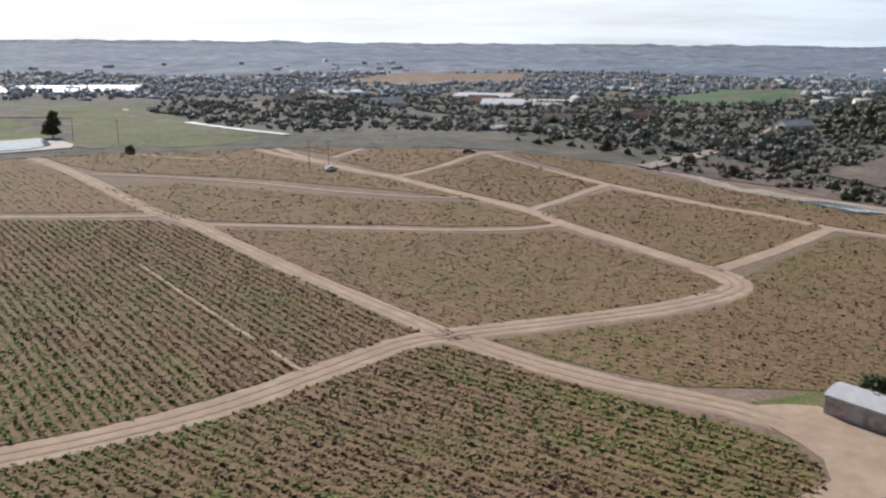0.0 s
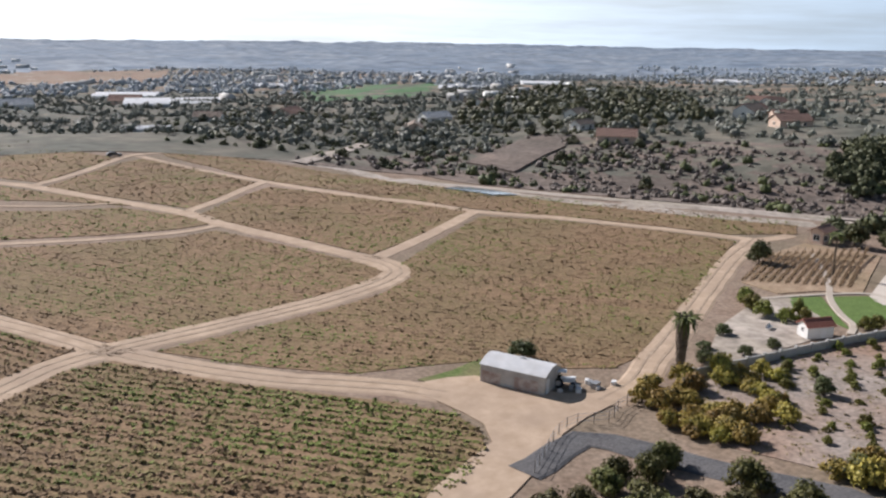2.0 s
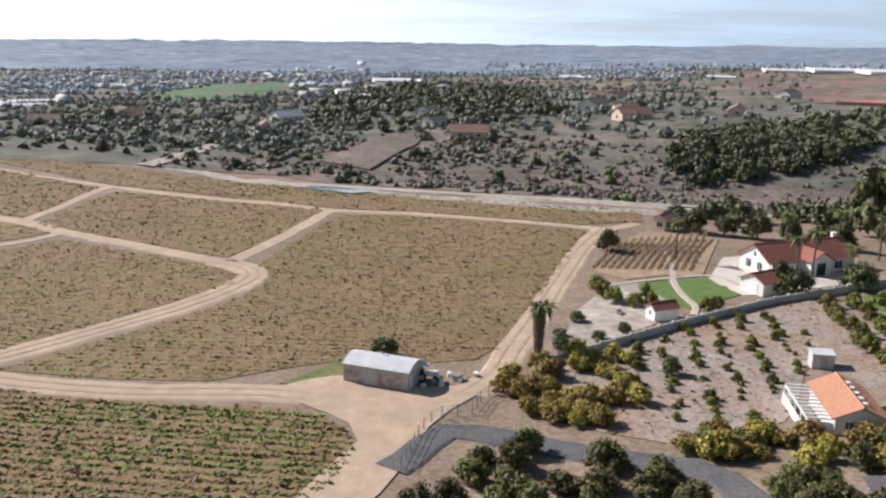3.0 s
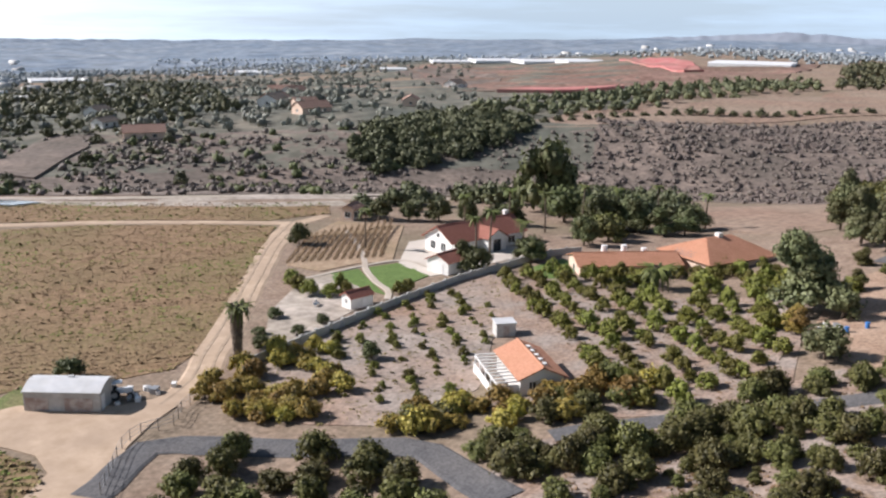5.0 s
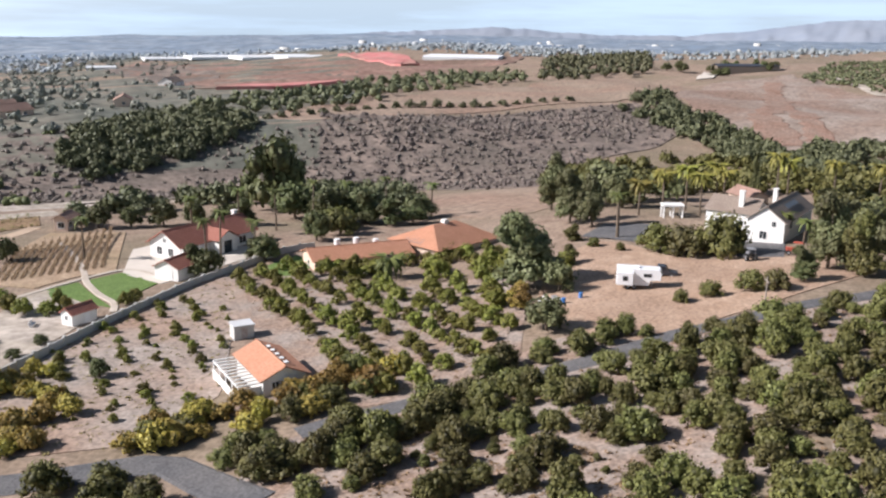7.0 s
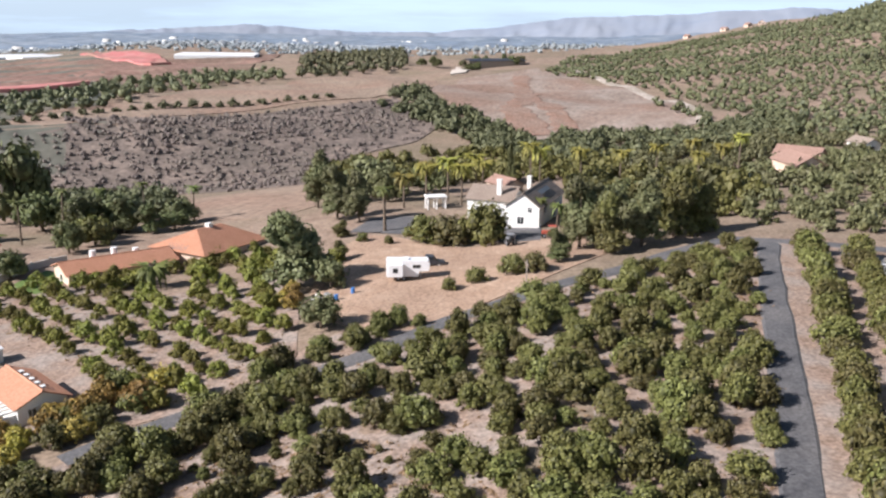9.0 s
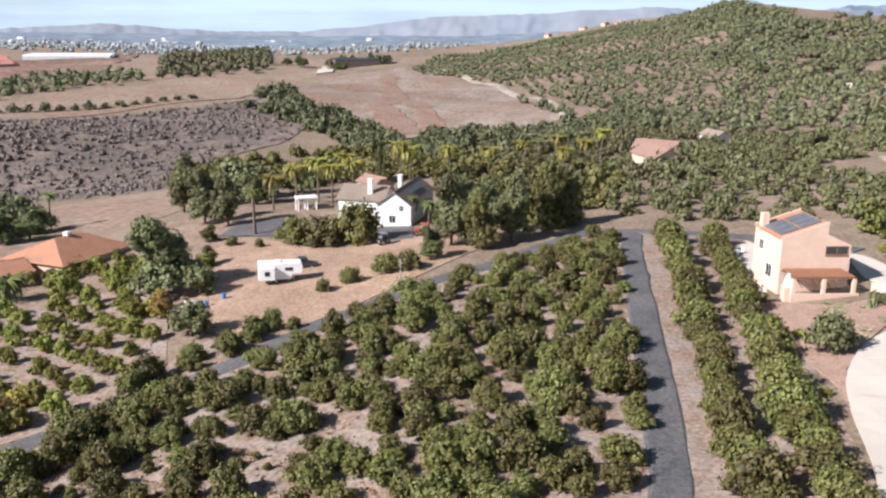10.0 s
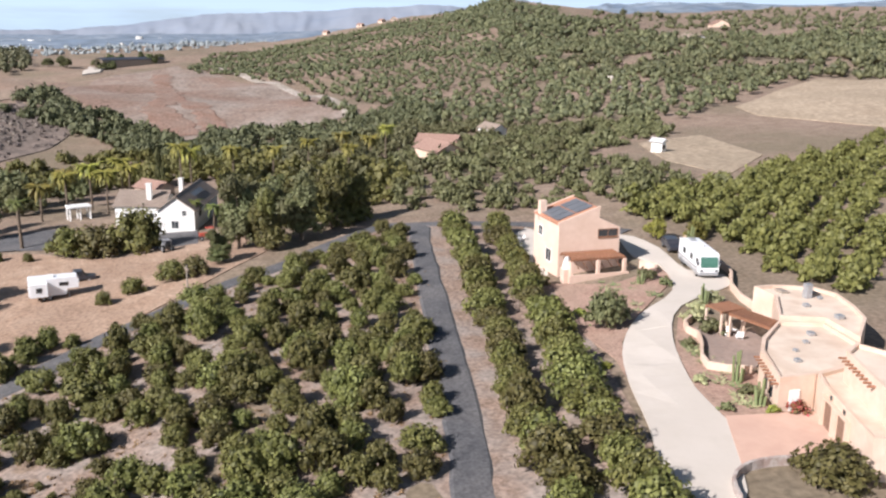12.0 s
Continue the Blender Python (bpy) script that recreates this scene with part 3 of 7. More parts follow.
def grove(outline, gap, turn, low, high, jitter=0.25, keep=1.0, other=None):
    """Spots of an orchard's grid inside an outline."""
    c, s = math.cos(radians(turn)), math.sin(radians(turn))
    us, vs = [x * c + y * s for x, y in outline], [-x * s + y * c for x, y in outline]
    spots, u = [], min(us)
    while u < max(us):
        v = min(vs)
        while v < max(vs):
            a, b = u + rng.normal() * gap * jitter, v + rng.normal() * gap * jitter
            x, y = a * c - b * s, a * s + b * c
            if inside(outline, x, y) and rng.random() < keep:
                spots.append((x, y, rng.uniform(low, high)))
            v += other or gap
        u += gap
    return spots


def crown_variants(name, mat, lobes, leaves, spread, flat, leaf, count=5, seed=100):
    """Crowns whose inner masses are coloured darker, standing in for the shade inside."""
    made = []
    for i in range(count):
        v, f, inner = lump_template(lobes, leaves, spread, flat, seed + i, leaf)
        made.append(mesh_from(name, v, f, mat, inner, INNER_SHADE_LEAF))
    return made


def trunk_mesh(name, height, radius, seed, limbs=4):
    """A tapered, bent trunk with limbs, joined."""
    r = random.Random(seed)
    bm = bmesh.new()

    def limb(a, b, ra, rb, sides=7):
        rings = []
        for k in range(4):
            t = k / 3
            c = a.lerp(b, t) + Vector((r.uniform(-1, 1), r.uniform(-1, 1), 0)) * 0.06 * (b - a).length * (0 < k < 3)
            rad = ra + (rb - ra) * t
            rings.append([bm.verts.new(c + Vector((math.cos(6.2832 * i / sides), math.sin(6.2832 * i / sides), 0)) * rad) for i in range(sides)])
        for p, q in zip(rings, rings[1:]):
            for i in range(sides):
                bm.faces.new((p[i], p[(i + 1) % sides], q[(i + 1) % sides], q[i]))
        bm.faces.new(rings[-1])

    top = Vector((0, 0, height * 0.5))
    limb(Vector((0, 0, -0.3)), top, radius, radius * 0.7)
    for i in range(limbs):
        a = 6.2832 * i / limbs + r.uniform(-0.4, 0.4)
        limb(top * r.uniform(0.7, 0.98), Vector((math.cos(a) * height * 0.3, math.sin(a) * height * 0.3, height * r.uniform(0.75, 0.95))), radius * 0.5, radius * 0.15, 5)
    return skin_on(mesh_of(name, bm), BARK)


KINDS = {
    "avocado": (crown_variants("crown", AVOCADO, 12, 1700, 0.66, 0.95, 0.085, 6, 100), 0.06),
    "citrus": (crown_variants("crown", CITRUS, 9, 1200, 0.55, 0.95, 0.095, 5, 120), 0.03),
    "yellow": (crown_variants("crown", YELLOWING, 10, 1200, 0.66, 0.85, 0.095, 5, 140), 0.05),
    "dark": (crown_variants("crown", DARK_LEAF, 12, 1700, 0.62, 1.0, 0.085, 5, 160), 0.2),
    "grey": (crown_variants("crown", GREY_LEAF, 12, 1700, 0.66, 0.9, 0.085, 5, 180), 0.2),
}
TRUNKS = [trunk_mesh("trunk", 1.0, 0.09, i) for i in range(4)]


def tree(name, kind, x, y, radius, height, label, category="tree", group=""):
    """A tree of a trunk and a crown that starts low over the ground; sizes in metres."""
    crowns, low = KINDS[kind]
    top = thing(name, x, y, rng.uniform(0, 360), label, category, group)
    trunk = new("trunk", TRUNKS[rng.integers(len(TRUNKS))])
    trunk.parent, trunk.scale = top, (radius, radius, height * 0.8)
    bottom = low * height * 0.45
    tall = height > 2.1 * radius
    for k in range(4 if tall else 1):
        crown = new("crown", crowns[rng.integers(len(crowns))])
        crown.parent, crown.rotation_euler[2] = top, rng.uniform(0, 6.28)
        if tall:
            a = 1.7 * k + rng.uniform(-0.4, 0.4)
            crown.location = (math.cos(a) * radius * 0.3, math.sin(a) * radius * 0.3, bottom + (height - bottom) * (0.0, 0.2, 0.38, 0.58)[k])
            s = radius * (0.85, 0.8, 0.72, 0.55)[k]
            crown.scale = (s, s, (height - bottom) * 0.30)
        else:
            crown.location = (0, 0, bottom)
            crown.scale = (radius * rng.uniform(0.8, 1.15), radius * rng.uniform(0.75, 1.15), (height - bottom) / 1.4 * rng.uniform(0.8, 1.25))
    return top


# ---- crops in rows
def crop_rows(outline, bearing, gap, pitch, low, high, greens):
    """Low plants along rows that run at that bearing, parted by tone into three stands."""
    c, s = math.sin(radians(bearing)), math.cos(radians(bearing))
    us, vs = [x * c + y * s for x, y in outline], [x * s - y * c for x, y in outline]
    stands, v = ([], [], []), min(vs)
    while v < max(vs):
        u = min(us)
        wander = rng.uniform(-0.1, 0.1)
        while u < max(us):
            b = v + wander + rng.normal() * 0.10
            x, y = u * c + b * s, u * s - b * c
            if inside(outline, x, y) and rng.random() < 0.9:
                tone = 1.2 * noise.noise((u / 24, v / 5, 1.0)) + 0.9 * noise.noise((x / 38, y / 38, 9.0)) + greens + rng.normal() * 0.2
                stands[0 if abs(tone) < 0.22 else 1 if tone > 0 else 2].append((x, y, rng.uniform(low, high)))
            u += pitch * rng.uniform(0.7, 1.3)
        v += gap
    return stands


def tuft(seed):
    """A low sprawling plant of about 1 m across: leaf sprays lying at all tilts."""
    r = np.random.default_rng(seed)
    v, f = [], []
    for i in range(11):
        q = np.array((*(r.normal(size=2) * 0.40), r.uniform(0.06, 0.40)))
        n = np.array((*(r.normal(size=2) * 0.36), 1.0))
        n /= np.linalg.norm(n)
        u = np.cross(n, (math.cos(i * 2.4), math.sin(i * 2.4), 0.1))
        u /= np.linalg.norm(u)
        w = np.cross(n, u)
        s = r.uniform(0.24, 0.44)
        k = len(v)
        v += [q - u * s, q + w * s * 0.8, q + u * s, q - w * s * 0.8]
        f += [(k, k + 1, k + 2), (k, k + 2, k + 3)]
    return np.array(v), np.array(f)


TUFTS = [tuft(i) for i in range(8)]


# ---- ground covers
VINE_SOIL = material("vine_plot_soil", (0.30, 0.21, 0.14), (0.40, 0.30, 0.21), 2.0, 0.95, 0.05, (0.26, 0.20, 0.12), 9, 0.6, fine=0.4)
GRAVEL = material("reddish_gravel", (0.30, 0.19, 0.145), (0.42, 0.28, 0.22), 1.2, 0.95, 0.03, (0.34, 0.25, 0.19), 7, 0.6, fine=0.25)
TAN = material("bare_tan_field", (0.34, 0.265, 0.19), (0.42, 0.335, 0.245), 12, 0.95, 0.05, (0.30, 0.24, 0.17), 35, 0.6, fine=1.5)
RUSTY = material("rusty_ploughed_soil", (0.20, 0.12, 0.095), (0.27, 0.17, 0.135), 40, 0.95, 0.0, (0.155, 0.115, 0.085), 110, 0.8, fine=5)
FAR_GRASS = material("far_grass", (0.110, 0.132, 0.056), (0.160, 0.178, 0.078), 25, 0.95, 0.0, (0.15, 0.14, 0.085), 60, 0.5, fine=2)
ring_sheet("valley_floor", 330, 1500, 1.03, PLAIN, "dull olive-brown valley floor of woods and fields", "ground", (-30, 62, 0.75), -0.25)
patch("scrub_slope", [(140, 260.1), (163.9, 212.6), (186.1, 194.5), (221.9, 176.3), (252.4, 153.3), (272.6, 122.5), (290.4, 86.1), (354.5, 81.7), (386.9, 65.2), (417, 71.4), (393.5, 126.9), (350.8, 159.8), (309.5, 188.9), (276.8, 219.9), (251.1, 255.2), (229, 295), (201.8, 328.9), (187.1, 343.7)], SCRUB_SOIL, "dry grey-brown scrub slope of the canyon", "slope", 0.05, 10)
patch("scrub_slope", [(57.2, 325.4), (109.4, 297.1), (138.8, 215.9), (179, 180.1), (226.9, 169.9), (294.2, 224.6), (265.6, 270.9), (240, 309.5), (210.9, 329.9), (188.7, 365.8), (140.8, 354.9), (97.2, 338)], SCRUB_SOIL, "dry grey-brown scrub slope of the canyon", "slope", 0.14, 10)
patch("scrub_slope", [(271.7, 159.4), (277.9, 131.2), (259.8, 74.4), (319, 80.7), (369.4, 60.3), (399.7, 52.6), (436, 81.9), (394.4, 124.2), (345.3, 153.6), (342.5, 197.6)], SCRUB_SOIL, "dry grey-brown scrub slope of the canyon", "slope", 0.23, 10)
patch("fallow_field", [(326.6, 220.9), (392.6, 219.2), (438, 194.2), (584, 178.7), (652, 146.6), (625, 96.3), (531, 69.6), (495, 78.5), (434, 91.7), (408, 124.3), (372.8, 151.6), (335.2, 171.2), (316.5, 192.3)], FALLOW, "brown fallow field on the plateau", "field", 0.2, 7)
patch("bare_hill", [(500, 75.1), (640, 64.5), (690, 23.3), (563, -8.5), (506, -44.6), (454, -56.6), (398.8, -57.3), (386.2, -37.1), (387.6, -11.3), (363.3, 9.4), (374.9, 19), (400, 30.3), (427, 48.3), (438, 57.6)], RED_HILL, "bare brown hillside with reddish gullies", "hill", 0.2, 7)
for line in ([(600, 30), (544, 28), (500, 24), (470, 21), (433, 23), (413, 17), (398, 12), (384, 10)], [(470, 20), (440, 8), (415, 2), (396, 0)], [(433, 23), (412, 24), (392, 18)]):
    strip("gully", line, 10, GULLY, "red eroded gully on the bare hillside", "gully", 0.45, 4.0, 0.5)
strip("hill_track", [(640, -2), (566, -21), (517, -37), (468, -53), (430, -60), (405, -58)], 6, SAND, "pale track along the foot of the hill orchard", "track", 0.5, 6.0, 0.2)
patch("hill_drive", [(640, 82), (709, 86), (700, 74), (650, 72)], CONCRETE, "pale paved drive on the hilltop", "driveway", 0.6, 8)
patch("fallow_field", [(229.3, 109.7), (265.2, 76.9), (202.8, 57.1), (188.3, 62.5), (196.6, 83.5)], FALLOW, "brown fallow field in the canyon", "field", 0.06, 10)
patch("ploughed_fields", [(972, 873), (913, 726), (902, 553), (875, 371.6), (1042, 322.9), (748, 268), (622, 307.9), (510, 291.4), (465, 369.7), (670, 587)], RUSTY, "rust-brown ploughed fields on far slopes", "field", 0.3, 30)
patch("dark_mound", [(932, 797), (860, 668), (720, 520), (608, 448), (544, 443), (600, 520), (760, 700)], SCRUB_SOIL, "dark grassy mound among the far fields", "field", 0.6, 30)
patch("green_crop", [(177.2, 794), (271.2, 956), (426, 1068), (283.5, 741), (206.1, 653), (153.1, 649)], GREEN_CROP, "bright green far crop field", "field", 0.2, 30)
patch("tan_field", [(-117.5, 1164), (-88.2, 1515), (-31.3, 1445), (-4, 1178), (-28.4, 1021), (-90.4, 1017)], SAND, "tan far field", "field", 0.2, 40)
patch("tan_field", [(307.4, -188.7), (353.4, -238), (382.8, -278.4), (361.4, -307.3), (225.6, -194), (256.4, -188.2), (279.8, -180.7)], TAN, "bare tan field on the rise", "field", 0.08, 14)
patch("dry_clearing", [(236.5, -115.8), (245.4, -140.2), (200.3, -132), (170.9, -105), (200, -105.7)], TAN, "dry grass clearing in the orchard", "field", 0.08, 8)
patch("dirt_lot", [(116.6, 34.9), (143.6, 38.8), (161.7, 35), (149.8, 16.9), (154.2, -0.3), (147.9, -9.6), (126, 2), (115.3, 10), (108.4, 13.6), (106.9, 23.4)], YARD_SOIL, "raked reddish dirt lot round the trailer", "yard", 0.08, 6, 4)
patch("paved_drive", [(165.6, 40.2), (177.1, 38.3), (178.5, 29.3), (153.4, 13.3), (152.6, 3.6), (168.4, 4), (178.7, 11.1)], ASPHALT, "grey paved forecourt", "driveway", 0.08, 6)
patch("bare_plot", [(70.5, 90.3), (87.6, 92.5), (111, 95.4), (129.4, 94.9), (108, 74.9), (98.3, 72), (82.3, 62.3), (67.6, 64.8), (63.1, 72.6), (64.3, 82.7)], PALE_SOIL, "pale grey plot of a young orchard", "plot", 0.06, 6, 5)
patch("orchard_floor", [(93, 36), (108.5, 26.5), (111, 18.5), (111.5, 12), (116.5, 5), (125, -4), (136, -14), (147, -27), (136, -30.5), (110.8, -26.5), (85.8, -22.6), (66.5, -18.5), (49, -13), (46, 4), (52, 42), (62, 47), (72, 49), (80, 42)], ORCHARD_SOIL, "pinkish bare orchard soil with pale leaf litter", "ground", 0.03, 5)
patch("orchard_floor", [(146, -31), (105, -24.6), (56, -16), (46, -14), (44, -30), (58, -31), (80, -36), (103, -40), (120, -42), (137, -47), (143, -44)], ORCHARD_SOIL, "pinkish bare soil between the orchard rows and the lane", "ground", 0.03, 5)
patch("orchard_floor", [(124, 92), (133, 90), (139, 84), (131, 70), (132, 56), (140, 47), (118, 36), (100, 31), (89, 35), (82, 44), (78, 58), (92, 61), (104, 73), (112, 82)], ORCHARD_SOIL, "pinkish bare soil of the citrus orchard", "ground", 0.03, 5)
patch("lawn", [(109.4, 116.5), (115.2, 115.2), (110.7, 108), (105.9, 99.5), (106.3, 105.1), (104.7, 110.2)], LAWN, "mown green lawn", "lawn", 0.08, 4)
patch("lawn", [(116.3, 114.8), (123.2, 112.8), (120.7, 102.4), (115.3, 101.6), (107.7, 100.6), (112.2, 108.7)], LAWN, "mown green lawn", "lawn", 0.08, 4)
patch("lawn", [(136.5, 91), (145.1, 90.2), (141.2, 82.8), (132, 82), (129.8, 85.3)], LAWN, "bright lawn beside the orchard", "lawn", 0.08, 4)
patch("dry_garden", [(74.4, 93.3), (87.9, 107.6), (103.7, 117.5), (109.4, 116.5), (105.5, 103), (97.5, 97.7), (84.3, 94.8), (76.9, 93.4)], SAND, "dry tan garden ground inside the wall", "garden", 0.08, 5)
patch("vine_plot", [(108.3, 127.2), (128.7, 143.5), (144.7, 151.5), (152.4, 137.6), (123.3, 114.3), (118.1, 118.1), (109.4, 119.3)], VINE_SOIL, "small plot of bare vine rows", "plot", 0.08, 5)
patch("terrace", [(122.5, 112.1), (138.1, 123.2), (146.2, 122.3), (149.3, 96.9), (140.6, 97.8), (126, 100.1), (119.9, 101.7)], CONCRETE, "pale paved terrace round the villa", "terrace", 0.08, 5)
patch("gravel_bed", [(104.4, -40.3), (99.7, -46.6), (103.4, -54.6), (100, -55.5), (87.1, -44), (79.7, -38.6), (70.8, -35), (75.6, -36.1), (83, -36.3), (91.6, -37.2)], GRAVEL, "reddish gravel garden bed", "garden", 0.08, 4)
patch("gravel_bed", [(85.7, -48), (72.2, -46.7), (59.9, -46.5), (60.7, -38.9), (65.6, -39.2), (76, -42.5)], GRAVEL, "reddish gravel bed with cacti", "garden", 0.08, 4)
patch("patio", [(130.4, -42.2), (139, -48.8), (132.7, -49.9), (108.4, -41.4), (112.7, -39.8)], CONCRETE, "pale paved patio beside the pink house", "patio", 0.08, 4)
patch("weed_patch", [(37.7, 103.4), (43, 104.9), (48.4, 107.8), (47, 102.6), (41, 99.3)], WEEDS, "green weeds beside the shed", "weeds", 0.08, 3)
patch("far_grass", [(-190, 300), (-245, 470), (-262, 560), (-238, 592), (-201, 605), (-144, 484), (-121, 433), (-81, 371), (-62, 359), (-72, 344), (-84, 330), (-112, 322), (-135, 318), (-150, 308)], FAR_GRASS, "green far grass field", "field", 0.2, 20)

FIELDS = {}
FIELDS[(-48.9, 83.2), (-38.3, 89.7), (-30.6, 94.4), (-22.4, 101.2), (-13.4, 110.9), (-5, 120.8), (1.4, 123), (8.9, 115.7), (15.8, 109.6), (22.2, 105.1), (28.1, 100.8), (33.6, 96.9), (38.3, 92.1), (39.3, 86.8), (37.7, 82.1), (32.3, 75.8), (-3.9, 69), (-41.3, 68.7)] = (127, 1.5, 0.42, 0.5, 0.8, 0.08)
FIELDS[(-52.1, 89.5), (-47.9, 90.7), (-40.1, 94.4), (-32.3, 100.2), (-23.8, 108.1), (-14.2, 118.4), (-8.4, 124.8), (-3.6, 128.8), (-13.1, 140.4), (-24.3, 154.8), (-38, 172.7), (-53.5, 194.3), (-66.5, 204.3), (-84.4, 203.7), (-111.2, 203.2)] = (144, 1.5, 0.45, 0.5, 0.8, 0.16)
FIELDS[(-51.7, 196.9), (-35.1, 194.8), (-16.5, 194.1), (1.9, 192.8), (16.7, 193.1), (25.1, 197.4), (36.3, 179.9), (47.2, 161.3), (49.9, 152.9), (46.9, 149.5), (34, 143.3), (19.2, 136.5), (7.4, 131.8), (1.4, 130.4), (-3.8, 135.7), (-13.8, 149.2), (-25.5, 163), (-40.2, 183.3)] = (135, 1.5, 0.55, 0.5, 0.85, -0.12)
FIELDS[(7.1, 124.9), (18.5, 129.1), (32.9, 134.9), (44, 140.5), (53, 149), (54.1, 158.6), (65.9, 171.9), (86.5, 194.4), (100, 187.7), (118.7, 170.3), (130.1, 156.5), (100.6, 128.1), (81.5, 111.8), (68.7, 100.8), (64, 98.8), (57.6, 100.7), (49.7, 106.7), (41.9, 107.7), (30.2, 108.2), (20.1, 114.3)] = (122, 1.5, 0.55, 0.5, 0.85, -0.05)
FIELDS[(23.1, 214.1), (34.2, 230.7), (47.2, 250.5), (60.3, 230.5), (73.8, 214.2), (87.1, 201.9), (73.5, 187.6), (61.3, 175.8), (51, 167.2), (38.1, 189.5), (27.1, 208)] = (125, 1.7, 0.9, 0.6, 1.0, -0.15)
FIELDS[(-11.4, 262.4), (-0.8, 281.4), (10.5, 304.9), (17.6, 314.2), (32.4, 296.6), (45.6, 259.5), (34, 239.9), (22.6, 222.9), (2.4, 247.4)] = (125, 1.9, 1.0, 0.7, 1.1, -0.2)
FIELDS[(-63, 205.4), (-92.8, 244.6), (-73.8, 253.7), (-51.6, 245.6), (-27.2, 234.2), (-6.4, 228.5), (6.6, 229), (19.8, 215.4), (24.7, 204.6), (17.3, 201.3), (2, 200), (-17.2, 201.8), (-36.4, 202.4), (-54.9, 204.5)] = (140, 1.9, 1.0, 0.65, 1.05, 0.3)
FIELDS[(-121.9, 289.7), (-105.4, 274.5), (-54.9, 262.1), (-6.7, 241.2), (13.7, 227.7), (-13.7, 258.3), (-40, 285.7), (-69.2, 323.1), (-92.5, 327.7), (-124.4, 315.4), (-140.3, 311.4)] = (140, 2.1, 1.2, 0.75, 1.15, 0.2)
FIELDS[(-115.7, 211.8), (-87.9, 212.7), (-71.7, 214.4), (-94.3, 244.6), (-120.6, 278.1), (-143.3, 301.1), (-161.6, 300.3)] = (144, 1.8, 1.0, 0.65, 1.0, 0.1)
FIELDS[(-34.2, 297.2), (-21.8, 280.6), (-11.8, 270.5), (8.8, 313.1), (-14.1, 350.3), (-26.9, 321.2)] = (125, 2.3, 1.4, 0.8, 1.2, -0.15)
FIELDS[(-55.8, 326.8), (-37.4, 308.5), (-28.3, 337.8), (-15.7, 362.4), (-38.3, 364.2)] = (125, 2.3, 1.4, 0.8, 1.2, -0.05)
FIELDS[(23.4, 339.6), (39.3, 336.4), (64.3, 314.6), (89.7, 288.5), (103.1, 227), (123.3, 201.9), (144.7, 185.2), (162.3, 173.2), (151.1, 160.8), (133.6, 162.8), (112.7, 184), (89.3, 202.6), (69.9, 224.6), (50.9, 266.1), (38.7, 300.3), (25.8, 320.6)] = (122, 1.9, 1.0, 0.65, 1.05, -0.1)
for outline, (bearing, gap, pitch, low, high, greens) in FIELDS.items():
    outline = list(outline)
    patch("crop_field", outline, FIELD_SOIL, "tilled brown soil of a low row crop", "field", 0.05, 9)
    for spots, mat, tone in zip(crop_rows(outline, bearing, gap, pitch, low, high, greens), (CROP, CROP_GREEN, CROP_BROWN), ("olive", "green", "brown withered")):
        stuff("crop_rows", spots, TUFTS, mat, "low %s crop plants standing in long rows" % tone, "crop", (0.75, 1.1) if greens in (0.08, 0.16) else (0.5, 0.8))

for line in ([(-57, 166), (-40, 142), (-27, 124.5)], [(-24, 120.5), (-18.5, 112.6)], [(-88, 150), (-70, 126), (-56, 106)]):
    strip("bare_row", line, 0.8, TRACK, "bare pale strip between crop rows", "track", 0.14, 2.0, 0.3)
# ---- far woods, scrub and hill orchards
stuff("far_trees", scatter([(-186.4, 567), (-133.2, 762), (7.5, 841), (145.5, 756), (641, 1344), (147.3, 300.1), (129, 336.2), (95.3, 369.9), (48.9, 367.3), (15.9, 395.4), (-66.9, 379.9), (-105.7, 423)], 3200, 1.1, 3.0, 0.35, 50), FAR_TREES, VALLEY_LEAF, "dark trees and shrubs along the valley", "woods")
stuff("far_trees", scatter([(-347.8, 722), (-640, 1340), (0, 1480), (700, 1460), (387.6, 810), (145.5, 756), (7.7, 861), (-133.2, 762)], 3600, 1.6, 4.2, 0.1, 130), SPECKS, HAZED_LEAF, "hazy far trees across the plain", "woods")
stuff("hill_wood", scatter([(191.4, 482), (330.3, 682), (561, 944), (477, 650), (288.2, 372.8), (239.2, 341.4), (208.8, 370.5), (174.6, 396.8)], 700, 2.4, 4.4, 0.0, 60), FAR_TREES, WOOD_LEAF, "dense dark wood on a low hill", "woods")
stuff("canyon_wood", scatter([(237.3, 241.5), (258.6, 256.5), (316.6, 271.1), (335.4, 246.9), (304.4, 204.3), (286.5, 205.4), (269.9, 209), (247.7, 217.7), (232.9, 225.9)], 330, 2.6, 4.2, -0.1, 30), MID_TREES, WOOD_LEAF, "dense dark trees on the canyon rim", "woods")
stuff("far_orchard", grove([(322.9, 256.5), (368.6, 271.3), (449, 274.9), (646, 296.2), (695, 226.9), (585, 179.8), (552, 214.8), (376.4, 199.8), (338.2, 215.3)], 8.5, 25, 2.6, 3.8, 0.15, 0.95), FAR_TREES, WOOD_LEAF, "rows of dark orchard trees on the plateau", "orchard")
stuff("far_orchard", grove([(600, 180.8), (936, 273.1), (1173, 209.4), (678, 119.2), (646, 153.9)], 11, 25, 3.4, 4.8, 0.15, 0.95), FAR_TREES, WOOD_LEAF, "rows of dark orchard trees on the plateau", "orchard")
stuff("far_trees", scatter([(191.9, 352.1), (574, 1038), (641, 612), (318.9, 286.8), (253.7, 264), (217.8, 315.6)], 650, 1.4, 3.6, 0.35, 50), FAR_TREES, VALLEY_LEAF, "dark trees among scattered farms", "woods")
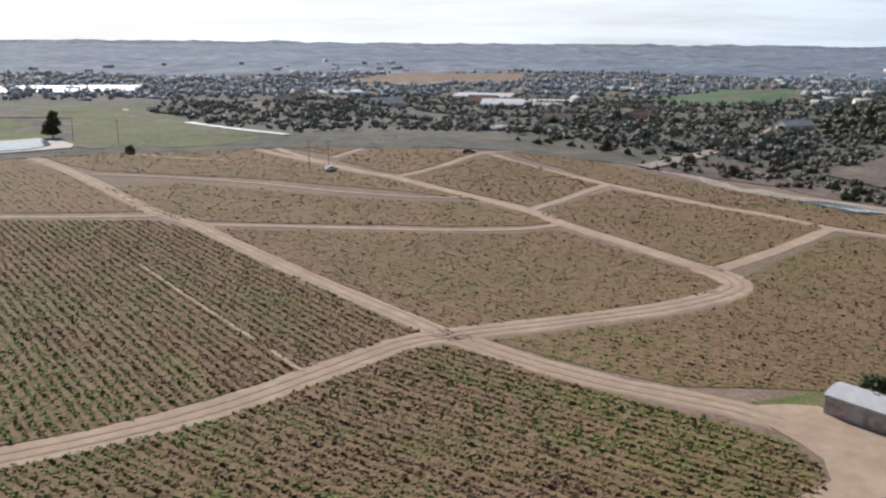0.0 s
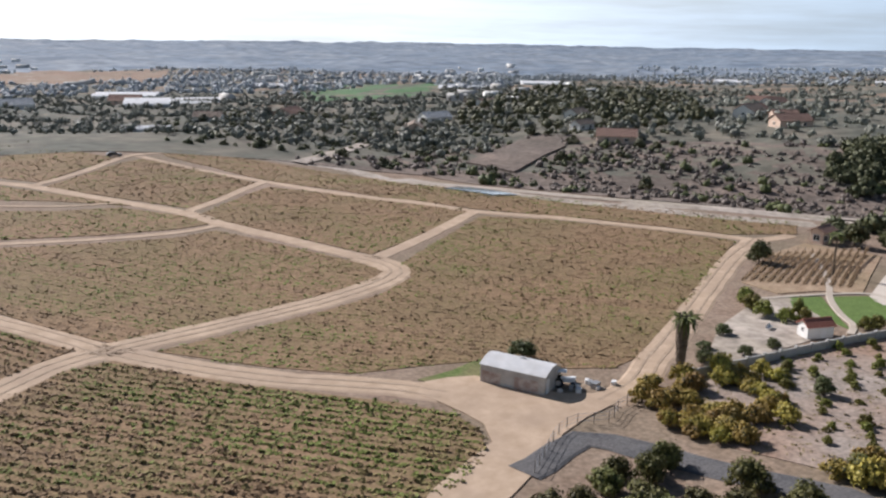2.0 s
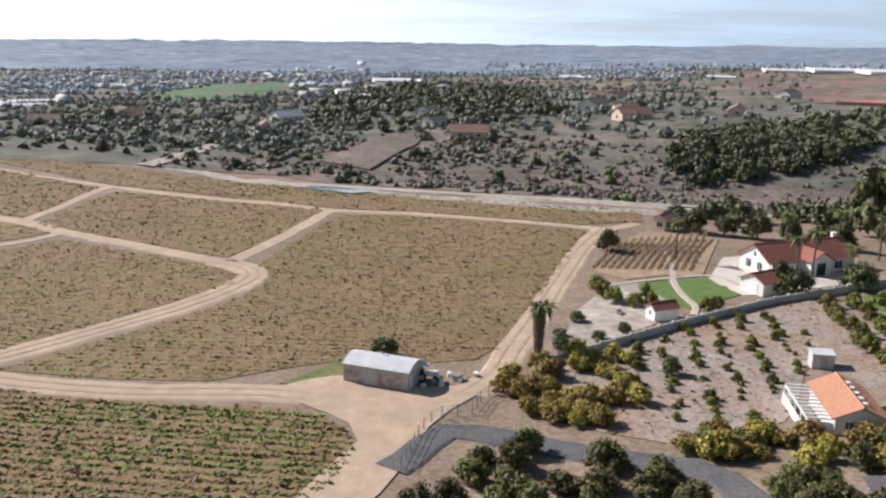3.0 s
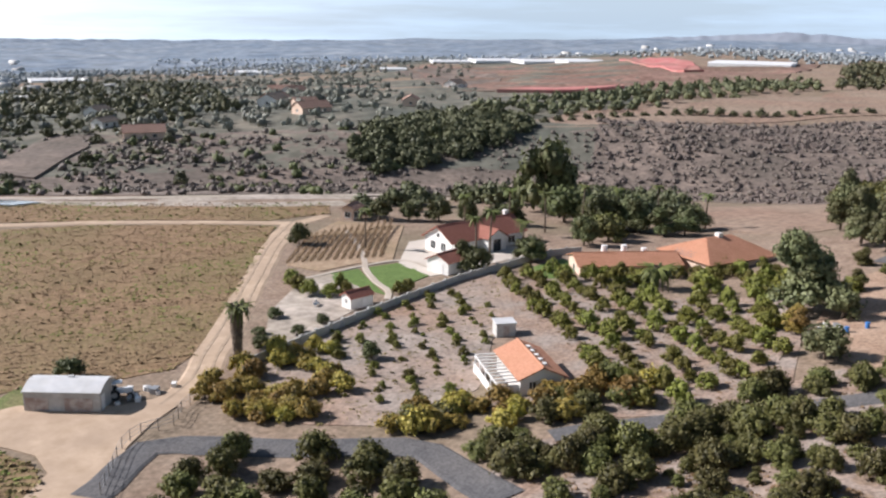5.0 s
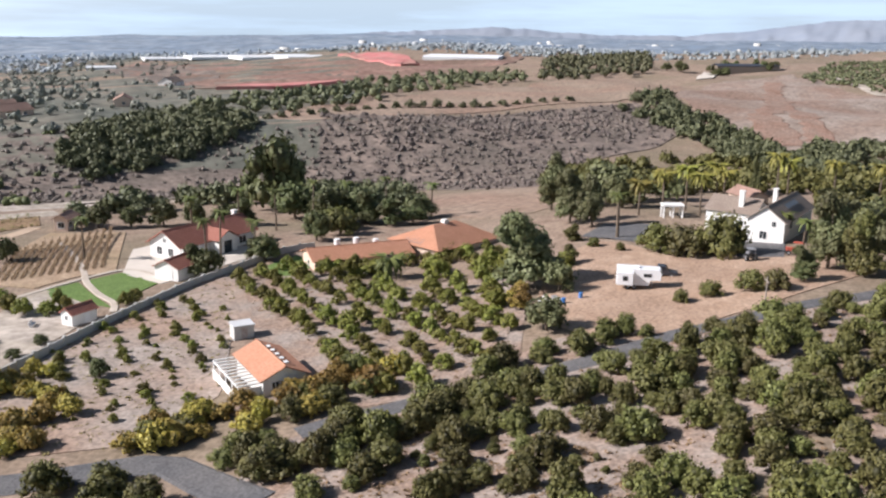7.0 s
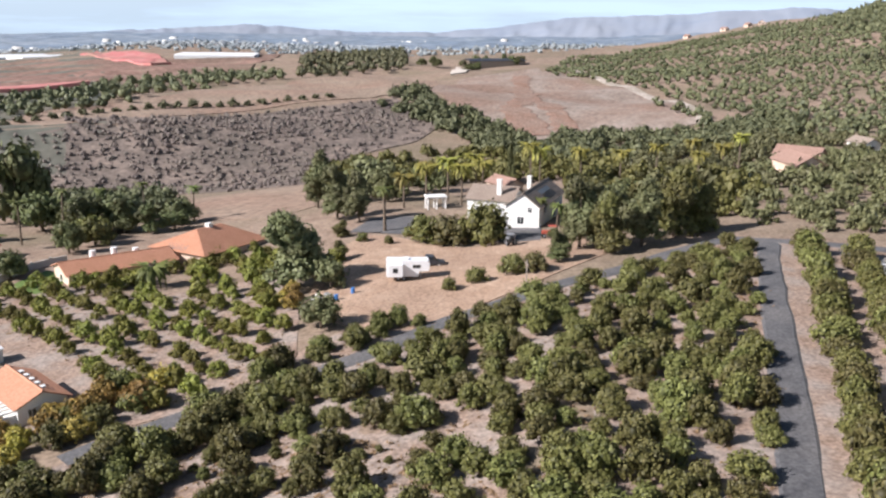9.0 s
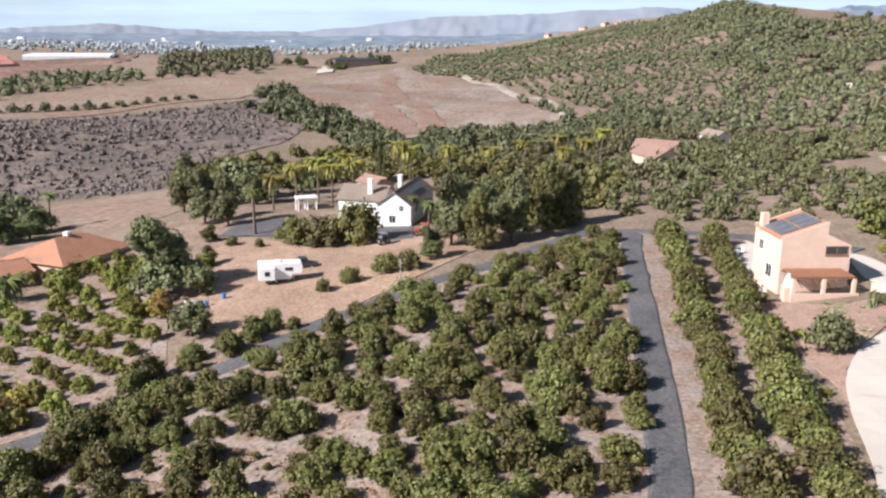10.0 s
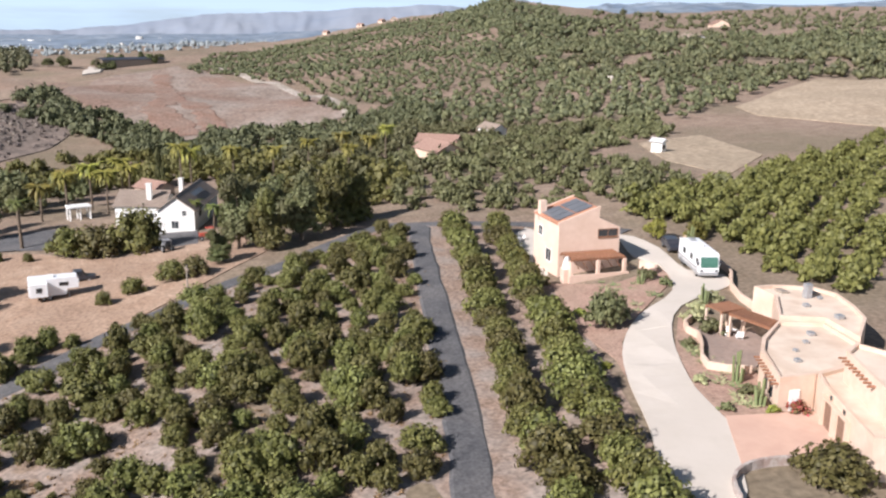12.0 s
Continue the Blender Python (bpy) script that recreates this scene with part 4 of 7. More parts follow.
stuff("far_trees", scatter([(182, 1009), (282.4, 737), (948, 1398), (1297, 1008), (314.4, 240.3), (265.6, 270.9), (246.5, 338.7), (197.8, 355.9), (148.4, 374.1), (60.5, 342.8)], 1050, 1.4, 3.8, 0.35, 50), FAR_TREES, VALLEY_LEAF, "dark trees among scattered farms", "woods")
stuff("hill_orchard", grove([(614, 16.9), (767, 2.8), (981, -112.7), (975, -224.1), (1042, -298), (942, -359.1), (476, -186), (499, -146.9), (407, -72.9), (466, -63.5), (549, -31.6)], 6.8, 15, 1.9, 2.8, 0.10, 0.88), FAR_TREES, WOOD_LEAF, "rows of orchard trees on the green hill", "orchard")
stuff("canyon_wood", scatter([(418, 89), (486, 79.1), (426, 53.5), (384.8, 24.3), (349.7, 9), (382.6, 0.5), (375.1, -36.1), (388.5, -53.6), (410, -97.7), (348.2, -83.7), (319.1, -38.8), (307.9, 0.1), (312.9, 15.7), (381.1, 47.8)], 420, 2.4, 4.2, 0.1, 30), MID_TREES, WOOD_LEAF, "dark green trees in the canyon", "woods")
stuff("hill_orchard", grove([(482, -34.6), (394.2, -56.9), (448, -116), (514, -201.5), (424, -242.2), (403, -286.4), (326.4, -200.1), (277.8, -145.8), (320.9, -126.8), (336.6, -98.5), (381.1, -74.2)], 6.5, 20, 2.0, 3.2, 0.16, 0.85), FAR_TREES, WOOD_LEAF, "rows of dull green orchard trees", "orchard")
stuff("hill_trees", scatter([(987, -241.8), (1037, -314), (846, -329.6), (636, -338), (561, -458), (411, -337.4), (465, -283), (618, -200.3)], 900, 2.6, 5.0, 0.15, 60), FAR_TREES, WOOD_LEAF, "trees and scrub on the far hills", "woods")
stuff("orchard_trees", grove([(152.9, -73.3), (157.5, -92), (182.5, -127.8), (215.7, -180), (84.4, -73.3), (91.8, -69.9), (111.9, -69.8), (128.6, -70.7), (134, -64.5)], 3.0, -45, 1.6, 2.4, 0.14, 0.95, 4.6), MID_TREES, AVOCADO, "close rows of green orchard trees", "orchard")
stuff("orchard_trees", grove([(184.3, -29.9), (203.5, -59.8), (229.1, -90.9), (198.4, -97.5), (156.6, -96.4), (148.3, -70), (151, -56.1), (156.2, -42.9), (164.4, -32)], 5.0, 28, 1.4, 2.5, 0.22, 0.82), MID_TREES, GREY_LEAF, "rows of green orchard trees", "orchard")
stuff("mixed_trees", scatter([(304.8, -8.3), (350.8, -35.3), (370.3, -76.8), (320.1, -104.5), (287.4, -123.8), (235.7, -93.5), (214.6, -63), (204.1, -39.7), (215.3, -22.7)], 290, 1.6, 3.4, 0.1, 20), MID_TREES, GREY_LEAF, "mixed green garden trees", "woods")
stuff("hill_trees", scatter([(594, -165.2), (678, -264.8), (592, -336.8), (582, -489), (361.4, -307.3), (382.8, -278.4), (355.8, -217.6), (412, -205.5), (483, -189.7)], 900, 2.2, 4.2, 0.2, 60), FAR_TREES, WOOD_LEAF, "trees and scrub on the far hills", "woods")
stuff("far_trees", scatter([(943, -399.4), (1158, -698), (1031, -836), (568, -487), (633, -359.7), (700, -297)], 420, 2.0, 4.5, 0.25, 80), FAR_TREES, WOOD_LEAF, "hazy far trees on the hills", "woods")
strip("valley_road", [(70, 318), (82, 332), (102, 362), (122, 391), (144, 420), (170, 452)], 6, SAND, "pale dirt road through the valley", "track", 0.6, 5, 0.12)
strip("creek_bed", [(97.9, 287.8), (110.9, 251.8), (118, 228), (139.8, 203.2), (165.9, 187.7), (204.5, 183.9), (237.6, 179.6)], 9, SAND, "pale dry sandy creek bed", "creek", 0.2, 5, 0.25)
patch("creek_pool", [(94, 238), (104, 247), (106, 232), (108, 219), (101, 219)], WATER, "shallow pale water in the creek", "creek", 0.3, 6)
stuff("garden_trees", scatter([(150.4, 153.7), (174.3, 149.5), (193.8, 136.8), (187.7, 113.8), (195.8, 94.9), (198.4, 84.5), (231.1, 103.8), (268.1, 140.8), (262.7, 164.2), (198.7, 157.8), (170.7, 169.9)], 120, 2.0, 3.8, 0.1, 15), MID_TREES, WOOD_LEAF, "dense mixed trees behind the villas", "woods")
stuff("garden_trees", scatter([(293.6, 85.9), (328.8, 70.5), (341.8, 42.9), (322, 0.2), (263.8, -32.4), (208.2, -44.8), (160.4, -28.2), (162.4, -14.5), (176, -6.8), (245.9, -0), (234.3, 29.4), (212.1, 45.7), (198.4, 54.4)], 330, 1.6, 4.0, 0.05, 15), MID_TREES, AVOCADO, "dense mixed trees round the white house", "woods")
stuff("garden_trees", scatter([(238.3, -38.7), (302.9, -98.9), (300.2, -150.7), (248.9, -132.8), (218.3, -86.7), (201.1, -59.1)], 260, 1.5, 3.0, 0.1, 15), MID_TREES, GREY_LEAF, "bright mixed trees of hillside gardens", "woods")
stuff("far_trees", scatter([(324.9, 880), (700, 1350), (1200, 1000), (1057, 821), (869, 1130), (700, 1177)], 1500, 1.6, 4.2, 0.1, 130), SPECKS, HAZED_LEAF, "hazy far trees across the plain", "woods")
stuff("far_trees", scatter([(696, 1258), (1000, 1500), (1273, 1143), (1663, 548), (1700, 300), (1196, 194.4), (1280, 502), (1184, 1062), (783, 792)], 2200, 1.6, 4.2, 0.1, 130), SPECKS, HAZED_LEAF, "hazy far trees across the plain", "woods")
stuff("far_trees", scatter([(1170, 666), (1500, 800), (1500, 60), (1700, -120), (1007, 28.2), (977, 304.8)], 1200, 1.6, 4.2, 0.1, 130), SPECKS, HAZED_LEAF, "hazy far trees across the plain", "woods")
stuff("scrub", scatter([(140, 260.1), (163.9, 212.6), (186.1, 194.5), (221.9, 176.3), (252.4, 153.3), (272.6, 122.5), (290.4, 86.1), (354.5, 81.7), (386.9, 65.2), (417, 71.4), (393.5, 126.9), (350.8, 159.8), (309.5, 188.9), (276.8, 219.9), (251.1, 255.2), (229, 295), (201.8, 328.9), (187.1, 343.7)], 2000, 0.4, 1.35, 0.1, 25), BUSHES, SCRUB_LEAF, "dry grey-brown scrub bushes", "scrub")
stuff("scrub", scatter([(57.2, 325.4), (109.4, 297.1), (138.8, 215.9), (179, 180.1), (226.9, 169.9), (294.2, 224.6), (265.6, 270.9), (240, 309.5), (210.9, 329.9), (188.7, 365.8), (140.8, 354.9), (97.2, 338)], 420, 0.6, 1.8, 0.35, 25), BUSHES, SCRUB_LEAF, "dry grey-brown scrub bushes", "scrub")
stuff("scrub", scatter([(57.2, 325.4), (109.4, 297.1), (138.8, 215.9), (179, 180.1), (226.9, 169.9), (294.2, 224.6), (265.6, 270.9), (240, 309.5), (210.9, 329.9), (188.7, 365.8), (140.8, 354.9), (97.2, 338)], 80, 1.2, 2.6, 0.4, 25), BUSHES, DARK_LEAF, "dark green shrubs on the dry slope", "scrub")
stuff("scrub", scatter([(271.7, 159.4), (277.9, 131.2), (259.8, 74.4), (319, 80.7), (369.4, 60.3), (399.7, 52.6), (436, 81.9), (394.4, 124.2), (345.3, 153.6), (342.5, 197.6)], 1300, 0.4, 1.35, 0.05, 25), BUSHES, SCRUB_LEAF, "dry grey-brown scrub bushes", "scrub")


# ---- near orchards
LANE_SPOTS = np.array([(q.x, q.y) for _, line in LANES for q in smooth_line(line, 1.5)])


def off_lanes(spots, margin=0.9):
    """Those spots whose crowns keep off the lanes."""
    return [(x, y, r) for x, y, r in spots if np.hypot(LANE_SPOTS[:, 0] - x, LANE_SPOTS[:, 1] - y).min() > margin + 0.8 * r]


stuff("rim_orchard", [(q.x, q.y, rng.uniform(2.0, 2.8)) for row in ([(322, 212), (352, 196), (376, 172), (394, 148), (412, 128), (424, 112)],) for q in smooth_line(row, 6.0)], MID_TREES, WOOD_LEAF, "row of dark orchard trees on the canyon rim", "orchard")
stuff("ground_litter", scatter([(91.6, 34.7), (107.5, 25.2), (109.7, 18.2), (110.3, 11.8), (115.4, 4.6), (124, -4.2), (134.9, -14), (145.6, -27.4), (135.8, -29.7), (110.8, -25.8), (85.8, -22), (74.5, -20.3), (67.7, -17.9), (69.2, -8.7), (71, 0.4), (76.6, 14.5), (78.2, 30.4)], 1500, 0.18, 0.5, 0.1, 6), TUFTS, CROP_BROWN, "dry weeds and leaf litter on orchard soil", "weeds")
stuff("ground_litter", scatter([(81.6, 38), (75.5, 14.3), (69.9, 0.4), (68.1, -8.5), (66.8, -17.2), (56.9, -15.1), (49.1, -12.4), (71.5, 34)], 700, 0.18, 0.5, 0.1, 6), TUFTS, CROP_BROWN, "dry weeds and leaf litter on orchard soil", "weeds")
stuff("ground_litter", scatter([(62.5, 45.8), (71.1, 48.4), (76, 45.4), (81.4, 32.3), (75.9, 18.9), (68.3, 3.4), (58.9, 4.3), (55, 40.5)], 700, 0.18, 0.5, 0.1, 6), TUFTS, CROP_BROWN, "dry weeds and leaf litter on orchard soil", "weeds")
stuff("ground_litter", scatter([(70.5, 90.3), (87.6, 92.5), (111, 95.4), (129.4, 94.9), (108, 74.9), (98.3, 72), (82.3, 62.3), (67.6, 64.8), (63.1, 72.6), (64.3, 82.7)], 900, 0.18, 0.5, 0.1, 6), TUFTS, CROP, "dry weeds and leaf litter on orchard soil", "weeds")
stuff("ground_litter", scatter([(123.3, 91), (132.2, 90.1), (138.4, 84.4), (130.4, 70.6), (129.3, 55.6), (138.9, 47.6), (117.3, 37.4), (99.6, 32.2), (90, 35.6), (86.6, 42.5), (91.6, 51.1), (100.2, 60.3), (109, 73.5)], 700, 0.18, 0.5, 0.1, 6), TUFTS, CROP_BROWN, "dry weeds and leaf litter on orchard soil", "weeds")
for x, y, r in off_lanes(grove([(91.6, 34.7), (107.5, 25.2), (109.7, 18.2), (110.3, 11.8), (115.4, 4.6), (124, -4.2), (134.9, -14), (145.6, -27.4), (135.8, -29.7), (110.8, -25.8), (85.8, -22), (74.5, -20.3), (67.7, -17.9), (69.2, -8.7), (71, 0.4), (76.6, 14.5), (78.2, 30.4)], 3.3, 9, 1.0, 1.95, 0.25, 0.96)):
    tree("avocado_tree", "avocado", x, y, r, r * 1.65, "leafy green avocado tree on bare orchard soil", "tree", "avocado orchard")
for x, y, r in off_lanes(grove([(81.6, 38), (75.5, 14.3), (69.9, 0.4), (68.1, -8.5), (66.8, -17.2), (56.9, -15.1), (49.1, -12.4), (71.5, 34)], 3.4, 9, 1.0, 2.0, 0.25, 0.95)):
    young = y > 11
    r = r * 0.38 if young and rng.random() < 0.65 else r
    tree("young_avocado_tree" if r < 0.9 else "avocado_tree", "avocado", x, y, r, r * 1.6, "small young avocado tree on bare soil" if r < 0.9 else "leafy green avocado tree on bare orchard soil", "tree", "avocado orchard")
for x, y, r in off_lanes(grove([(123.3, 91), (132.2, 90.1), (138.4, 84.4), (130.4, 70.6), (129.3, 55.6), (138.9, 47.6), (117.3, 37.4), (99.6, 32.2), (90, 35.6), (86.6, 42.5), (91.6, 51.1), (100.2, 60.3), (109, 73.5)], 3.4, 50, 1.1, 1.7, 0.14, 0.95, 4.6)):
    tree("citrus_tree", "citrus", x, y, r, r * 1.6, "rounded bright green citrus tree", "tree", "citrus orchard")
for x, y, r in off_lanes(grove([(85.6, 92.9), (114.1, 95.8), (111, 82.2), (99.3, 71.7), (81.5, 62.4), (69.8, 63.4), (70.3, 73.6)], 2.2, 50, 0.35, 0.95, 0.2, 0.85, 4.2)):
    tree("young_citrus_tree", "citrus", x, y, r, r * 1.5, "small young citrus tree on pale soil", "tree", "young orchard")
for x, y, r in off_lanes(scatter([(56.6, 83.5), (66.1, 92.8), (76.4, 91.7), (83, 88.1), (71.4, 74), (61.5, 71), (55.6, 77.4)], 46, 1.1, 2.0, -0.6)):
    tree("yellowing_tree", "yellow", x, y, r, r * 1.5, "yellowing shrubby tree by the dirt yard", "tree", "yellowing trees")
for k, (x, y, r) in enumerate(off_lanes(scatter([(68, 68), (77, 62), (84, 55), (91, 50), (96, 44), (90, 42), (80, 48), (70, 57), (63, 66)], 34, 1.1, 2.1, -0.6))):
    if math.hypot(x - 86, y - 59) > 5.5:
        tree("yellowing_tree", "avocado" if k % 4 == 0 else "yellow", x, y, r, r * 1.45, "shrubby tree of yellow and olive leaves near the guest house", "tree", "yellowing trees")
for x, y, r in off_lanes(grove([(44.5, 74.2), (52.3, 75.1), (60.2, 62.6), (64.4, 56.3), (60.7, 43.6), (51.4, 40.9), (35.7, 67.3)], 4.4, 30, 1.6, 2.5, 0.22, 0.93)):
    tree("avocado_tree", "avocado", x, y, r, r * 1.6, "dense dark green avocado tree beside the lane", "tree", "avocado orchard")
for x, y, r in off_lanes(grove([(62.5, 45.8), (71.1, 48.4), (76, 45.4), (81.4, 32.3), (75.9, 18.9), (68.3, 3.4), (58.9, 4.3), (55, 40.5)], 4.2, 20, 0.7, 2.0, 0.25, 0.62)):
    tree("avocado_tree", "avocado", x, y, r, r * 1.6, "leafy green avocado tree on bare orchard soil", "tree", "avocado orchard")
for x, y, r in off_lanes(scatter([(142.5, 86.6), (152, 72.5), (155.1, 51), (147, 36.2), (133.1, 34.4), (133.9, 47.7), (136.3, 65), (134.9, 75.2)], 46, 0.9, 1.9, -0.6)):
    tree("garden_shrub", "citrus", x, y, r, r * 1.5, "bright green garden shrub before the ranch house", "tree", "garden shrubs")
for x, y, r in off_lanes(scatter([(67.2, 54.8), (72.4, 52.9), (73.8, 46.7), (80.1, 40.9), (85.6, 33.7), (93.9, 27.6), (96.8, 22.5), (83.3, 29.8), (72.9, 37), (63.2, 42.2)], 40, 1.2, 2.1, -0.6)):
    tree("avocado_tree", "avocado", x, y, r, r * 1.6, "leafy green avocado tree on bare orchard soil", "tree", "avocado orchard")
for row in ([(141, -36.8), (119.5, -33.7), (98.5, -30), (81.7, -26.8), (67.8, -24.4), (50, -21.5)], [(135.6, -42.9), (110.7, -38.3), (89.6, -33.8), (72.8, -30.4), (58.5, -27.9), (47, -26)]):
    for q in smooth_line(row, 3.3):
        r = rng.uniform(1.7, 2.3)
        tree("avocado_tree", "avocado", q.x + rng.normal() * 0.3, q.y + rng.normal() * 0.3, r, r * 1.6, "leafy green avocado tree in a close row", "tree", "rows beside the lane")


# ---- buildings and their makers
WHITE_WALL = material("white_stucco", (0.72, 0.71, 0.68), (0.80, 0.79, 0.76), 0.8, 0.9, 0.005, (0.64, 0.62, 0.58), 3, 0.5)
PINK_WALL = material("pink_stucco", (0.66, 0.48, 0.385), (0.72, 0.54, 0.44), 0.8, 0.9, 0.005, (0.60, 0.42, 0.32), 3, 0.4)
ADOBE = material("cream_stucco", (0.60, 0.455, 0.36), (0.67, 0.52, 0.42), 0.8, 0.9, 0.005, (0.55, 0.39, 0.28), 3, 0.5)
PAVERS = material("brown_pavers", (0.27, 0.20, 0.165), (0.36, 0.275, 0.23), 0.5, 0.9, 0.01, (0.24, 0.19, 0.165), 2.5, 0.6)
FLAT_ROOF = material("cream_roof_coating", (0.62, 0.51, 0.41), (0.70, 0.585, 0.48), 2.0, 0.9, 0.0, (0.50, 0.36, 0.265), 3, 0.6)
TERRACOTTA = material("terracotta_tiles", (0.42, 0.20, 0.125), (0.53, 0.28, 0.185), 0.35, 0.85, 0.03, (0.40, 0.20, 0.12), 3, 0.5)
RED_TILE = material("red_roof_tiles", (0.27, 0.11, 0.085), (0.37, 0.165, 0.125), 0.35, 0.85, 0.03, (0.28, 0.12, 0.085), 3, 0.5)
BROWN_TILE = material("grey_brown_shingles", (0.24, 0.19, 0.155), (0.33, 0.27, 0.225), 0.4, 0.9, 0.02, (0.22, 0.17, 0.14), 3, 0.5)
METAL_ROOF = material("pale_metal_roof", (0.56, 0.57, 0.58), (0.66, 0.66, 0.66), 1.2, 0.55, 0.0, (0.48, 0.47, 0.45), 3, 0.5, metal=0.1)
METAL_WALL = material("grey_metal_siding", (0.44, 0.43, 0.41), (0.54, 0.53, 0.50), 0.6, 0.7, 0.01, (0.36, 0.33, 0.30), 2, 0.6)
STAINED = material("stained_panel", (0.36, 0.30, 0.27), (0.55, 0.50, 0.46), 0.7, 0.85, 0.01, (0.26, 0.17, 0.14), 0.9, 0.7)
GLASS = material("dark_glass", (0.02, 0.025, 0.03), (0.04, 0.045, 0.05), 1.0, 0.08, spec=0.6)
SOLAR = material("solar_cells", (0.11, 0.115, 0.125), (0.15, 0.155, 0.165), 1.0, 0.4, spec=0.5)
FRAME = material("white_paint", (0.74, 0.73, 0.71), (0.80, 0.79, 0.77), 0.5, 0.6)
GREY_METAL = material("grey_metal", (0.34, 0.35, 0.36), (0.46, 0.46, 0.47), 0.5, 0.45, metal=0.5)
BROWN_WOOD = material("brown_stained_wood", (0.23, 0.105, 0.06), (0.32, 0.16, 0.095), 0.3, 0.8, 0.01, (0.20, 0.11, 0.07), 1.5, 0.5)
GREY_WOOD = material("weathered_wood", (0.24, 0.20, 0.165), (0.36, 0.31, 0.26), 0.3, 0.9, 0.01)
DOOR_BROWN = material("brown_garage_door", (0.19, 0.115, 0.08), (0.25, 0.155, 0.11), 0.4, 0.7, 0.01)
BLOCK_WALL = material("pale_block_wall", (0.46, 0.45, 0.43), (0.56, 0.55, 0.52), 0.5, 0.9, 0.01, (0.40, 0.38, 0.35), 4, 0.5)
RUBBER = material("black_rubber", (0.02, 0.02, 0.02), (0.04, 0.04, 0.04), 0.3, 0.9)
VAN_WHITE = material("white_gelcoat", (0.76, 0.77, 0.78), (0.82, 0.82, 0.82), 1.0, 0.35, spec=0.5)
DARK_PAINT = material("dark_car_paint", (0.03, 0.032, 0.04), (0.05, 0.05, 0.06), 1.0, 0.3, spec=0.5)
GREEN_GLASS = material("green_tinted_glass", (0.05, 0.13, 0.10), (0.07, 0.17, 0.13), 1.0, 0.1, spec=0.6)
BLUE_PLASTIC = material("blue_plastic", (0.05, 0.16, 0.42), (0.08, 0.22, 0.5), 0.5, 0.5)
RED_PAINT = material("faded_red_paint", (0.38, 0.07, 0.05), (0.48, 0.12, 0.08), 0.4, 0.6)
STONE = material("pale_boulder", (0.42, 0.37, 0.33), (0.56, 0.51, 0.46), 0.8, 0.95, 0.1)
CACTUS = foliage("cactus_skin", (0.12, 0.16, 0.07), (0.24, 0.27, 0.13), 0.15)
PALE_AGAVE = foliage("pale_agave_leaves", (0.20, 0.21, 0.11), (0.38, 0.37, 0.20), 0.2)
RED_FLOWER = foliage("red_bougainvillea", (0.10, 0.09, 0.03), (0.34, 0.06, 0.06), 0.1)


def box(bm, x0, x1, y0, y1, z0, z1):
    v = [bm.verts.new((x, y, z)) for z in (z0, z1) for x, y in ((x0, y0), (x1, y0), (x1, y1), (x0, y1))]
    for f in ((3, 2, 1, 0), (4, 5, 6, 7), (0, 1, 5, 4), (1, 2, 6, 5), (2, 3, 7, 6), (3, 0, 4, 7)):
        bm.faces.new([v[i] for i in f])
    return v


def cuboid(x0, x1, y0, y1, z0, z1, bevel=0.0):
    bm = bmesh.new()
    box(bm, x0, x1, y0, y1, z0, z1)
    if bevel:
        bmesh.ops.bevel(bm, geom=bm.edges[:], offset=bevel, segments=2, affect="EDGES", profile=0.6)
    return bm


def prism(bm, profile, x0, x1, axis="x"):
    """A closed outline of (y, z), drawn along x (or of (x, z) along y)."""
    put = (lambda a, p: (a, p[0], p[1])) if axis == "x" else (lambda a, p: (p[0], a, p[1]))
    a, b = [bm.verts.new(put(x0, p)) for p in profile], [bm.verts.new(put(x1, p)) for p in profile]
    n = len(profile)
    bm.faces.new(a[::-1])
    bm.faces.new(b)
    for i in range(n):
        bm.faces.new((a[i], a[(i + 1) % n], b[(i + 1) % n], b[i]))
    bmesh.ops.recalc_face_normals(bm, faces=bm.faces[:])
    return bm


def block(bm, outline, z0, z1):
    a, b = [bm.verts.new((x, y, z0)) for x, y in outline], [bm.verts.new((x, y, z1)) for x, y in outline]
    n = len(outline)
    bm.faces.new(a[::-1])
    bm.faces.new(b)
    for i in range(n):
        bm.faces.new((a[i], a[(i + 1) % n], b[(i + 1) % n], b[i]))
    bmesh.ops.recalc_face_normals(bm, faces=bm.faces[:])
    return bm


def tube(bm, a, b, ra, rb, sides=10):
    a, b = Vector(a), Vector(b)
    q = (b - a).to_track_quat("Z", "Y")
    rings = [[bm.verts.new(c + q @ Vector((math.cos(6.2832 * i / sides) * r, math.sin(6.2832 * i / sides) * r, 0))) for i in range(sides)] for c, r in ((a, ra), (b, rb))]
    for i in range(sides):
        bm.faces.new((rings[0][i], rings[0][(i + 1) % sides], rings[1][(i + 1) % sides], rings[1][i]))
    bm.faces.new(rings[0][::-1])
    bm.faces.new(rings[1])
    return bm


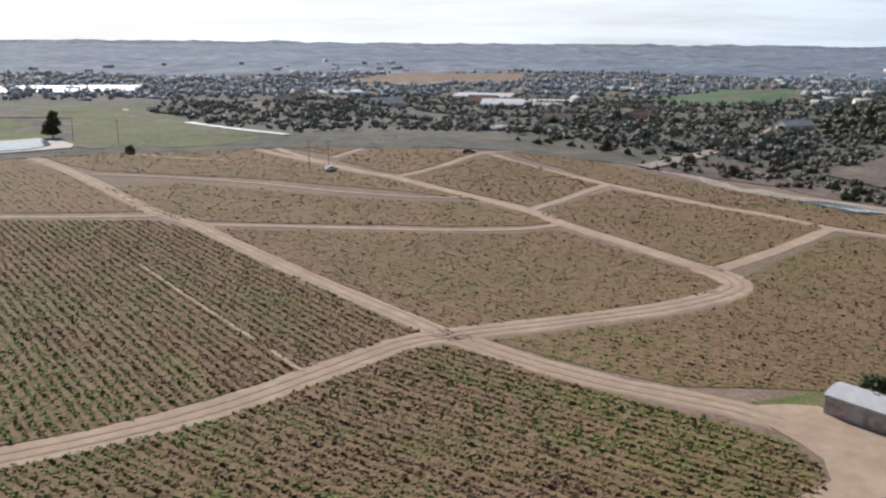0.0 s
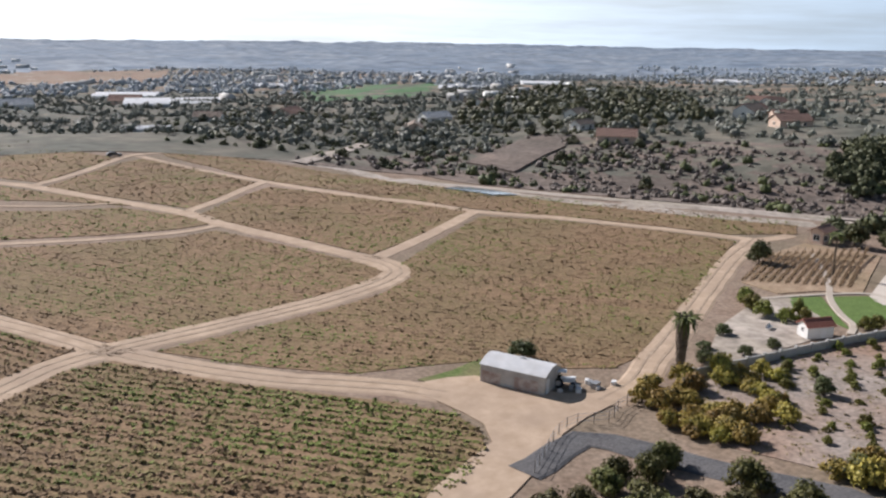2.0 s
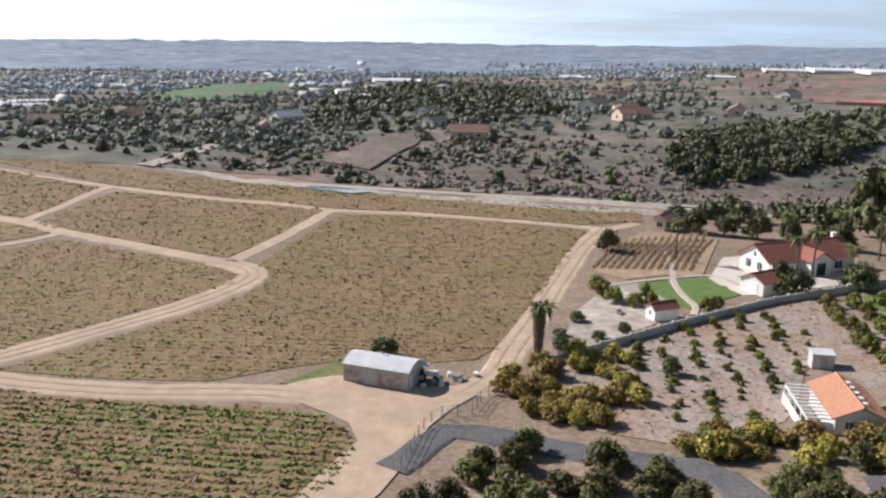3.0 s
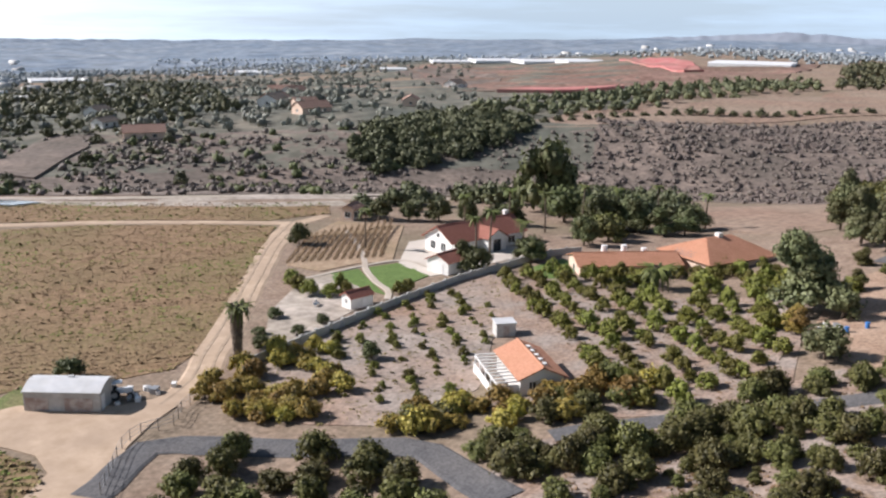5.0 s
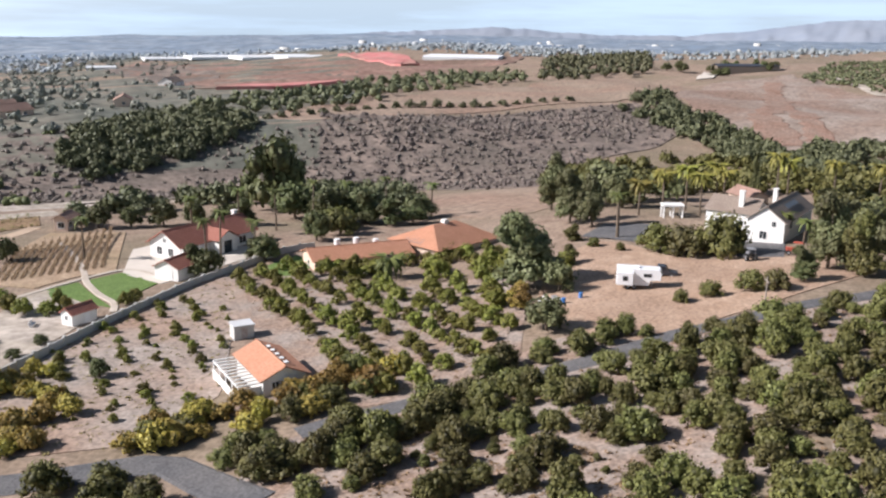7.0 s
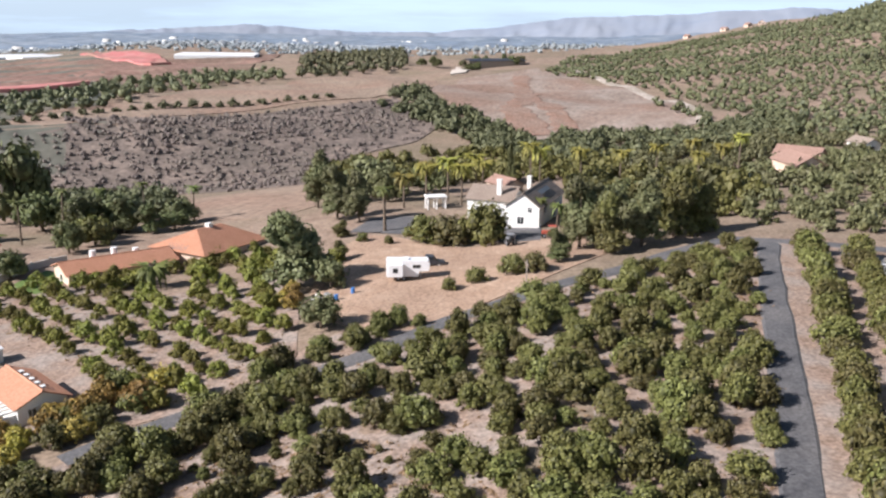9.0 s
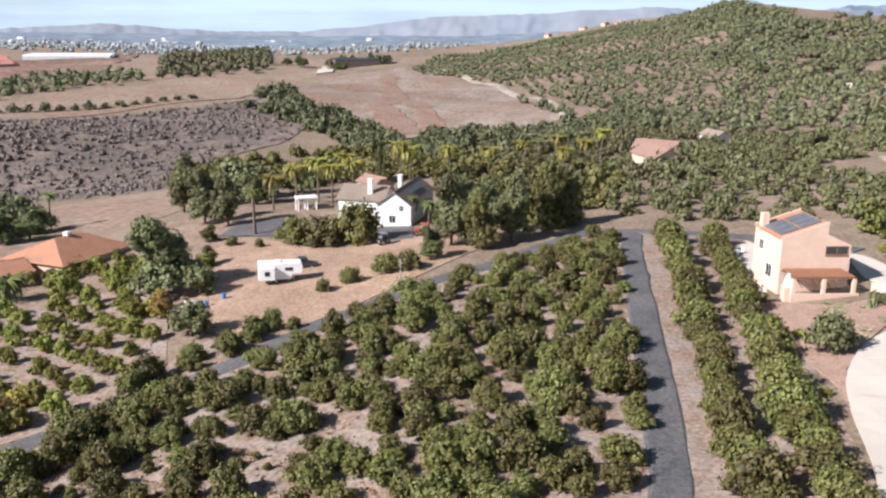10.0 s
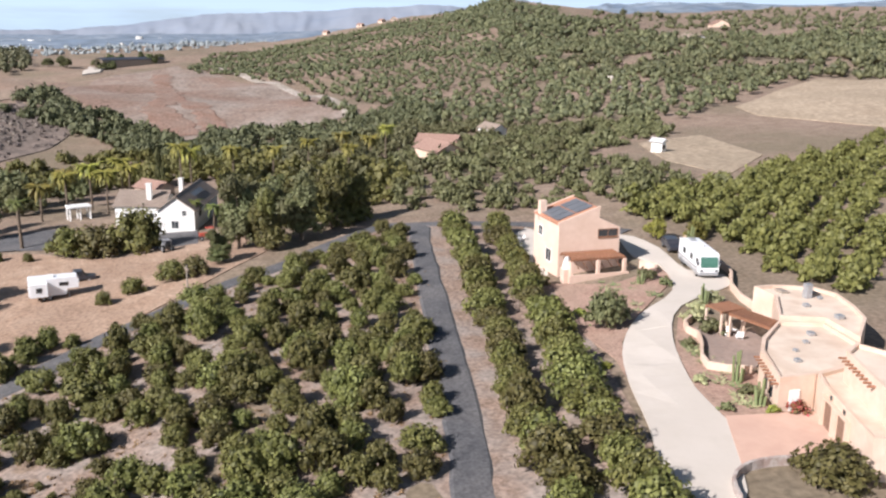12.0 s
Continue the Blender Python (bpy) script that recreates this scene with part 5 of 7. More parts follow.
def slope(bm, p0, p1, q1, q0, courses, thick=0.12, ribs=0.0):
    """A tiled roof slope from the eave p0-p1 up to the ridge q0-q1, in overlapping courses."""
    p0, p1, q0, q1 = map(Vector, (p0, p1, q0, q1))
    up = (p1 - p0).cross(q0 - p0).normalized()
    if up.z < 0:
        up = -up
    rows = []
    for i in range(courses):
        for t, h in ((i / courses, thick + 0.05), ((i + 1) / courses, thick)):
            rows.append((p0.lerp(q0, t) + up * h, p1.lerp(q1, t) + up * h))
    rows = [(p0, p1)] + rows + [(q0, q1)]
    a, b = [bm.verts.new(r[0]) for r in rows], [bm.verts.new(r[1]) for r in rows]
    for k in range(len(rows) - 1):
        bm.faces.new((a[k], b[k], b[k + 1], a[k + 1]))
    bm.faces.new((a[-1], b[-1], b[0], a[0]))
    bm.faces.new(a)
    bm.faces.new(b[::-1])
    bmesh.ops.recalc_face_normals(bm, faces=bm.faces[:])



def window(parent, side, u, z, w, h, off, glass=None, frame_mat=None):
    """A framed pane on a wall: side x-, x+, y- or y+ at distance off, its middle at u along the wall and z up."""
    out_sign = 1 if side[1] == "+" else -1

    def slab(u0, u1, z0, z1, d0, d1):
        bm = bmesh.new()
        a, b = sorted((off + out_sign * d0, off + out_sign * d1))
        box(bm, *((a, b, u0, u1) if side[0] == "x" else (u0, u1, a, b)), z0, z1)
        return bm
    pane = part("window", slab(u - w / 2, u + w / 2, z - h / 2, z + h / 2, -0.05, 0.02), glass or GLASS, parent)
    bm = bmesh.new()
    for u0, u1, z0, z1 in ((-w / 2 - 0.08, w / 2 + 0.08, h / 2, h / 2 + 0.08), (-w / 2 - 0.08, w / 2 + 0.08, -h / 2 - 0.1, -h / 2), (-w / 2 - 0.08, -w / 2, -h / 2, h / 2),
                           (w / 2, w / 2 + 0.08, -h / 2, h / 2), (-0.03, 0.03, -h / 2, h / 2)):
        a, b = sorted((off - out_sign * 0.04, off + out_sign * 0.05))
        box(bm, *((a, b, u + u0, u + u1) if side[0] == "x" else (u + u0, u + u1, a, b)), z + z0, z + z1)
    part("frame", bm, frame_mat or FRAME, pane)
    return pane


def gable_house(name, x, y, turn, length, width, eave, ridge, wall, tile, label, category="house", over=0.45, group="", windows=(), door=None, chimney=None, z=None):
    """A house with its ridge along its own x axis."""
    top = thing(name, x, y, turn, label, category, group, z)
    hx, hy = length / 2, width / 2
    part("wall", prism(bmesh.new(), [(-hy, -0.6), (hy, -0.6), (hy, eave), (0, ridge - 0.05), (-hy, eave)], -hx, hx), wall, top)
    drop = (ridge - eave) / hy * over
    n = max(4, int(math.hypot(hy + over, ridge - eave) / 0.42))
    for sign in (1, -1):
        bm = bmesh.new()
        slope(bm, (-hx - over, sign * (hy + over), eave - drop), (hx + over, sign * (hy + over), eave - drop), (hx + over, 0, ridge), (-hx - over, 0, ridge), n)
        part("roof", bm, tile, top)
    part("ridge_cap", tube(bmesh.new(), (-hx - over, 0, ridge + 0.13), (hx + over, 0, ridge + 0.13), 0.14, 0.14, 8), tile, top)
    for side, u, zz, w, h in windows:
        window(top, side, u, zz, w, h, {"x-": -hx, "x+": hx, "y-": -hy, "y+": hy}[side])
    if door:
        side, u, w, h, mat = door
        off = {"x-": -hx, "x+": hx, "y-": -hy, "y+": hy}[side]
        s = 1 if side[1] == "+" else -1
        a, b = sorted((off - s * 0.03, off + s * 0.05))
        part("door", cuboid(*((a, b, u - w / 2, u + w / 2) if side[0] == "x" else (u - w / 2, u + w / 2, a, b)), 0.02, h), mat, top)
    if chimney:
        cx, cy, tall = chimney
        bm = bmesh.new()
        box(bm, cx - 0.45, cx + 0.45, cy - 0.35, cy + 0.35, eave, tall)
        box(bm, cx - 0.55, cx + 0.55, cy - 0.45, cy + 0.45, tall, tall + 0.15)
        part("chimney", bm, wall, top)
    return top


def slats(parent, name, x0, x1, y0, y1, z, count, mat, thick=0.1, along="y"):
    """Bars of a pergola's roof as parts of their own."""
    for i in range(count):
        t = (i + 0.5) / count
        if along == "y":
            c = x0 + (x1 - x0) * t
            bm = cuboid(c - thick / 2, c + thick / 2, y0, y1, z, z + 0.14)
        else:
            c = y0 + (y1 - y0) * t
            bm = cuboid(x0, x1, c - thick / 2, c + thick / 2, z, z + 0.14)
        part(name, bm, mat, parent)


# metal shed in the dirt yard
shed = thing("metal_shed", 49.85, 98.3, -51.2, "grey metal shed with an arched pale roof in a dirt yard", "shed")
arch = [(-2.6 + 5.2 * i / 12, 2.4 + 0.75 * math.sin(math.pi * i / 12)) for i in range(13)]
part("wall", prism(bmesh.new(), [(-2.5, -0.4)] + [(y * 0.96, z - 0.05) for y, z in arch] + [(2.5, -0.4)], -4.5, 4.5), METAL_WALL, shed)
part("roof", prism(bmesh.new(), [(y, z + 0.03) for y, z in arch] + [(y, z + 0.10) for y, z in arch[::-1]], -4.62, 4.62), METAL_ROOF, shed, "arched pale metal roof")
for a, b2 in ((-4.3, -1.6), (0.3, 3.6)):
    part("panel", cuboid(a, b2, -2.54, -2.49, 0.1, 1.75), STAINED, shed, "rust-stained lower panel")
for i in range(16):
    part("siding_rib", cuboid(-4.4 + i * 0.58, -4.34 + i * 0.58, -2.56, -2.49, 1.8, 2.38), METAL_WALL, shed)
part("side_door", cuboid(4.49, 4.55, -2.1, -1.2, 0.0, 2.0), FRAME, shed)
bm = tube(bmesh.new(), (-0.2, 0.4, 3.05), (-0.2, 0.4, 3.35), 0.12, 0.12)
tube(bm, (-0.2, 0.4, 3.35), (0.5, 0.3, 3.4), 0.11, 0.13)
part("roof_vent", bm, GREY_METAL, shed, "bent grey vent pipe")

# guest house with its pergola
guest = gable_house("guest_house", 87.9, 58.6, 52.8, 9.6, 5.4, 2.3, 3.5, WHITE_WALL, TERRACOTTA, "white guest house with a terracotta tile roof among trees", "house", 0.4,
                    windows=(("x-", -1.0, 1.4, 0.9, 0.9), ("x-", 1.2, 1.3, 0.8, 1.0)))
for i in range(5):
    part("skylight", cuboid(-3.6 + i * 1.5, -3.0 + i * 1.5, -0.95, -0.45, 3.32, 3.5), FRAME, guest)
perg = thing("pergola", 85.2, 61.3, 52.8, "white slatted pergola along the guest house", "pergola")
for i in range(10):
    part("slat", cuboid(-4.7 + i * 1.04, -4.5 + i * 1.04, -1.2, 1.7, 2.0, 2.16), FRAME, perg)
part("beam", cuboid(-4.9, 5.0, 1.55, 1.7, 1.86, 2.02), FRAME, perg)
for i in range(5):
    part("post", cuboid(-4.85 + i * 2.4, -4.70 + i * 2.4, 1.55, 1.7, -0.5, 1.9), FRAME, perg)
part("screen_wall", cuboid(-4.9, -4.78, -1.1, 1.5, -0.5, 1.75), WHITE_WALL, perg)
part("screen_wall", cuboid(-4.9, 5.0, 1.72, 1.8, -0.5, 1.0), WHITE_WALL, perg)
store = thing("storage_hut", 101.0, 71.9, 50, "small white flat-roofed storage hut beside the orchard", "hut")
part("wall", cuboid(-1.2, 1.2, -1.4, 1.4, -0.3, 1.95), BLOCK_WALL, store)
part("roof", cuboid(-1.35, 1.35, -1.55, 1.55, 1.95, 2.08, 0.03), METAL_ROOF, store)
part("door", cuboid(-1.24, -1.19, -0.5, 0.4, 0.0, 1.7), STAINED, store)

# walled garden and villas
gable_house("garden_shed", 98.6, 99.0, -7, 4.4, 2.4, 1.95, 2.7, WHITE_WALL, RED_TILE, "small white garden shed with a red tile roof", "shed", 0.25,
            windows=(("x-", 0.0, 1.3, 0.5, 0.6),), door=("y-", 0.5, 0.9, 1.8, FRAME))
gable_house("garage_annex", 125.4, 102.2, 0, 6.2, 5.0, 2.4, 3.6, WHITE_WALL, RED_TILE, "white garage annex with a red tile roof", "garage", 0.35,
            windows=(("y-", 1.2, 1.4, 0.9, 0.9),), door=("x-", 0.0, 2.6, 2.1, FRAME))
villa = gable_house("villa", 144.2, 110.6, -10.7, 19.5, 8.4, 3.0, 5.4, WHITE_WALL, RED_TILE, "white villa with a red tile roof behind palms", "house", 0.6,
                    windows=(("x-", -1.6, 1.5, 1.4, 1.5), ("x-", 1.6, 1.5, 1.4, 1.5), ("x-", 0, 3.6, 0.8, 0.8), ("y-", -6, 1.4, 1.6, 1.3), ("y-", 6.2, 1.4, 1.8, 1.4)),
                    chimney=(8.6, 0.4, 6.3))
bm = prism(bmesh.new(), [(-2.4, -0.4), (2.4, -0.4), (2.4, 3.2), (0, 4.6), (-2.4, 3.2)], -6.6, -0.5, "y")
part("porch_wall", bm, WHITE_WALL, villa)
for s in (1, -1):
    bm = bmesh.new()
    slope(bm, (s * 2.9, -7.0, 2.95), (s * 2.9, -0.2, 2.95), (0, -0.2, 4.7), (0, -7.0, 4.7), 8)
    part("porch_roof", bm, RED_TILE, villa)
part("porch_arch", cuboid(-1.0, 1.0, -6.66, -6.58, 0, 2.7, 0.02), GLASS, villa, "dark arched entrance")
bm = bmesh.new()
box(bm, -9.6, -4.2, -4.9, -4.2, -0.4, 2.6)
part("side_wing", bm, WHITE_WALL, villa)

ranch = gable_house("ranch_house", 144.9, 76.9, -43.9, 18.5, 8.0, 2.6, 3.9, ADOBE, TERRACOTTA, "long low ranch house with a terracotta tile roof", "house", 0.5, z=0.5,
                    windows=(("y-", -6, 1.3, 1.6, 1.2), ("y-", -1, 1.3, 1.8, 1.2), ("y-", 4, 1.3, 1.6, 1.2), ("x-", 0, 1.3, 1.4, 1.2)))
for x in (-3.5, 0.2, 4.0):
    part("roof_tank" if x < 1 else "roof_vent", tube(bmesh.new(), (x, 1.2, 3.4), (x, 1.2, 5.0 if x < 1 else 4.4), 0.55, 0.55, 14), FRAME, ranch)
hip = thing("ranch_wing", 159.0, 65.4, -22, "hip-roofed terracotta wing of the ranch house with solar panels", "house", z=1.2)
part("wall", cuboid(-8.0, 8.0, -6.4, 6.4, -0.6, 2.8), ADOBE, hip)
for a, b2, c, d in (((-8.6, -7, 2.55), (8.6, -7, 2.55), (3, 0, 5.6), (-3, 0, 5.6)), ((8.6, 7, 2.55), (-8.6, 7, 2.55), (-3, 0, 5.6), (3, 0, 5.6)),
                    ((-8.6, 7, 2.55), (-8.6, -7, 2.55), (-3, 0, 5.6), (-3, 0, 5.6)), ((8.6, -7, 2.55), (8.6, 7, 2.55), (3, 0, 5.6), (3, 0, 5.6))):
    bm = bmesh.new()
    slope(bm, a, b2, c, d, 16)
    part("roof", bm, TERRACOTTA, hip)
for i in range(4):
    bm = cuboid(-0.55, 0.55, -1.5, 1.5, 0, 0.06)
    bm.transform(Matrix.Translation((-6.9 + 0.0, 2.4 - i * 1.25, 3.55)) @ Matrix.Rotation(radians(90), 4, "Z") @ Matrix.Rotation(radians(-28), 4, "X") @ Matrix.Rotation(0, 4, "Y"))
    part("solar_panel", bm, SOLAR, hip, "dark blue solar panel")
bm = cuboid(-0.5, 0.5, -0.5, 0.5, 4.0, 6.3)
part("chimney", bm, WHITE_WALL, hip)
for u in (-4, 0, 4):
    window(hip, "y-", u, 1.4, 1.6, 1.2, -6.4)

# garden wall in panels between pillars
garden_wall = thing("garden_wall", 72, 92, 0, "long pale block wall round the garden", "wall", z=0)
line = smooth_line([(71.8, 91.9), (84, 92.8), (96, 93.9), (109, 94.9), (120.3, 95.6), (134, 94.6), (146, 93.5), (152, 90)], 3.0)
for p, q in zip(line, line[1:]):
    a = math.degrees(math.atan2(q.y - p.y, q.x - p.x))
    zz = min(float(land(p.x, p.y)), float(land(q.x, q.y)))
    n = (q - p).length
    bm = cuboid(0.2, n - 0.15, -0.1, 0.1, zz - 0.4, zz + 1.25)
    m = Matrix.Translation((p.x - 72, p.y - 92, 0)) @ Matrix.Rotation(radians(a), 4, "Z")
    bm.transform(m)
    part("panel", bm, BLOCK_WALL, garden_wall)
    bm = cuboid(-0.2, 0.2, -0.2, 0.2, zz - 0.4, zz + 1.45, 0.03)
    bm.transform(m)
    part("pillar", bm, BLOCK_WALL, garden_wall)

# white house on the rise
white = gable_house("white_house", 173.6, 5.4, -13, 18, 6.4, 4.2, 6.5, WHITE_WALL, BROWN_TILE, "white two-storey house with a grey-brown roof among trees", "house", 0.4,
                    windows=(("x-", 0.3, 1.5, 1.2, 1.3), ("x-", -1.4, 3.6, 0.7, 0.9), ("y-", -5, 3.0, 1.6, 1.2), ("y-", 0, 3.0, 1.6, 1.2)), chimney=(3.5, 2.2, 7.6))
for i in range(4):
    bm = cuboid(-0.8, 0.8, -0.5, 0.5, 0, 0.06)
    bm.transform(Matrix.Translation((-2.0 + i * 1.7, -1.5, 5.75)) @ Matrix.Rotation(radians(35.7), 4, "X"))
    part("solar_panel", bm, SOLAR, white)
gable_house("white_house_wing", 180.5, 13.5, 77, 9, 9, 3.6, 5.6, WHITE_WALL, BROWN_TILE, "white wing of a large house with tall chimneys", "house", 0.4, chimney=(-1.5, 2.6, 7.4),
            windows=(("y+", -2, 1.6, 1.4, 1.2), ("y+", 2, 1.6, 1.4, 1.2)))
pav = thing("pavilion", 189.3, 27.0, -70, "small white columned garden pavilion", "pavilion")
part("roof", cuboid(-2.2, 2.2, -1.6, 1.6, 2.5, 2.85, 0.05), FRAME, pav)
for x in (-1.9, 0, 1.9):
    for y in (-1.3, 1.3):
        part("column", tube(bmesh.new(), (x, y, -0.4), (x, y, 2.5), 0.2, 0.18), FRAME, pav)

# pink house by the lane: two opposed single-pitch roofs
pink = thing("pink_house", 111.7, -46.4, -87, "tall pink stucco house with split pitched roofs and solar panels", "house", z=13.3)
part("wall", prism(bmesh.new(), [(-4.35, -1.2), (4.35, -1.2), (4.35, 5.5), (1.3, 6.9), (1.3, 8.2), (-4.35, 6.3)], -4.1, 4.1, "y"), PINK_WALL, pink)
bm = bmesh.new()
slope(bm, (-4.55, -3.9, 6.22), (-4.55, 3.9, 6.22), (1.25, 3.9, 8.2), (1.25, -3.9, 8.2), 14, 0.06)
part("roof", bm, TERRACOTTA, pink)
bm = bmesh.new()
slope(bm, (4.5, -3.9, 5.42), (4.5, 3.9, 5.42), (1.33, 3.9, 6.9), (1.33, -3.9, 6.9), 8, 0.06)
part("roof", bm, BROWN_TILE, pink)
for a in (-4.12, 3.95):
    part("parapet", prism(bmesh.new(), [(-4.45, 6.1), (-4.45, 6.5), (1.35, 8.45), (1.35, 8.0)], a, a + 0.2, "y"), PINK_WALL, pink)
for i in range(2):
    for j in range(3):
        bm = cuboid(-1.25, 1.25, -0.85, 0.85, 0, 0.07)
        bm.transform(Matrix.Translation((-2.9 + i * 2.6, -2.1 + j * 1.8, 6.95 + i * 0.88)) @ Matrix.Rotation(radians(-18.8), 4, "Y"))
        part("solar_panel", bm, SOLAR, pink, "dark solar panel")
bm = cuboid(-0.45, 0.45, -0.45, 0.45, 5.5, 8.2)
bm.transform(Matrix.Translation((-3.9, 2.6, 0)))
part("chimney", bm, PINK_WALL, pink)
window(pink, "y-", 2.6, 4.85, 2.7, 0.95, -4.1, frame_mat=BROWN_WOOD)
part("balcony_rail", cuboid(1.2, 4.0, -4.2, -4.12, 4.15, 4.4), BROWN_WOOD, pink)
window(pink, "x-", -1.0, 1.6, 1.6, 1.6, -4.35)
window(pink, "x-", 1.8, 4.3, 1.2, 1.2, -4.35)
pergola = thing("pergola", 105.6, -46.2, -87, "brown timber pergola on pink piers before the house", "pergola", z=13.2)
slats(pergola, "slat", -3.6, 3.9, -1.8, 1.9, 2.62, 16, BROWN_WOOD, 0.22)
part("beam", cuboid(-3.7, 4.0, -1.75, -1.55, 2.4, 2.62), BROWN_WOOD, pergola)
part("beam", cuboid(-3.7, 4.0, 1.5, 1.7, 2.4, 2.62), BROWN_WOOD, pergola)
for i in range(7):
    x = -3.3 + i * 1.15
    bm = tube(bmesh.new(), (x, -1.66, 2.4), (x + 0.8, -1.66, 1.35), 0.07, 0.07, 6)
    part("brace", bm, BROWN_WOOD, pergola)
for x in (-3.6, 0.1, 3.8):
    part("pier", cuboid(x - 0.22, x + 0.22, -1.88, -1.44, -0.9, 2.4, 0.03), PINK_WALL, pergola)
part("low_wall", cuboid(-4.1, 4.2, -2.3, -2.05, -0.9, 0.75), PINK_WALL, pergola)
oven = thing("outdoor_oven", 104.4, -42.3, 0, "pale cone-shaped outdoor oven", "oven", z=13.1)
part("base", cuboid(-0.6, 0.6, -0.6, 0.6, -0.4, 1.5, 0.05), PINK_WALL, oven)
part("hood", tube(bmesh.new(), (0, 0, 1.5), (0, 0, 3.0), 0.6, 0.22, 12), WHITE_WALL, oven)
annex_wall = thing("court_wall", 103.2, -51.6, -100, "curved pink court wall", "wall", z=13.4)
for i in range(7):
    a = radians(-60 + i * 20)
    bm = cuboid(-0.42, 0.42, -0.13, 0.13, -0.5, 1.5)
    bm.transform(Matrix.Translation((math.cos(a) * 2.2, math.sin(a) * 2.2, 0)) @ Matrix.Rotation(a + math.pi / 2, 4, "Z"))
    part("wall_panel", bm, PINK_WALL, annex_wall)

# flat-roofed adobe house
adobe = thing("adobe_house", 66, -50, 0, "cream adobe house with flat roofs and parapets", "house", z=13.9)


def adobe_block(outline, height, par=0.35):
    pts = [(x - 66, y + 50) for x, y in outline]
    part("wall", block(bmesh.new(), pts, -1.2, height - par), ADOBE, adobe)
    c = Vector((sum(p[0] for p in pts) / len(pts), sum(p[1] for p in pts) / len(pts)))
    inner = [tuple(Vector(p) + (c - Vector(p)).normalized() * 0.4) for p in pts]
    bm = bmesh.new()
    n = len(pts)
    rings = [[bm.verts.new((x, y, z)) for x, y in pp] for pp, z in ((pts, height - par), (pts, height), (inner, height), (inner, height - par - 0.02))]
    for a, b2 in zip(rings, rings[1:]):
        for i in range(n):
            bm.faces.new((a[i], a[(i + 1) % n], b2[(i + 1) % n], b2[i]))
    bmesh.ops.recalc_face_normals(bm, faces=bm.faces[:])
    part("parapet", bm, ADOBE, adobe)
    part("roof", block(bmesh.new(), inner, height - par - 0.05, height - par + 0.02), FLAT_ROOF, adobe, "pale coated flat roof")


adobe_block([(60.6, -43.5), (66.7, -45.6), (69.6, -47.6), (73.6, -52.0), (72.2, -56.0), (66.5, -55.5), (61.5, -50.0), (60.7, -46.9)], 3.2)
adobe_block([(73.7, -52.1), (80.0, -55.6), (83.2, -55.3), (83.4, -57.4), (82.8, -59.4), (81.5, -61.6), (79.1, -62.5), (74.7, -61.4), (71.2, -59.9), (66.5, -55.6), (72.2, -56.1)], 3.7)
adobe_block([(58.4, -45.9), (52.2, -44.0), (49.0, -43.1), (46.5, -50.5), (55.0, -53.5), (61.4, -50.1), (60.6, -47.0)], 3.4)
adobe_block([(59.2, -48.3), (53.0, -46.3), (49.5, -45.3), (47.5, -50.8), (55.5, -53.0), (60.6, -50.3)], 5.7)
d = Vector((-6.2, 1.9, 0)).normalized()
side = Vector((-d.y, d.x, 0)) * -1
turn_g = Matrix(((d.x, side.x, 0, 58.4 - 66), (d.y, side.y, 0, -45.9 + 50), (0, 0, 1, 0), (0, 0, 0, 1)))
for u in (1.0, 3.7):
    bm = cuboid(u, u + 1.9, -0.06, 0.05, -0.1, 2.6)
    bm.transform(turn_g)
    door = part("garage_door", bm, DOOR_BROWN, adobe, "brown panelled garage door")
    for k in range(4):
        bm = cuboid(u + 0.08, u + 1.82, 0.05, 0.08, 0.05 + k * 0.64, 0.58 + k * 0.64)
        bm.transform(turn_g)
        part("door_panel", bm, DOOR_BROWN, door)
    for x0, x1, z0, z1 in ((u - 0.3, u, -0.1, 2.6), (u + 1.9, u + 2.2, -0.1, 2.6), (u - 0.3, u + 2.2, 2.6, 2.75)):
        bm = cuboid(x0, x1, -0.05, 0.3, z0, z1)
        bm.transform(turn_g)
        part("door_surround", bm, ADOBE, adobe)
    bm = cuboid(u + 0.75, u + 1.15, 0.0, 0.06, 2.82, 3.15)
    bm.transform(turn_g)
    part("vent", bm, GLASS, adobe)
for k in range(9):
    bm = tube(bmesh.new(), (60.9 + k * 0.72 - 66, -43.6 - k * 0.262 + 50, 2.55), (61.05 + k * 0.72 - 66, -43.0 - k * 0.262 + 50, 2.55), 0.1, 0.1, 8)
    part("roof_beam_end", bm, BROWN_WOOD, adobe, "round timber beam end")
for k in range(9):
    a = Vector((59.0 - 66, -48.2 + 50, 5.1)) + Vector((-6.3, 2.0, 0)) * (k / 9)
    part("roof_beam_end", tube(bmesh.new(), a, a + Vector((0.17, 0.55, 0)), 0.1, 0.1, 8), BROWN_WOOD, adobe)
bm = cuboid(-0.05, 0.05, -0.45, 0.45, 0, 2.1)
bm.transform(Matrix.Translation((60.6 - 66, -45.0 + 50, -0.1)))
part("door", bm, FRAME, adobe, "white entrance door")
for x, y in ((64.2, -44.72), (62.6, -44.15)):
    bm = cuboid(-0.4, 0.4, -0.05, 0.06, 0.8, 2.0)
    bm.transform(Matrix.Translation((x - 66, y + 50, 0)) @ Matrix.Rotation(radians(-19), 4, "Z"))
    part("window", bm, GLASS, adobe)
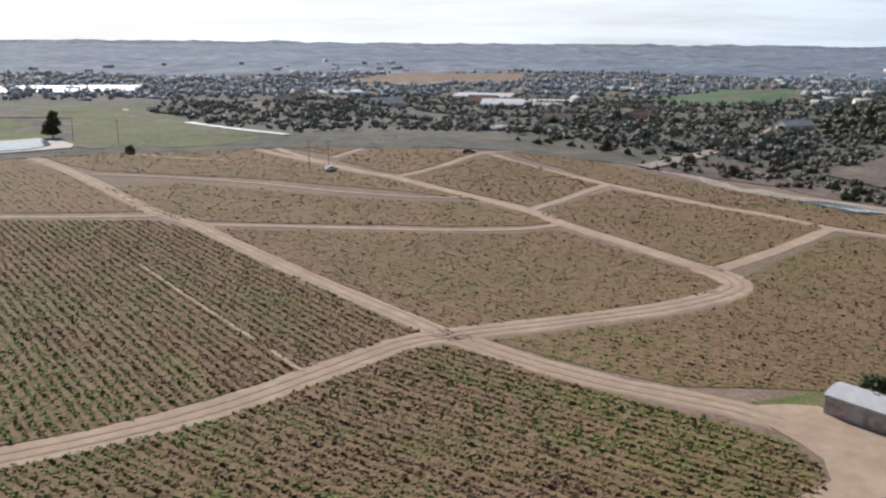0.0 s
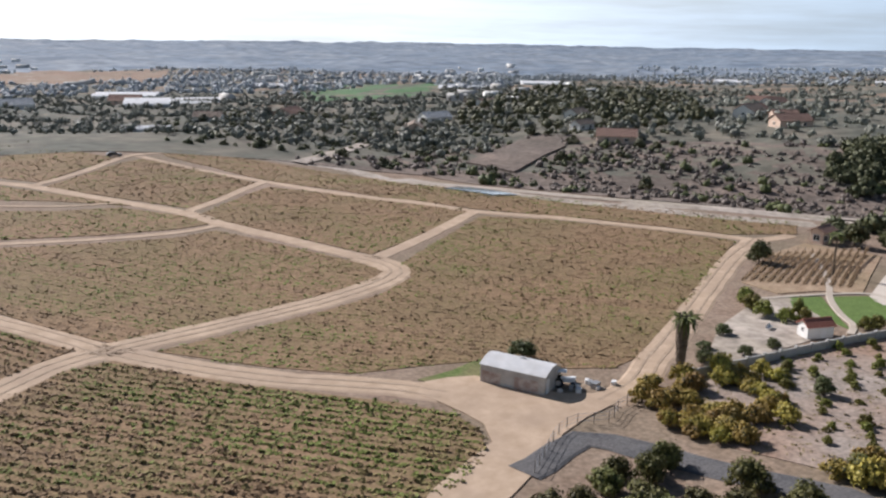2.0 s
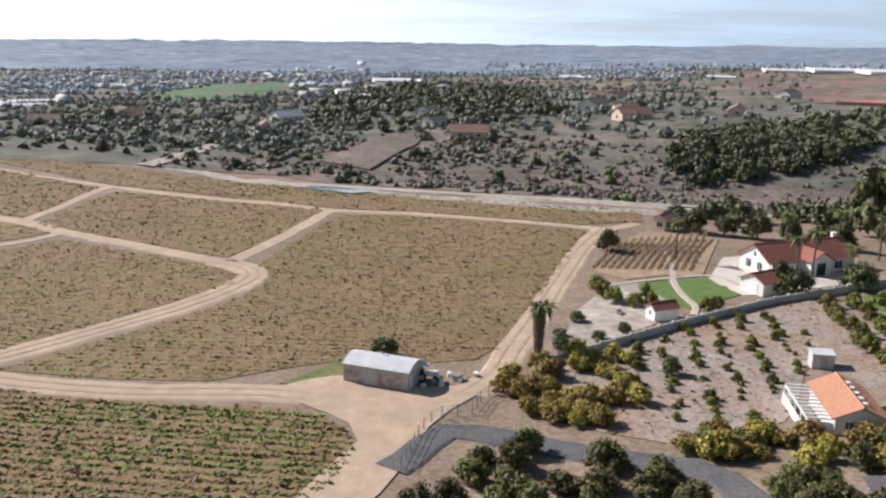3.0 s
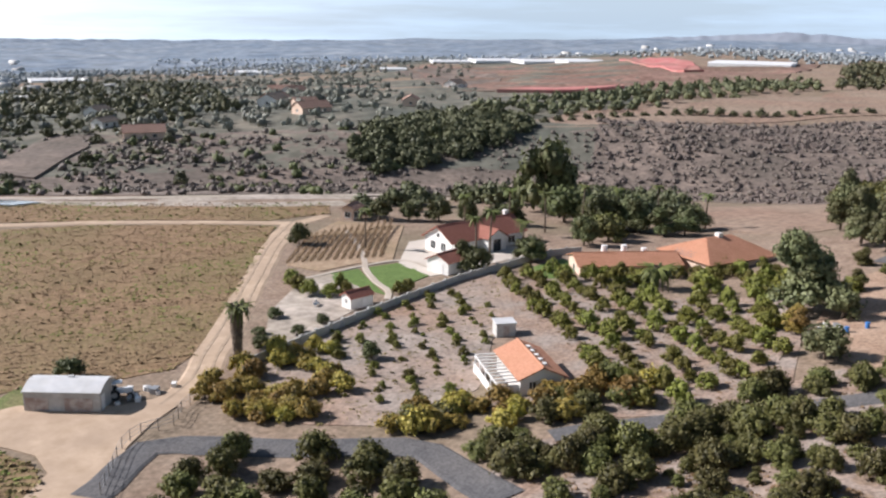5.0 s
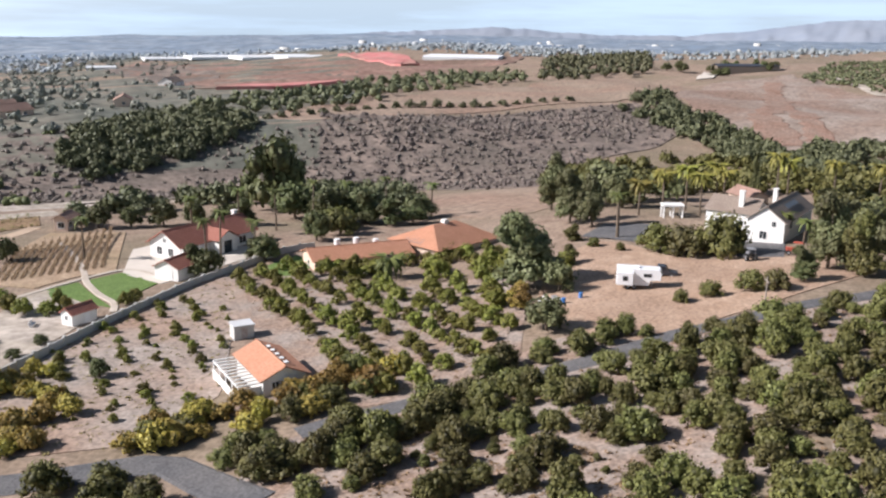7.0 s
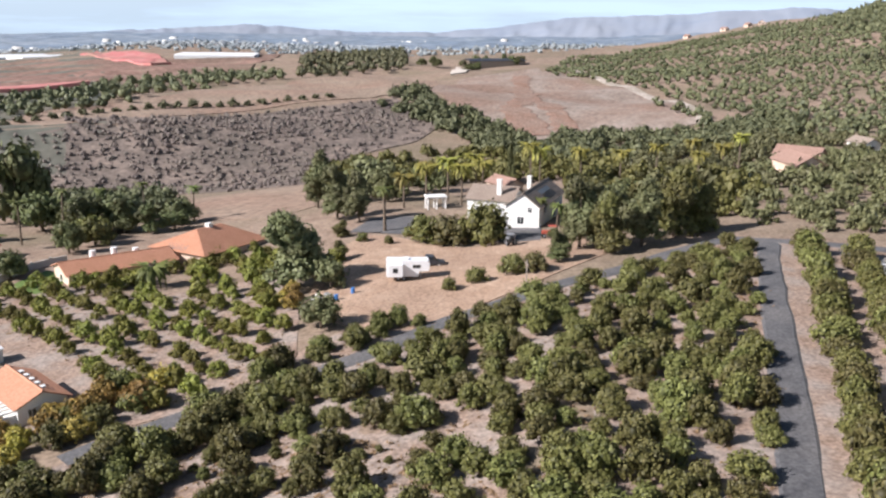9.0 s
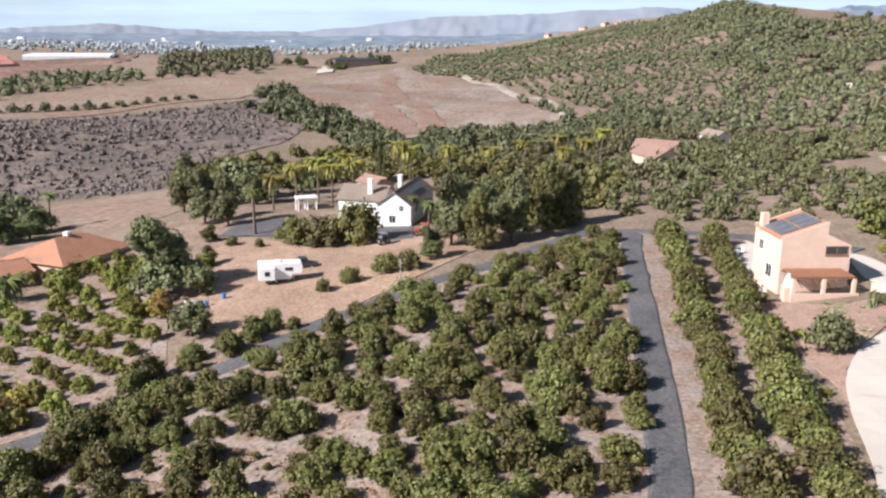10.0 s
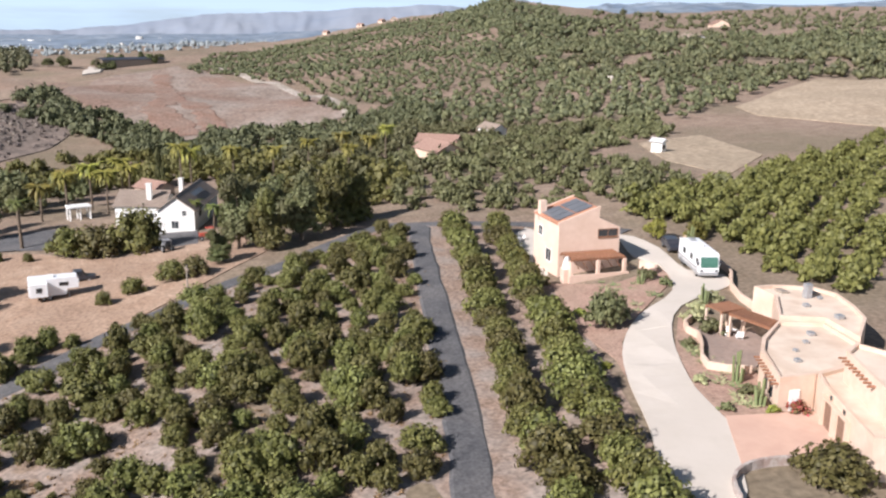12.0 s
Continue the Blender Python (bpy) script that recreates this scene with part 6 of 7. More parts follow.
for x, y, z, s in ((70.0, -53.0, 2.9, 0.3), (76.5, -57.0, 3.4, 0.28), (78.5, -60.0, 3.4, 0.22), (66.5, -49.0, 2.9, 0.2), (68.2, -51.2, 2.9, 0.22), (64.2, -47.6, 2.9, 0.25), (72.4, -57.8, 3.4, 0.35)):
    bm = cuboid(-s, s, -s, s, 0, s * 1.1, 0.03)
    bm.transform(Matrix.Translation((x - 66, y + 50, z)))
    part("roof_vent", bm, GREY_METAL, adobe)
for x, y in ((81.6, -57.6), (80.4, -60.4)):
    bm = cuboid(-0.7, 0.7, -0.45, 0.45, 0, 0.25, 0.03)
    bm.transform(Matrix.Translation((x - 66, y + 50, 3.36)))
    part("skylight", bm, GREY_WOOD, adobe)
bm = cuboid(-0.35, 0.35, -0.35, 0.35, 3.3, 4.9, 0.04)
bm.transform(Matrix.Translation((79.2 - 66, -59.0 + 50, 0)))
part("chimney", bm, GREY_METAL, adobe)
for x, y, turn, w, h, n in ((80.0, -50.1, -80, 3.2, 2.6, 10), (75.7, -51.2, -163, 5.6, 2.4, 16)):
    pg = thing("pergola", x, y, turn, "red-brown slatted patio cover on posts", "pergola", z=14.0)
    slats(pg, "slat", -w / 2, w / 2, -h / 2, h / 2, 2.55, n, BROWN_WOOD, 0.24)
    for a in (-h / 2 + 0.1, h / 2 - 0.2):
        part("beam", cuboid(-w / 2, w / 2, a, a + 0.14, 2.36, 2.55), BROWN_WOOD, pg)
        for b2 in (-w / 2 + 0.1, w / 2 - 0.3):
            part("post", cuboid(b2, b2 + 0.2, a - 0.03, a + 0.17, -0.4, 2.36), ADOBE, pg)
patch("courtyard", [(81.5, -47.6), (78.3, -46.6), (72.5, -43.8), (70.4, -43.4), (69.4, -45.4), (69.8, -47.4), (73.5, -51.6), (79, -53)], PAVERS, "brown paved courtyard", "patio", 0.12, 3)
cw = thing("courtyard_wall", 73, -43, 0, "low curved cream courtyard wall", "wall", z=14.0)
line = smooth_line([(83.5, -48.4), (81.8, -46.6), (80.1, -46.0), (78.3, -46.2), (75.2, -44.9), (72.5, -43.4), (70.5, -42.9), (69.4, -44.2), (68.6, -46.2)], 1.3)
for p, q in zip(line, line[1:]):
    bm = cuboid(-0.05, (q - p).length + 0.05, -0.13, 0.13, -0.6, 0.85, 0.03)
    bm.transform(Matrix.Translation((p.x - 73, p.y + 43, 0)) @ Matrix.Rotation(math.atan2(q.y - p.y, q.x - p.x), 4, "Z"))
    part("wall_panel", bm, ADOBE, cw)
pw = thing("planter_wall", 52, -38, 0, "low curved brown retaining wall of a planter", "wall", z=14.0)
line = smooth_line([(48.2, -32.6), (50.4, -33.4), (51.9, -35.0), (52.5, -37.0), (52.4, -39.6), (52.0, -42.4)], 0.9)
for p, q in zip(line, line[1:]):
    bm = cuboid(-0.04, (q - p).length + 0.04, -0.12, 0.12, -0.8, 0.75, 0.03)
    bm.transform(Matrix.Translation((p.x - 52, p.y + 38, 0)) @ Matrix.Rotation(math.atan2(q.y - p.y, q.x - p.x), 4, "Z"))
    part("wall_panel", bm, STAINED, pw)
rw = thing("boundary_wall", 89, -57.5, 0, "pale boundary wall beside the parked motorhome", "wall", z=14.0)
line = smooth_line([(118, -66), (108, -63.4), (100, -62.6), (93.2, -58.9), (89, -57.6), (83.4, -57.0)], 2.5)
for p, q in zip(line, line[1:]):
    bm = cuboid(-0.05, (q - p).length + 0.05, -0.15, 0.15, -0.8, 0.9, 0.03)
    bm.transform(Matrix.Translation((p.x - 89, p.y + 57.5, 0)) @ Matrix.Rotation(math.atan2(q.y - p.y, q.x - p.x), 4, "Z"))
    part("wall_panel", bm, ADOBE, rw)


# ---- vehicles
def wheel(parent, x, y, r, w=0.26, z=None):
    tyre = part("wheel", tube(bmesh.new(), (x, y - w / 2, z or r), (x, y + w / 2, z or r), r, r, 16), RUBBER, parent)
    part("rim", tube(bmesh.new(), (x, y - w / 2 - 0.01, z or r), (x, y + w / 2 + 0.01, z or r), r * 0.55, r * 0.55, 12), GREY_METAL, tyre)


rv = thing("motorhome", 102.0, -59.3, 168, "white motorhome with a green-tinted windscreen on the driveway", "motorhome", z=14.15)
part("body", prism(bmesh.new(), [(-4.5, 0.55), (4.25, 0.55), (4.5, 0.9), (4.5, 1.35), (4.25, 2.9), (4.05, 3.15), (-4.4, 3.15), (-4.5, 3.0)], -1.22, 1.22, "y"), VAN_WHITE, rv)
part("skirt", cuboid(-4.45, 4.3, -1.24, 1.24, 0.4, 0.85, 0.04), GREY_METAL, rv, "grey lower skirt")
bm = prism(bmesh.new(), [(4.53, 1.45), (4.56, 1.45), (4.33, 2.75), (4.30, 2.75)], -1.08, 1.08, "y")
part("windscreen", bm, GREEN_GLASS, rv, "large green-tinted windscreen")
for s in (-1, 1):
    for a, b2 in ((2.9, 3.9), (0.4, 1.6), (-2.6, -1.4)):
        part("window", cuboid(a, b2, s * 1.22 - 0.02, s * 1.22 + 0.02, 1.7, 2.45), GLASS, rv)
    part("stripe", cuboid(-4.4, 3.8, s * 1.235 - 0.01, s * 1.235 + 0.01, 1.0, 1.3), GREY_METAL, rv)
    part("headlight", cuboid(4.46, 4.54, s * 0.9 - 0.18, s * 0.9 + 0.18, 0.95, 1.15), GLASS, rv)
    part("mirror", cuboid(4.2, 4.45, s * 1.4 - 0.1, s * 1.4 + 0.1, 1.7, 2.2, 0.02), DARK_PAINT, rv)
    for x in (3.2, -2.2, -3.1):
        wheel(rv, x, s * 1.1, 0.45)
for x in (-2.8, 0.2, 2.2):
    part("roof_unit", cuboid(x - 0.5, x + 0.5, -0.4, 0.4, 3.15, 3.45, 0.08), FRAME if x > 0 else GREY_METAL, rv)
part("bumper", cuboid(4.3, 4.62, -1.15, 1.15, 0.45, 0.75, 0.06), GREY_METAL, rv)

trailer = thing("travel_trailer", 130.6, 23.0, -80, "white fifth-wheel travel trailer parked on bare dirt", "trailer")
part("body", prism(bmesh.new(), [(-3.6, 0.7), (2.2, 0.7), (2.4, 1.5), (4.2, 1.6), (4.3, 2.6), (4.0, 3.1), (-3.5, 3.1), (-3.6, 3.0)], -1.2, 1.2, "y"), VAN_WHITE, trailer)
part("slide_out", cuboid(-3.4, -0.6, -2.2, -1.2, 0.85, 2.7, 0.04), VAN_WHITE, trailer)
part("window", cuboid(-2.4, -1.5, -2.23, -2.18, 1.5, 2.2), GLASS, trailer)
part("window", cuboid(-3.64, -3.58, -0.3, 0.3, 1.5, 2.1), GLASS, trailer)
part("window", cuboid(1.2, 2.6, -1.23, -1.18, 2.0, 2.5), GLASS, trailer)
part("roof_unit", cuboid(-0.5, 0.5, -0.4, 0.4, 3.1, 3.4, 0.08), FRAME, trailer)
for s in (-1, 1):
    for x in (-1.4, -0.4):
        wheel(trailer, x, s * 1.05, 0.38)
part("front_leg", cuboid(2.6, 2.75, -0.8, -0.65, 0, 1.6), GREY_METAL, trailer)
part("front_leg", cuboid(2.6, 2.75, 0.65, 0.8, 0, 1.6), GREY_METAL, trailer)


def car(name, x, y, turn, paint, label, pickup=False, z=None):
    top = thing(name, x, y, turn, label, "pickup" if pickup else "car", z=z)
    profile = [(-2.4, 0.4), (2.4, 0.4), (2.45, 0.85), (1.1, 1.0)] + ([(0.6, 1.7), (-0.6, 1.75), (-0.75, 1.05)] if pickup else [(0.4, 1.55), (-1.7, 1.6), (-2.3, 1.05)]) + [(-2.42, 1.0)]
    bm = prism(bmesh.new(), profile, -0.9, 0.9, "y")
    bmesh.ops.bevel(bm, geom=bm.edges[:], offset=0.06, segments=2, affect="EDGES")
    part("body", bm, paint, top)
    a, b2 = (-0.5, 0.5) if pickup else (-1.6, 0.35)
    for s in (-1, 1):
        part("window", cuboid(a, b2, s * 0.9 - 0.015, s * 0.9 + 0.015, 1.08, 1.5), GLASS, top)
        for xx in (-1.5, 1.5):
            wheel(top, xx, s * 0.82, 0.36, 0.22)
    return top


car("pickup_truck", 138.2, 20.6, -80, DARK_PAINT, "dark pickup truck parked beside the trailer", True)
trailer.scale = (0.82, 1, 1)
car("parked_car", 112.6, -61.2, 168, DARK_PAINT, "dark car parked behind the motorhome", z=14.1)
car("parked_car", 8.9, 318.5, 10, DARK_PAINT, "dark car standing on the dirt track")
car("parked_car", -34.5, 277, 60, VAN_WHITE, "white car on the far dirt track")


def tractor(x, y, turn, paint, label):
    top = thing("tractor", x, y, turn, label, "tractor")
    part("body", cuboid(-0.4, 1.5, -0.35, 0.35, 0.6, 1.2, 0.06), paint, top)
    part("seat", cuboid(-0.9, -0.3, -0.3, 0.3, 0.9, 1.5, 0.06), RUBBER, top)
    part("canopy", cuboid(-1.0, 0.4, -0.6, 0.6, 2.0, 2.08), paint, top)
    for s in (-1, 1):
        part("canopy_post", cuboid(-0.85, -0.78, s * 0.5 - 0.03, s * 0.5 + 0.03, 0.9, 2.0), GREY_METAL, top)
        wheel(top, -0.6, s * 0.7, 0.65, 0.35)
        wheel(top, 1.2, s * 0.6, 0.38, 0.25)


tractor(150.0, 8.6, 20, GREY_METAL, "grey tractor parked by the trees")
tractor(155.6, 2.0, 100, RED_PAINT, "red tractor by the white house")
tractor(54.6, 95.6, -30, VAN_WHITE, "white utility tractor beside the metal shed")


# ---- palms and single trees
def frond(bm, base, a, length, droop, width, parts=6):
    """A feathery frond that arches out and down, as paired leaflets."""
    d = Vector((math.cos(a), math.sin(a), 0))
    side = Vector((-d.y, d.x, 0))
    prev = None
    for i in range(parts + 1):
        t = i / parts
        c = base + d * length * t * (1 - 0.25 * droop * t) + Vector((0, 0, 1)) * length * (0.45 * t - (0.35 + 0.75 * droop) * t * t)
        w = width * math.sin(math.pi * min(t * 0.85 + 0.12, 1)) * 0.5
        cur = (c - side * w - Vector((0, 0, w * 0.5)), c, c + side * w - Vector((0, 0, w * 0.5)))
        if prev:
            for j in (0, 1):
                v = [bm.verts.new(q) for q in (prev[j], prev[j + 1], cur[j + 1], cur[j])]
                bm.faces.new(v)
        prev = cur


def palm(name, x, y, height, reach, mat, label, skirt=0.0, fronds=26, radius=0.22):
    r = random.Random(round(x * 7 + y * 13))
    top = thing(name, x, y, r.uniform(0, 360), label, "palm")
    bm = bmesh.new()
    lean = Vector((r.uniform(-0.3, 0.3), r.uniform(-0.3, 0.3), 0))
    for k in range(6):
        a, b2 = lean * (k / 6) ** 2 + Vector((0, 0, height * k / 6 - 0.3 * (k == 0))), lean * ((k + 1) / 6) ** 2 + Vector((0, 0, height * (k + 1) / 6))
        tube(bm, a, b2, radius * (1.25 - 0.07 * k), radius * (1.15 - 0.07 * k), 9)
    part("trunk", bm, BARK, top)
    if skirt:
        bm = bmesh.new()
        for i in range(420):
            a, t = r.uniform(0, 6.283), r.random()
            zz = 1.0 + (height - 1.2) * t
            w = skirt * (0.55 + 0.45 * t) * r.uniform(0.7, 1.05)
            c = Vector((math.cos(a) * w, math.sin(a) * w, zz))
            s = Vector((-math.sin(a), math.cos(a), 0)) * 0.16
            v = [bm.verts.new(q) for q in (c * 1.0 - s - Vector((math.cos(a), math.sin(a), 0)) * 0.25 + Vector((0, 0, 0.7)), c + s - Vector((math.cos(a), math.sin(a), 0)) * 0.25 + Vector((0, 0, 0.7)), c + s - Vector((0, 0, 0.5)), c - s - Vector((0, 0, 0.5)))]
            bm.faces.new(v)
        tube(bm, (0, 0, 0.9), (0, 0, height - 0.1), skirt * 0.5, skirt * 0.85, 12)
        part("dead_skirt", bm, THATCH, top, "shaggy skirt of dead brown fronds")
    bm = bmesh.new()
    tip = lean + Vector((0, 0, height))
    for i in range(fronds):
        frond(bm, tip, 2.4 * i + r.uniform(-0.3, 0.3), reach * r.uniform(0.75, 1.1), r.uniform(-0.2, 1.5), reach * 0.2)
    part("crown", bm, mat, top)
    return top


palm("fan_palm", 72.0, 95.1, 7.4, 2.4, PALM_LEAF, "tall fan palm with a thick skirt of dead fronds", 1.05, 70, 0.4)
palm("date_palm", 135.0, 65.6, 3.6, 3.8, PALM_LEAF, "broad dark date palm before the ranch house", 0.7, 50, 0.4)
palm("fan_palm", 165.2, 33.2, 8.2, 2.4, PALM_LEAF, "tall slender palm beside the paved drive", 0, 30, 0.28)
for x, y, h in ((196, 30, 8.5), (202, 26, 9.5), (194, 22, 8.5), (199, 18, 9.0), (205, 20, 10), (214, 8, 12), (222, 6, 10.5), (190, 34, 7), (208, 32, 8), (230, -4, 10), (236, -14, 9), (246, -24, 9), (252, -34, 9), (262, -48, 9), (240, -40, 8), (226, -32, 8)):
    palm("golden_palm", x, y, h, 3.3, GOLD_PALM, "palm with sunlit yellow-green fronds", 0, 64, 0.2)
for x, y, h in ((136, 104, 8), (139, 103, 9), (146, 100, 6), (150, 118, 9), (158, 112, 10), (166, 108, 9), (175, 104, 10), (184, 100, 9), (188, 92, 10), (167, 4.5, 5), (160, 1, 5), (128, 126, 8), (196, 84, 8)):
    palm("garden_palm", x, y, h, 2.3, PALM_LEAF, "slender green palm in the villa garden", 0, 26, 0.18)

SINGLES = (
    ("dark", 53.9, 106.2, 2.0, 3.0, "dark rounded bush behind the metal shed", "bush"),
    ("dark", 121, 138, 2.5, 4.2, "round dark tree at the corner of the dirt track", "tree"),
    ("grey", 130.8, 40.5, 5.2, 12.5, "large dense grey-green pepper tree", "tree"),
    ("grey", 127.6, 33.8, 2.6, 4.2, "grey-green shrubby tree beside the lane", "tree"),
    ("grey", 109.5, 30.5, 2.8, 4.2, "grey-green round shrub tree by the lane", "tree"),
    ("dark", 127.6, 97.8, 3.0, 6.0, "dark tree beside the garage annex", "tree"),
    ("dark", 141.5, 95.8, 3.6, 5.0, "dark spreading tree by the garden wall", "tree"),
    ("dark", 195, 127, 8.5, 16.0, "very tall dark broadleaf tree behind the villas", "tree"),
    ("dark", 182, 113, 5.0, 8.0, "dark tree behind the villa", "tree"),
    ("dark", 178, 101, 5.0, 7.0, "dense green tree behind the villa", "tree"),
    ("grey", 184, 96, 4.5, 7.5, "grey-green tree behind the villa", "tree"),
    ("grey", 192, 86, 4.2, 6.0, "grey-green tree at the canyon's edge", "tree"),
    ("grey", 214, 46, 6.0, 12, "tall feathery grey-green tree", "tree"),
    ("grey", 203, 40, 5.0, 9, "feathery grey-green tree beside the canyon", "tree"),
    ("grey", 222, 34, 5.0, 8, "feathery grey-green tree beside the canyon", "tree"),
    ("avocado", 153.6, 19.4, 3.8, 6.0, "broad leafy tree shading the dirt lot", "tree"),
    ("avocado", 154.0, 13.4, 3.8, 6.6, "broad leafy tree shading the dirt lot", "tree"),
    ("avocado", 155.2, 24.0, 3.0, 4.6, "broad leafy tree shading the dirt lot", "tree"),
    ("avocado", 123.5, 15.5, 1.3, 2.2, "small round orchard tree on bare dirt", "tree"),
    ("avocado", 126.6, 12.0, 1.5, 2.4, "small round orchard tree on bare dirt", "tree"),
    ("avocado", 129.8, 6.9, 1.9, 3.4, "round orchard tree beside the lane", "tree"),
    ("avocado", 130.6, 3.6, 2.0, 3.4, "round orchard tree beside the lane", "tree"),
    ("grey", 163, -9.0, 4.4, 8.5, "bare brownish tree beside the white house", "tree"),
    ("dark", 157, -2.6, 3.4, 6.0, "dark tree beside the white house", "tree"),
    ("avocado", 168, -14, 4.4, 8.0, "leafy green tree beside the lane", "tree"),
    ("grey", 172, -5, 4.4, 9.0, "feathery tree behind the white house", "tree"),
    ("avocado", 175, -20, 4.0, 6.5, "leafy green tree beside the lane", "tree"),
    ("dark", 180, -13, 5.0, 8.0, "dark green tree behind the white house", "tree"),
    ("dark", 186, -24, 4.0, 6.0, "dark green tree near the lane", "tree"),
    ("grey", 84.8, -39.2, 2.8, 4.6, "feathery green tree beside the driveway", "tree"),
    ("citrus", 119.0, -62.0, 1.8, 3.0, "clipped round green shrub", "shrub"),
    ("citrus", 117.6, -67.6, 1.8, 2.6, "clipped round yellow-green shrub", "shrub"),
    ("avocado", 49.3, -40.6, 2.6, 3.0, "leafy green bush before the garage", "bush"),
    ("dark", 82.6, 80.4, 1.6, 2.6, "dark round tree in the young orchard", "tree"),
    ("dark", 86.5, 104.7, 1.3, 1.8, "clipped round shrub in the dry garden", "shrub"),
    ("dark", 83.7, 96.2, 1.2, 1.7, "clipped round shrub in the dry garden", "shrub"),
    ("dark", 89.2, 97.0, 1.1, 1.6, "clipped round shrub in the dry garden", "shrub"),
    ("dark", 76.7, 96.2, 1.3, 1.8, "clipped round shrub in the dry garden", "shrub"),
    ("dark", 80.0, 100.5, 1.1, 1.5, "clipped round shrub in the dry garden", "shrub"),
    ("citrus", 108.3, 98.8, 1.5, 2.0, "green shrub beside the garden path", "shrub"),
    ("citrus", 110.3, 98.6, 1.4, 2.2, "green shrub beside the garden path", "shrub"),
    ("citrus", 100.2, 116.4, 1.7, 3.0, "round citrus tree in the walled garden", "tree"),
    ("citrus", 98.6, 113.0, 1.7, 3.0, "round citrus tree in the walled garden", "tree"),
    ("citrus", 98.1, 109.5, 1.6, 2.8, "round citrus tree in the walled garden", "tree"),
    ("citrus", 99.6, 106.4, 1.6, 2.8, "round citrus tree in the walled garden", "tree"),
    ("citrus", 101.6, 104.6, 1.4, 2.8, "round citrus tree in the walled garden", "tree"),
    ("citrus", 103.2, 107.5, 1.3, 2.6, "round citrus tree in the walled garden", "tree"),
    ("dark", 154.4, 147, 3.2, 5.5, "dark round tree behind the vine plot", "tree"),
    ("dark", 159, 142, 3.2, 5.2, "dark round tree behind the vine plot", "tree"),
    ("dark", 163, 136, 3.4, 5.0, "dark round tree behind the vine plot", "tree"),
    ("dark", 166, 130, 3.2, 5.5, "dark round tree behind the vine plot", "tree"),
    ("dark", 170, 124, 3.6, 5.5, "dark round tree behind the villa", "tree"),
    ("avocado", 172, 96, 4.4, 6.0, "dense green garden tree", "tree"),
    ("avocado", 166, 92, 3.6, 5.0, "dense green garden tree", "tree"),
    ("citrus", 136, 57, 2.2, 4.4, "bright yellow-green garden tree", "tree"),
    ("citrus", 139.4, 50.5, 2.0, 3.0, "bright green garden shrub", "shrub"),
    ("citrus", 141.5, 46.5, 2.2, 3.2, "bright green garden shrub", "shrub"),
    ("yellow", 122.5, 38.6, 1.5, 3.6, "tall yellowing bush at the orchard's edge", "bush"),
    ("yellow", 118.6, 37.0, 1.6, 4.0, "tall yellowing bush at the orchard's edge", "bush"),
    ("citrus", 124.0, 43.0, 1.5, 3.4, "bright green bush at the orchard's edge", "bush"),
    ("citrus", 119.6, 41.0, 1.5, 3.6, "bright green bush at the orchard's edge", "bush"),
    ("yellow", 79.6, 57.0, 2.0, 2.6, "yellowing tree beside the guest house", "tree"),
    ("yellow", 82.0, 52.6, 2.1, 3.0, "yellowing tree beside the guest house", "tree"),
    ("yellow", 85.0, 49.5, 2.2, 3.2, "yellowing tree beside the guest house", "tree"),
    ("yellow", 76.5, 60.5, 2.0, 2.6, "yellowing tree beside the guest house", "tree"),
    ("yellow", 88.5, 49.6, 1.8, 3.0, "yellowing tree beside the guest house", "tree"),
    ("yellow", 72.5, 63.5, 1.8, 2.2, "yellowing tree beside the lane", "tree"),
    ("dark", -150.6, 352, 4.0, 11, "dark upright tree beside the pond", "tree"),
    ("dark", -107.4, 311.4, 1.8, 2.6, "dark bush beside the track", "bush"),
)
for kind, x, y, r, h, label, cat in SINGLES:
    tree("tree" if cat == "tree" else cat, kind, x, y, r, h, label, cat)
cyp = thing("cypress", 224, 13.5, 0, "tall narrow dark cypress", "tree")
v, f, _ = lump_template(12, 500, 0.3, 0.9, 300, 0.1)
part_ob = new("crown", mesh_from("crown", v, f, DARK_LEAF))
part_ob.parent, part_ob.scale = cyp, (1.6, 1.6, 10)
tr = new("trunk", TRUNKS[0])
tr.parent, tr.scale = cyp, (1.5, 1.5, 4)

# cacti, agaves and shrubs in the gravel beds
for x, y, h in ((67.2, -43.9, 3.2), (62.2, -43.0, 2.6), (88.2, -52.4, 2.8), (113.5, -64.5, 3.4), (70.4, -63.2, 2.6), (98.2, -49.6, 1.6)):
    c = thing("column_cactus", x, y, rng.uniform(0, 360), "tall pale green column cactus cluster", "cactus")
    for i in range(7):
        a = 0.9 * i
        b2 = Vector((math.cos(a) * 0.35 * (i > 0), math.sin(a) * 0.35 * (i > 0), -0.2))
        bm = tube(bmesh.new(), b2, b2 + Vector((math.cos(a) * 0.15, math.sin(a) * 0.15, h * (1 - 0.09 * i))), 0.13, 0.11, 9)
        part("stem", bm, CACTUS, c)
for i in range(34):
    if i < 22:
        t, u = rng.uniform(0, 1), rng.uniform(0.2, 0.85)
        x, y = 78.5 - 16.5 * t, -44.3 + 5.2 * t - u * (1.0 + 4.2 * t)
    else:
        x, y = rng.uniform(88, 102), rng.uniform(-49.5, -42.5)
    a = thing("agave", x, y, rng.uniform(0, 360), "pale spiky agave in the gravel bed", "agave", "garden agaves")
    bm = bmesh.new()
    s = rng.uniform(0.5, 0.95)
    for k in range(16):
        frond(bm, Vector((0, 0, 0.05)), 2.4 * k, s, -0.5 + 0.06 * k, s * 0.35, 3)
    part("leaves", bm, PALE_AGAVE if rng.random() < 0.6 else CACTUS, a)
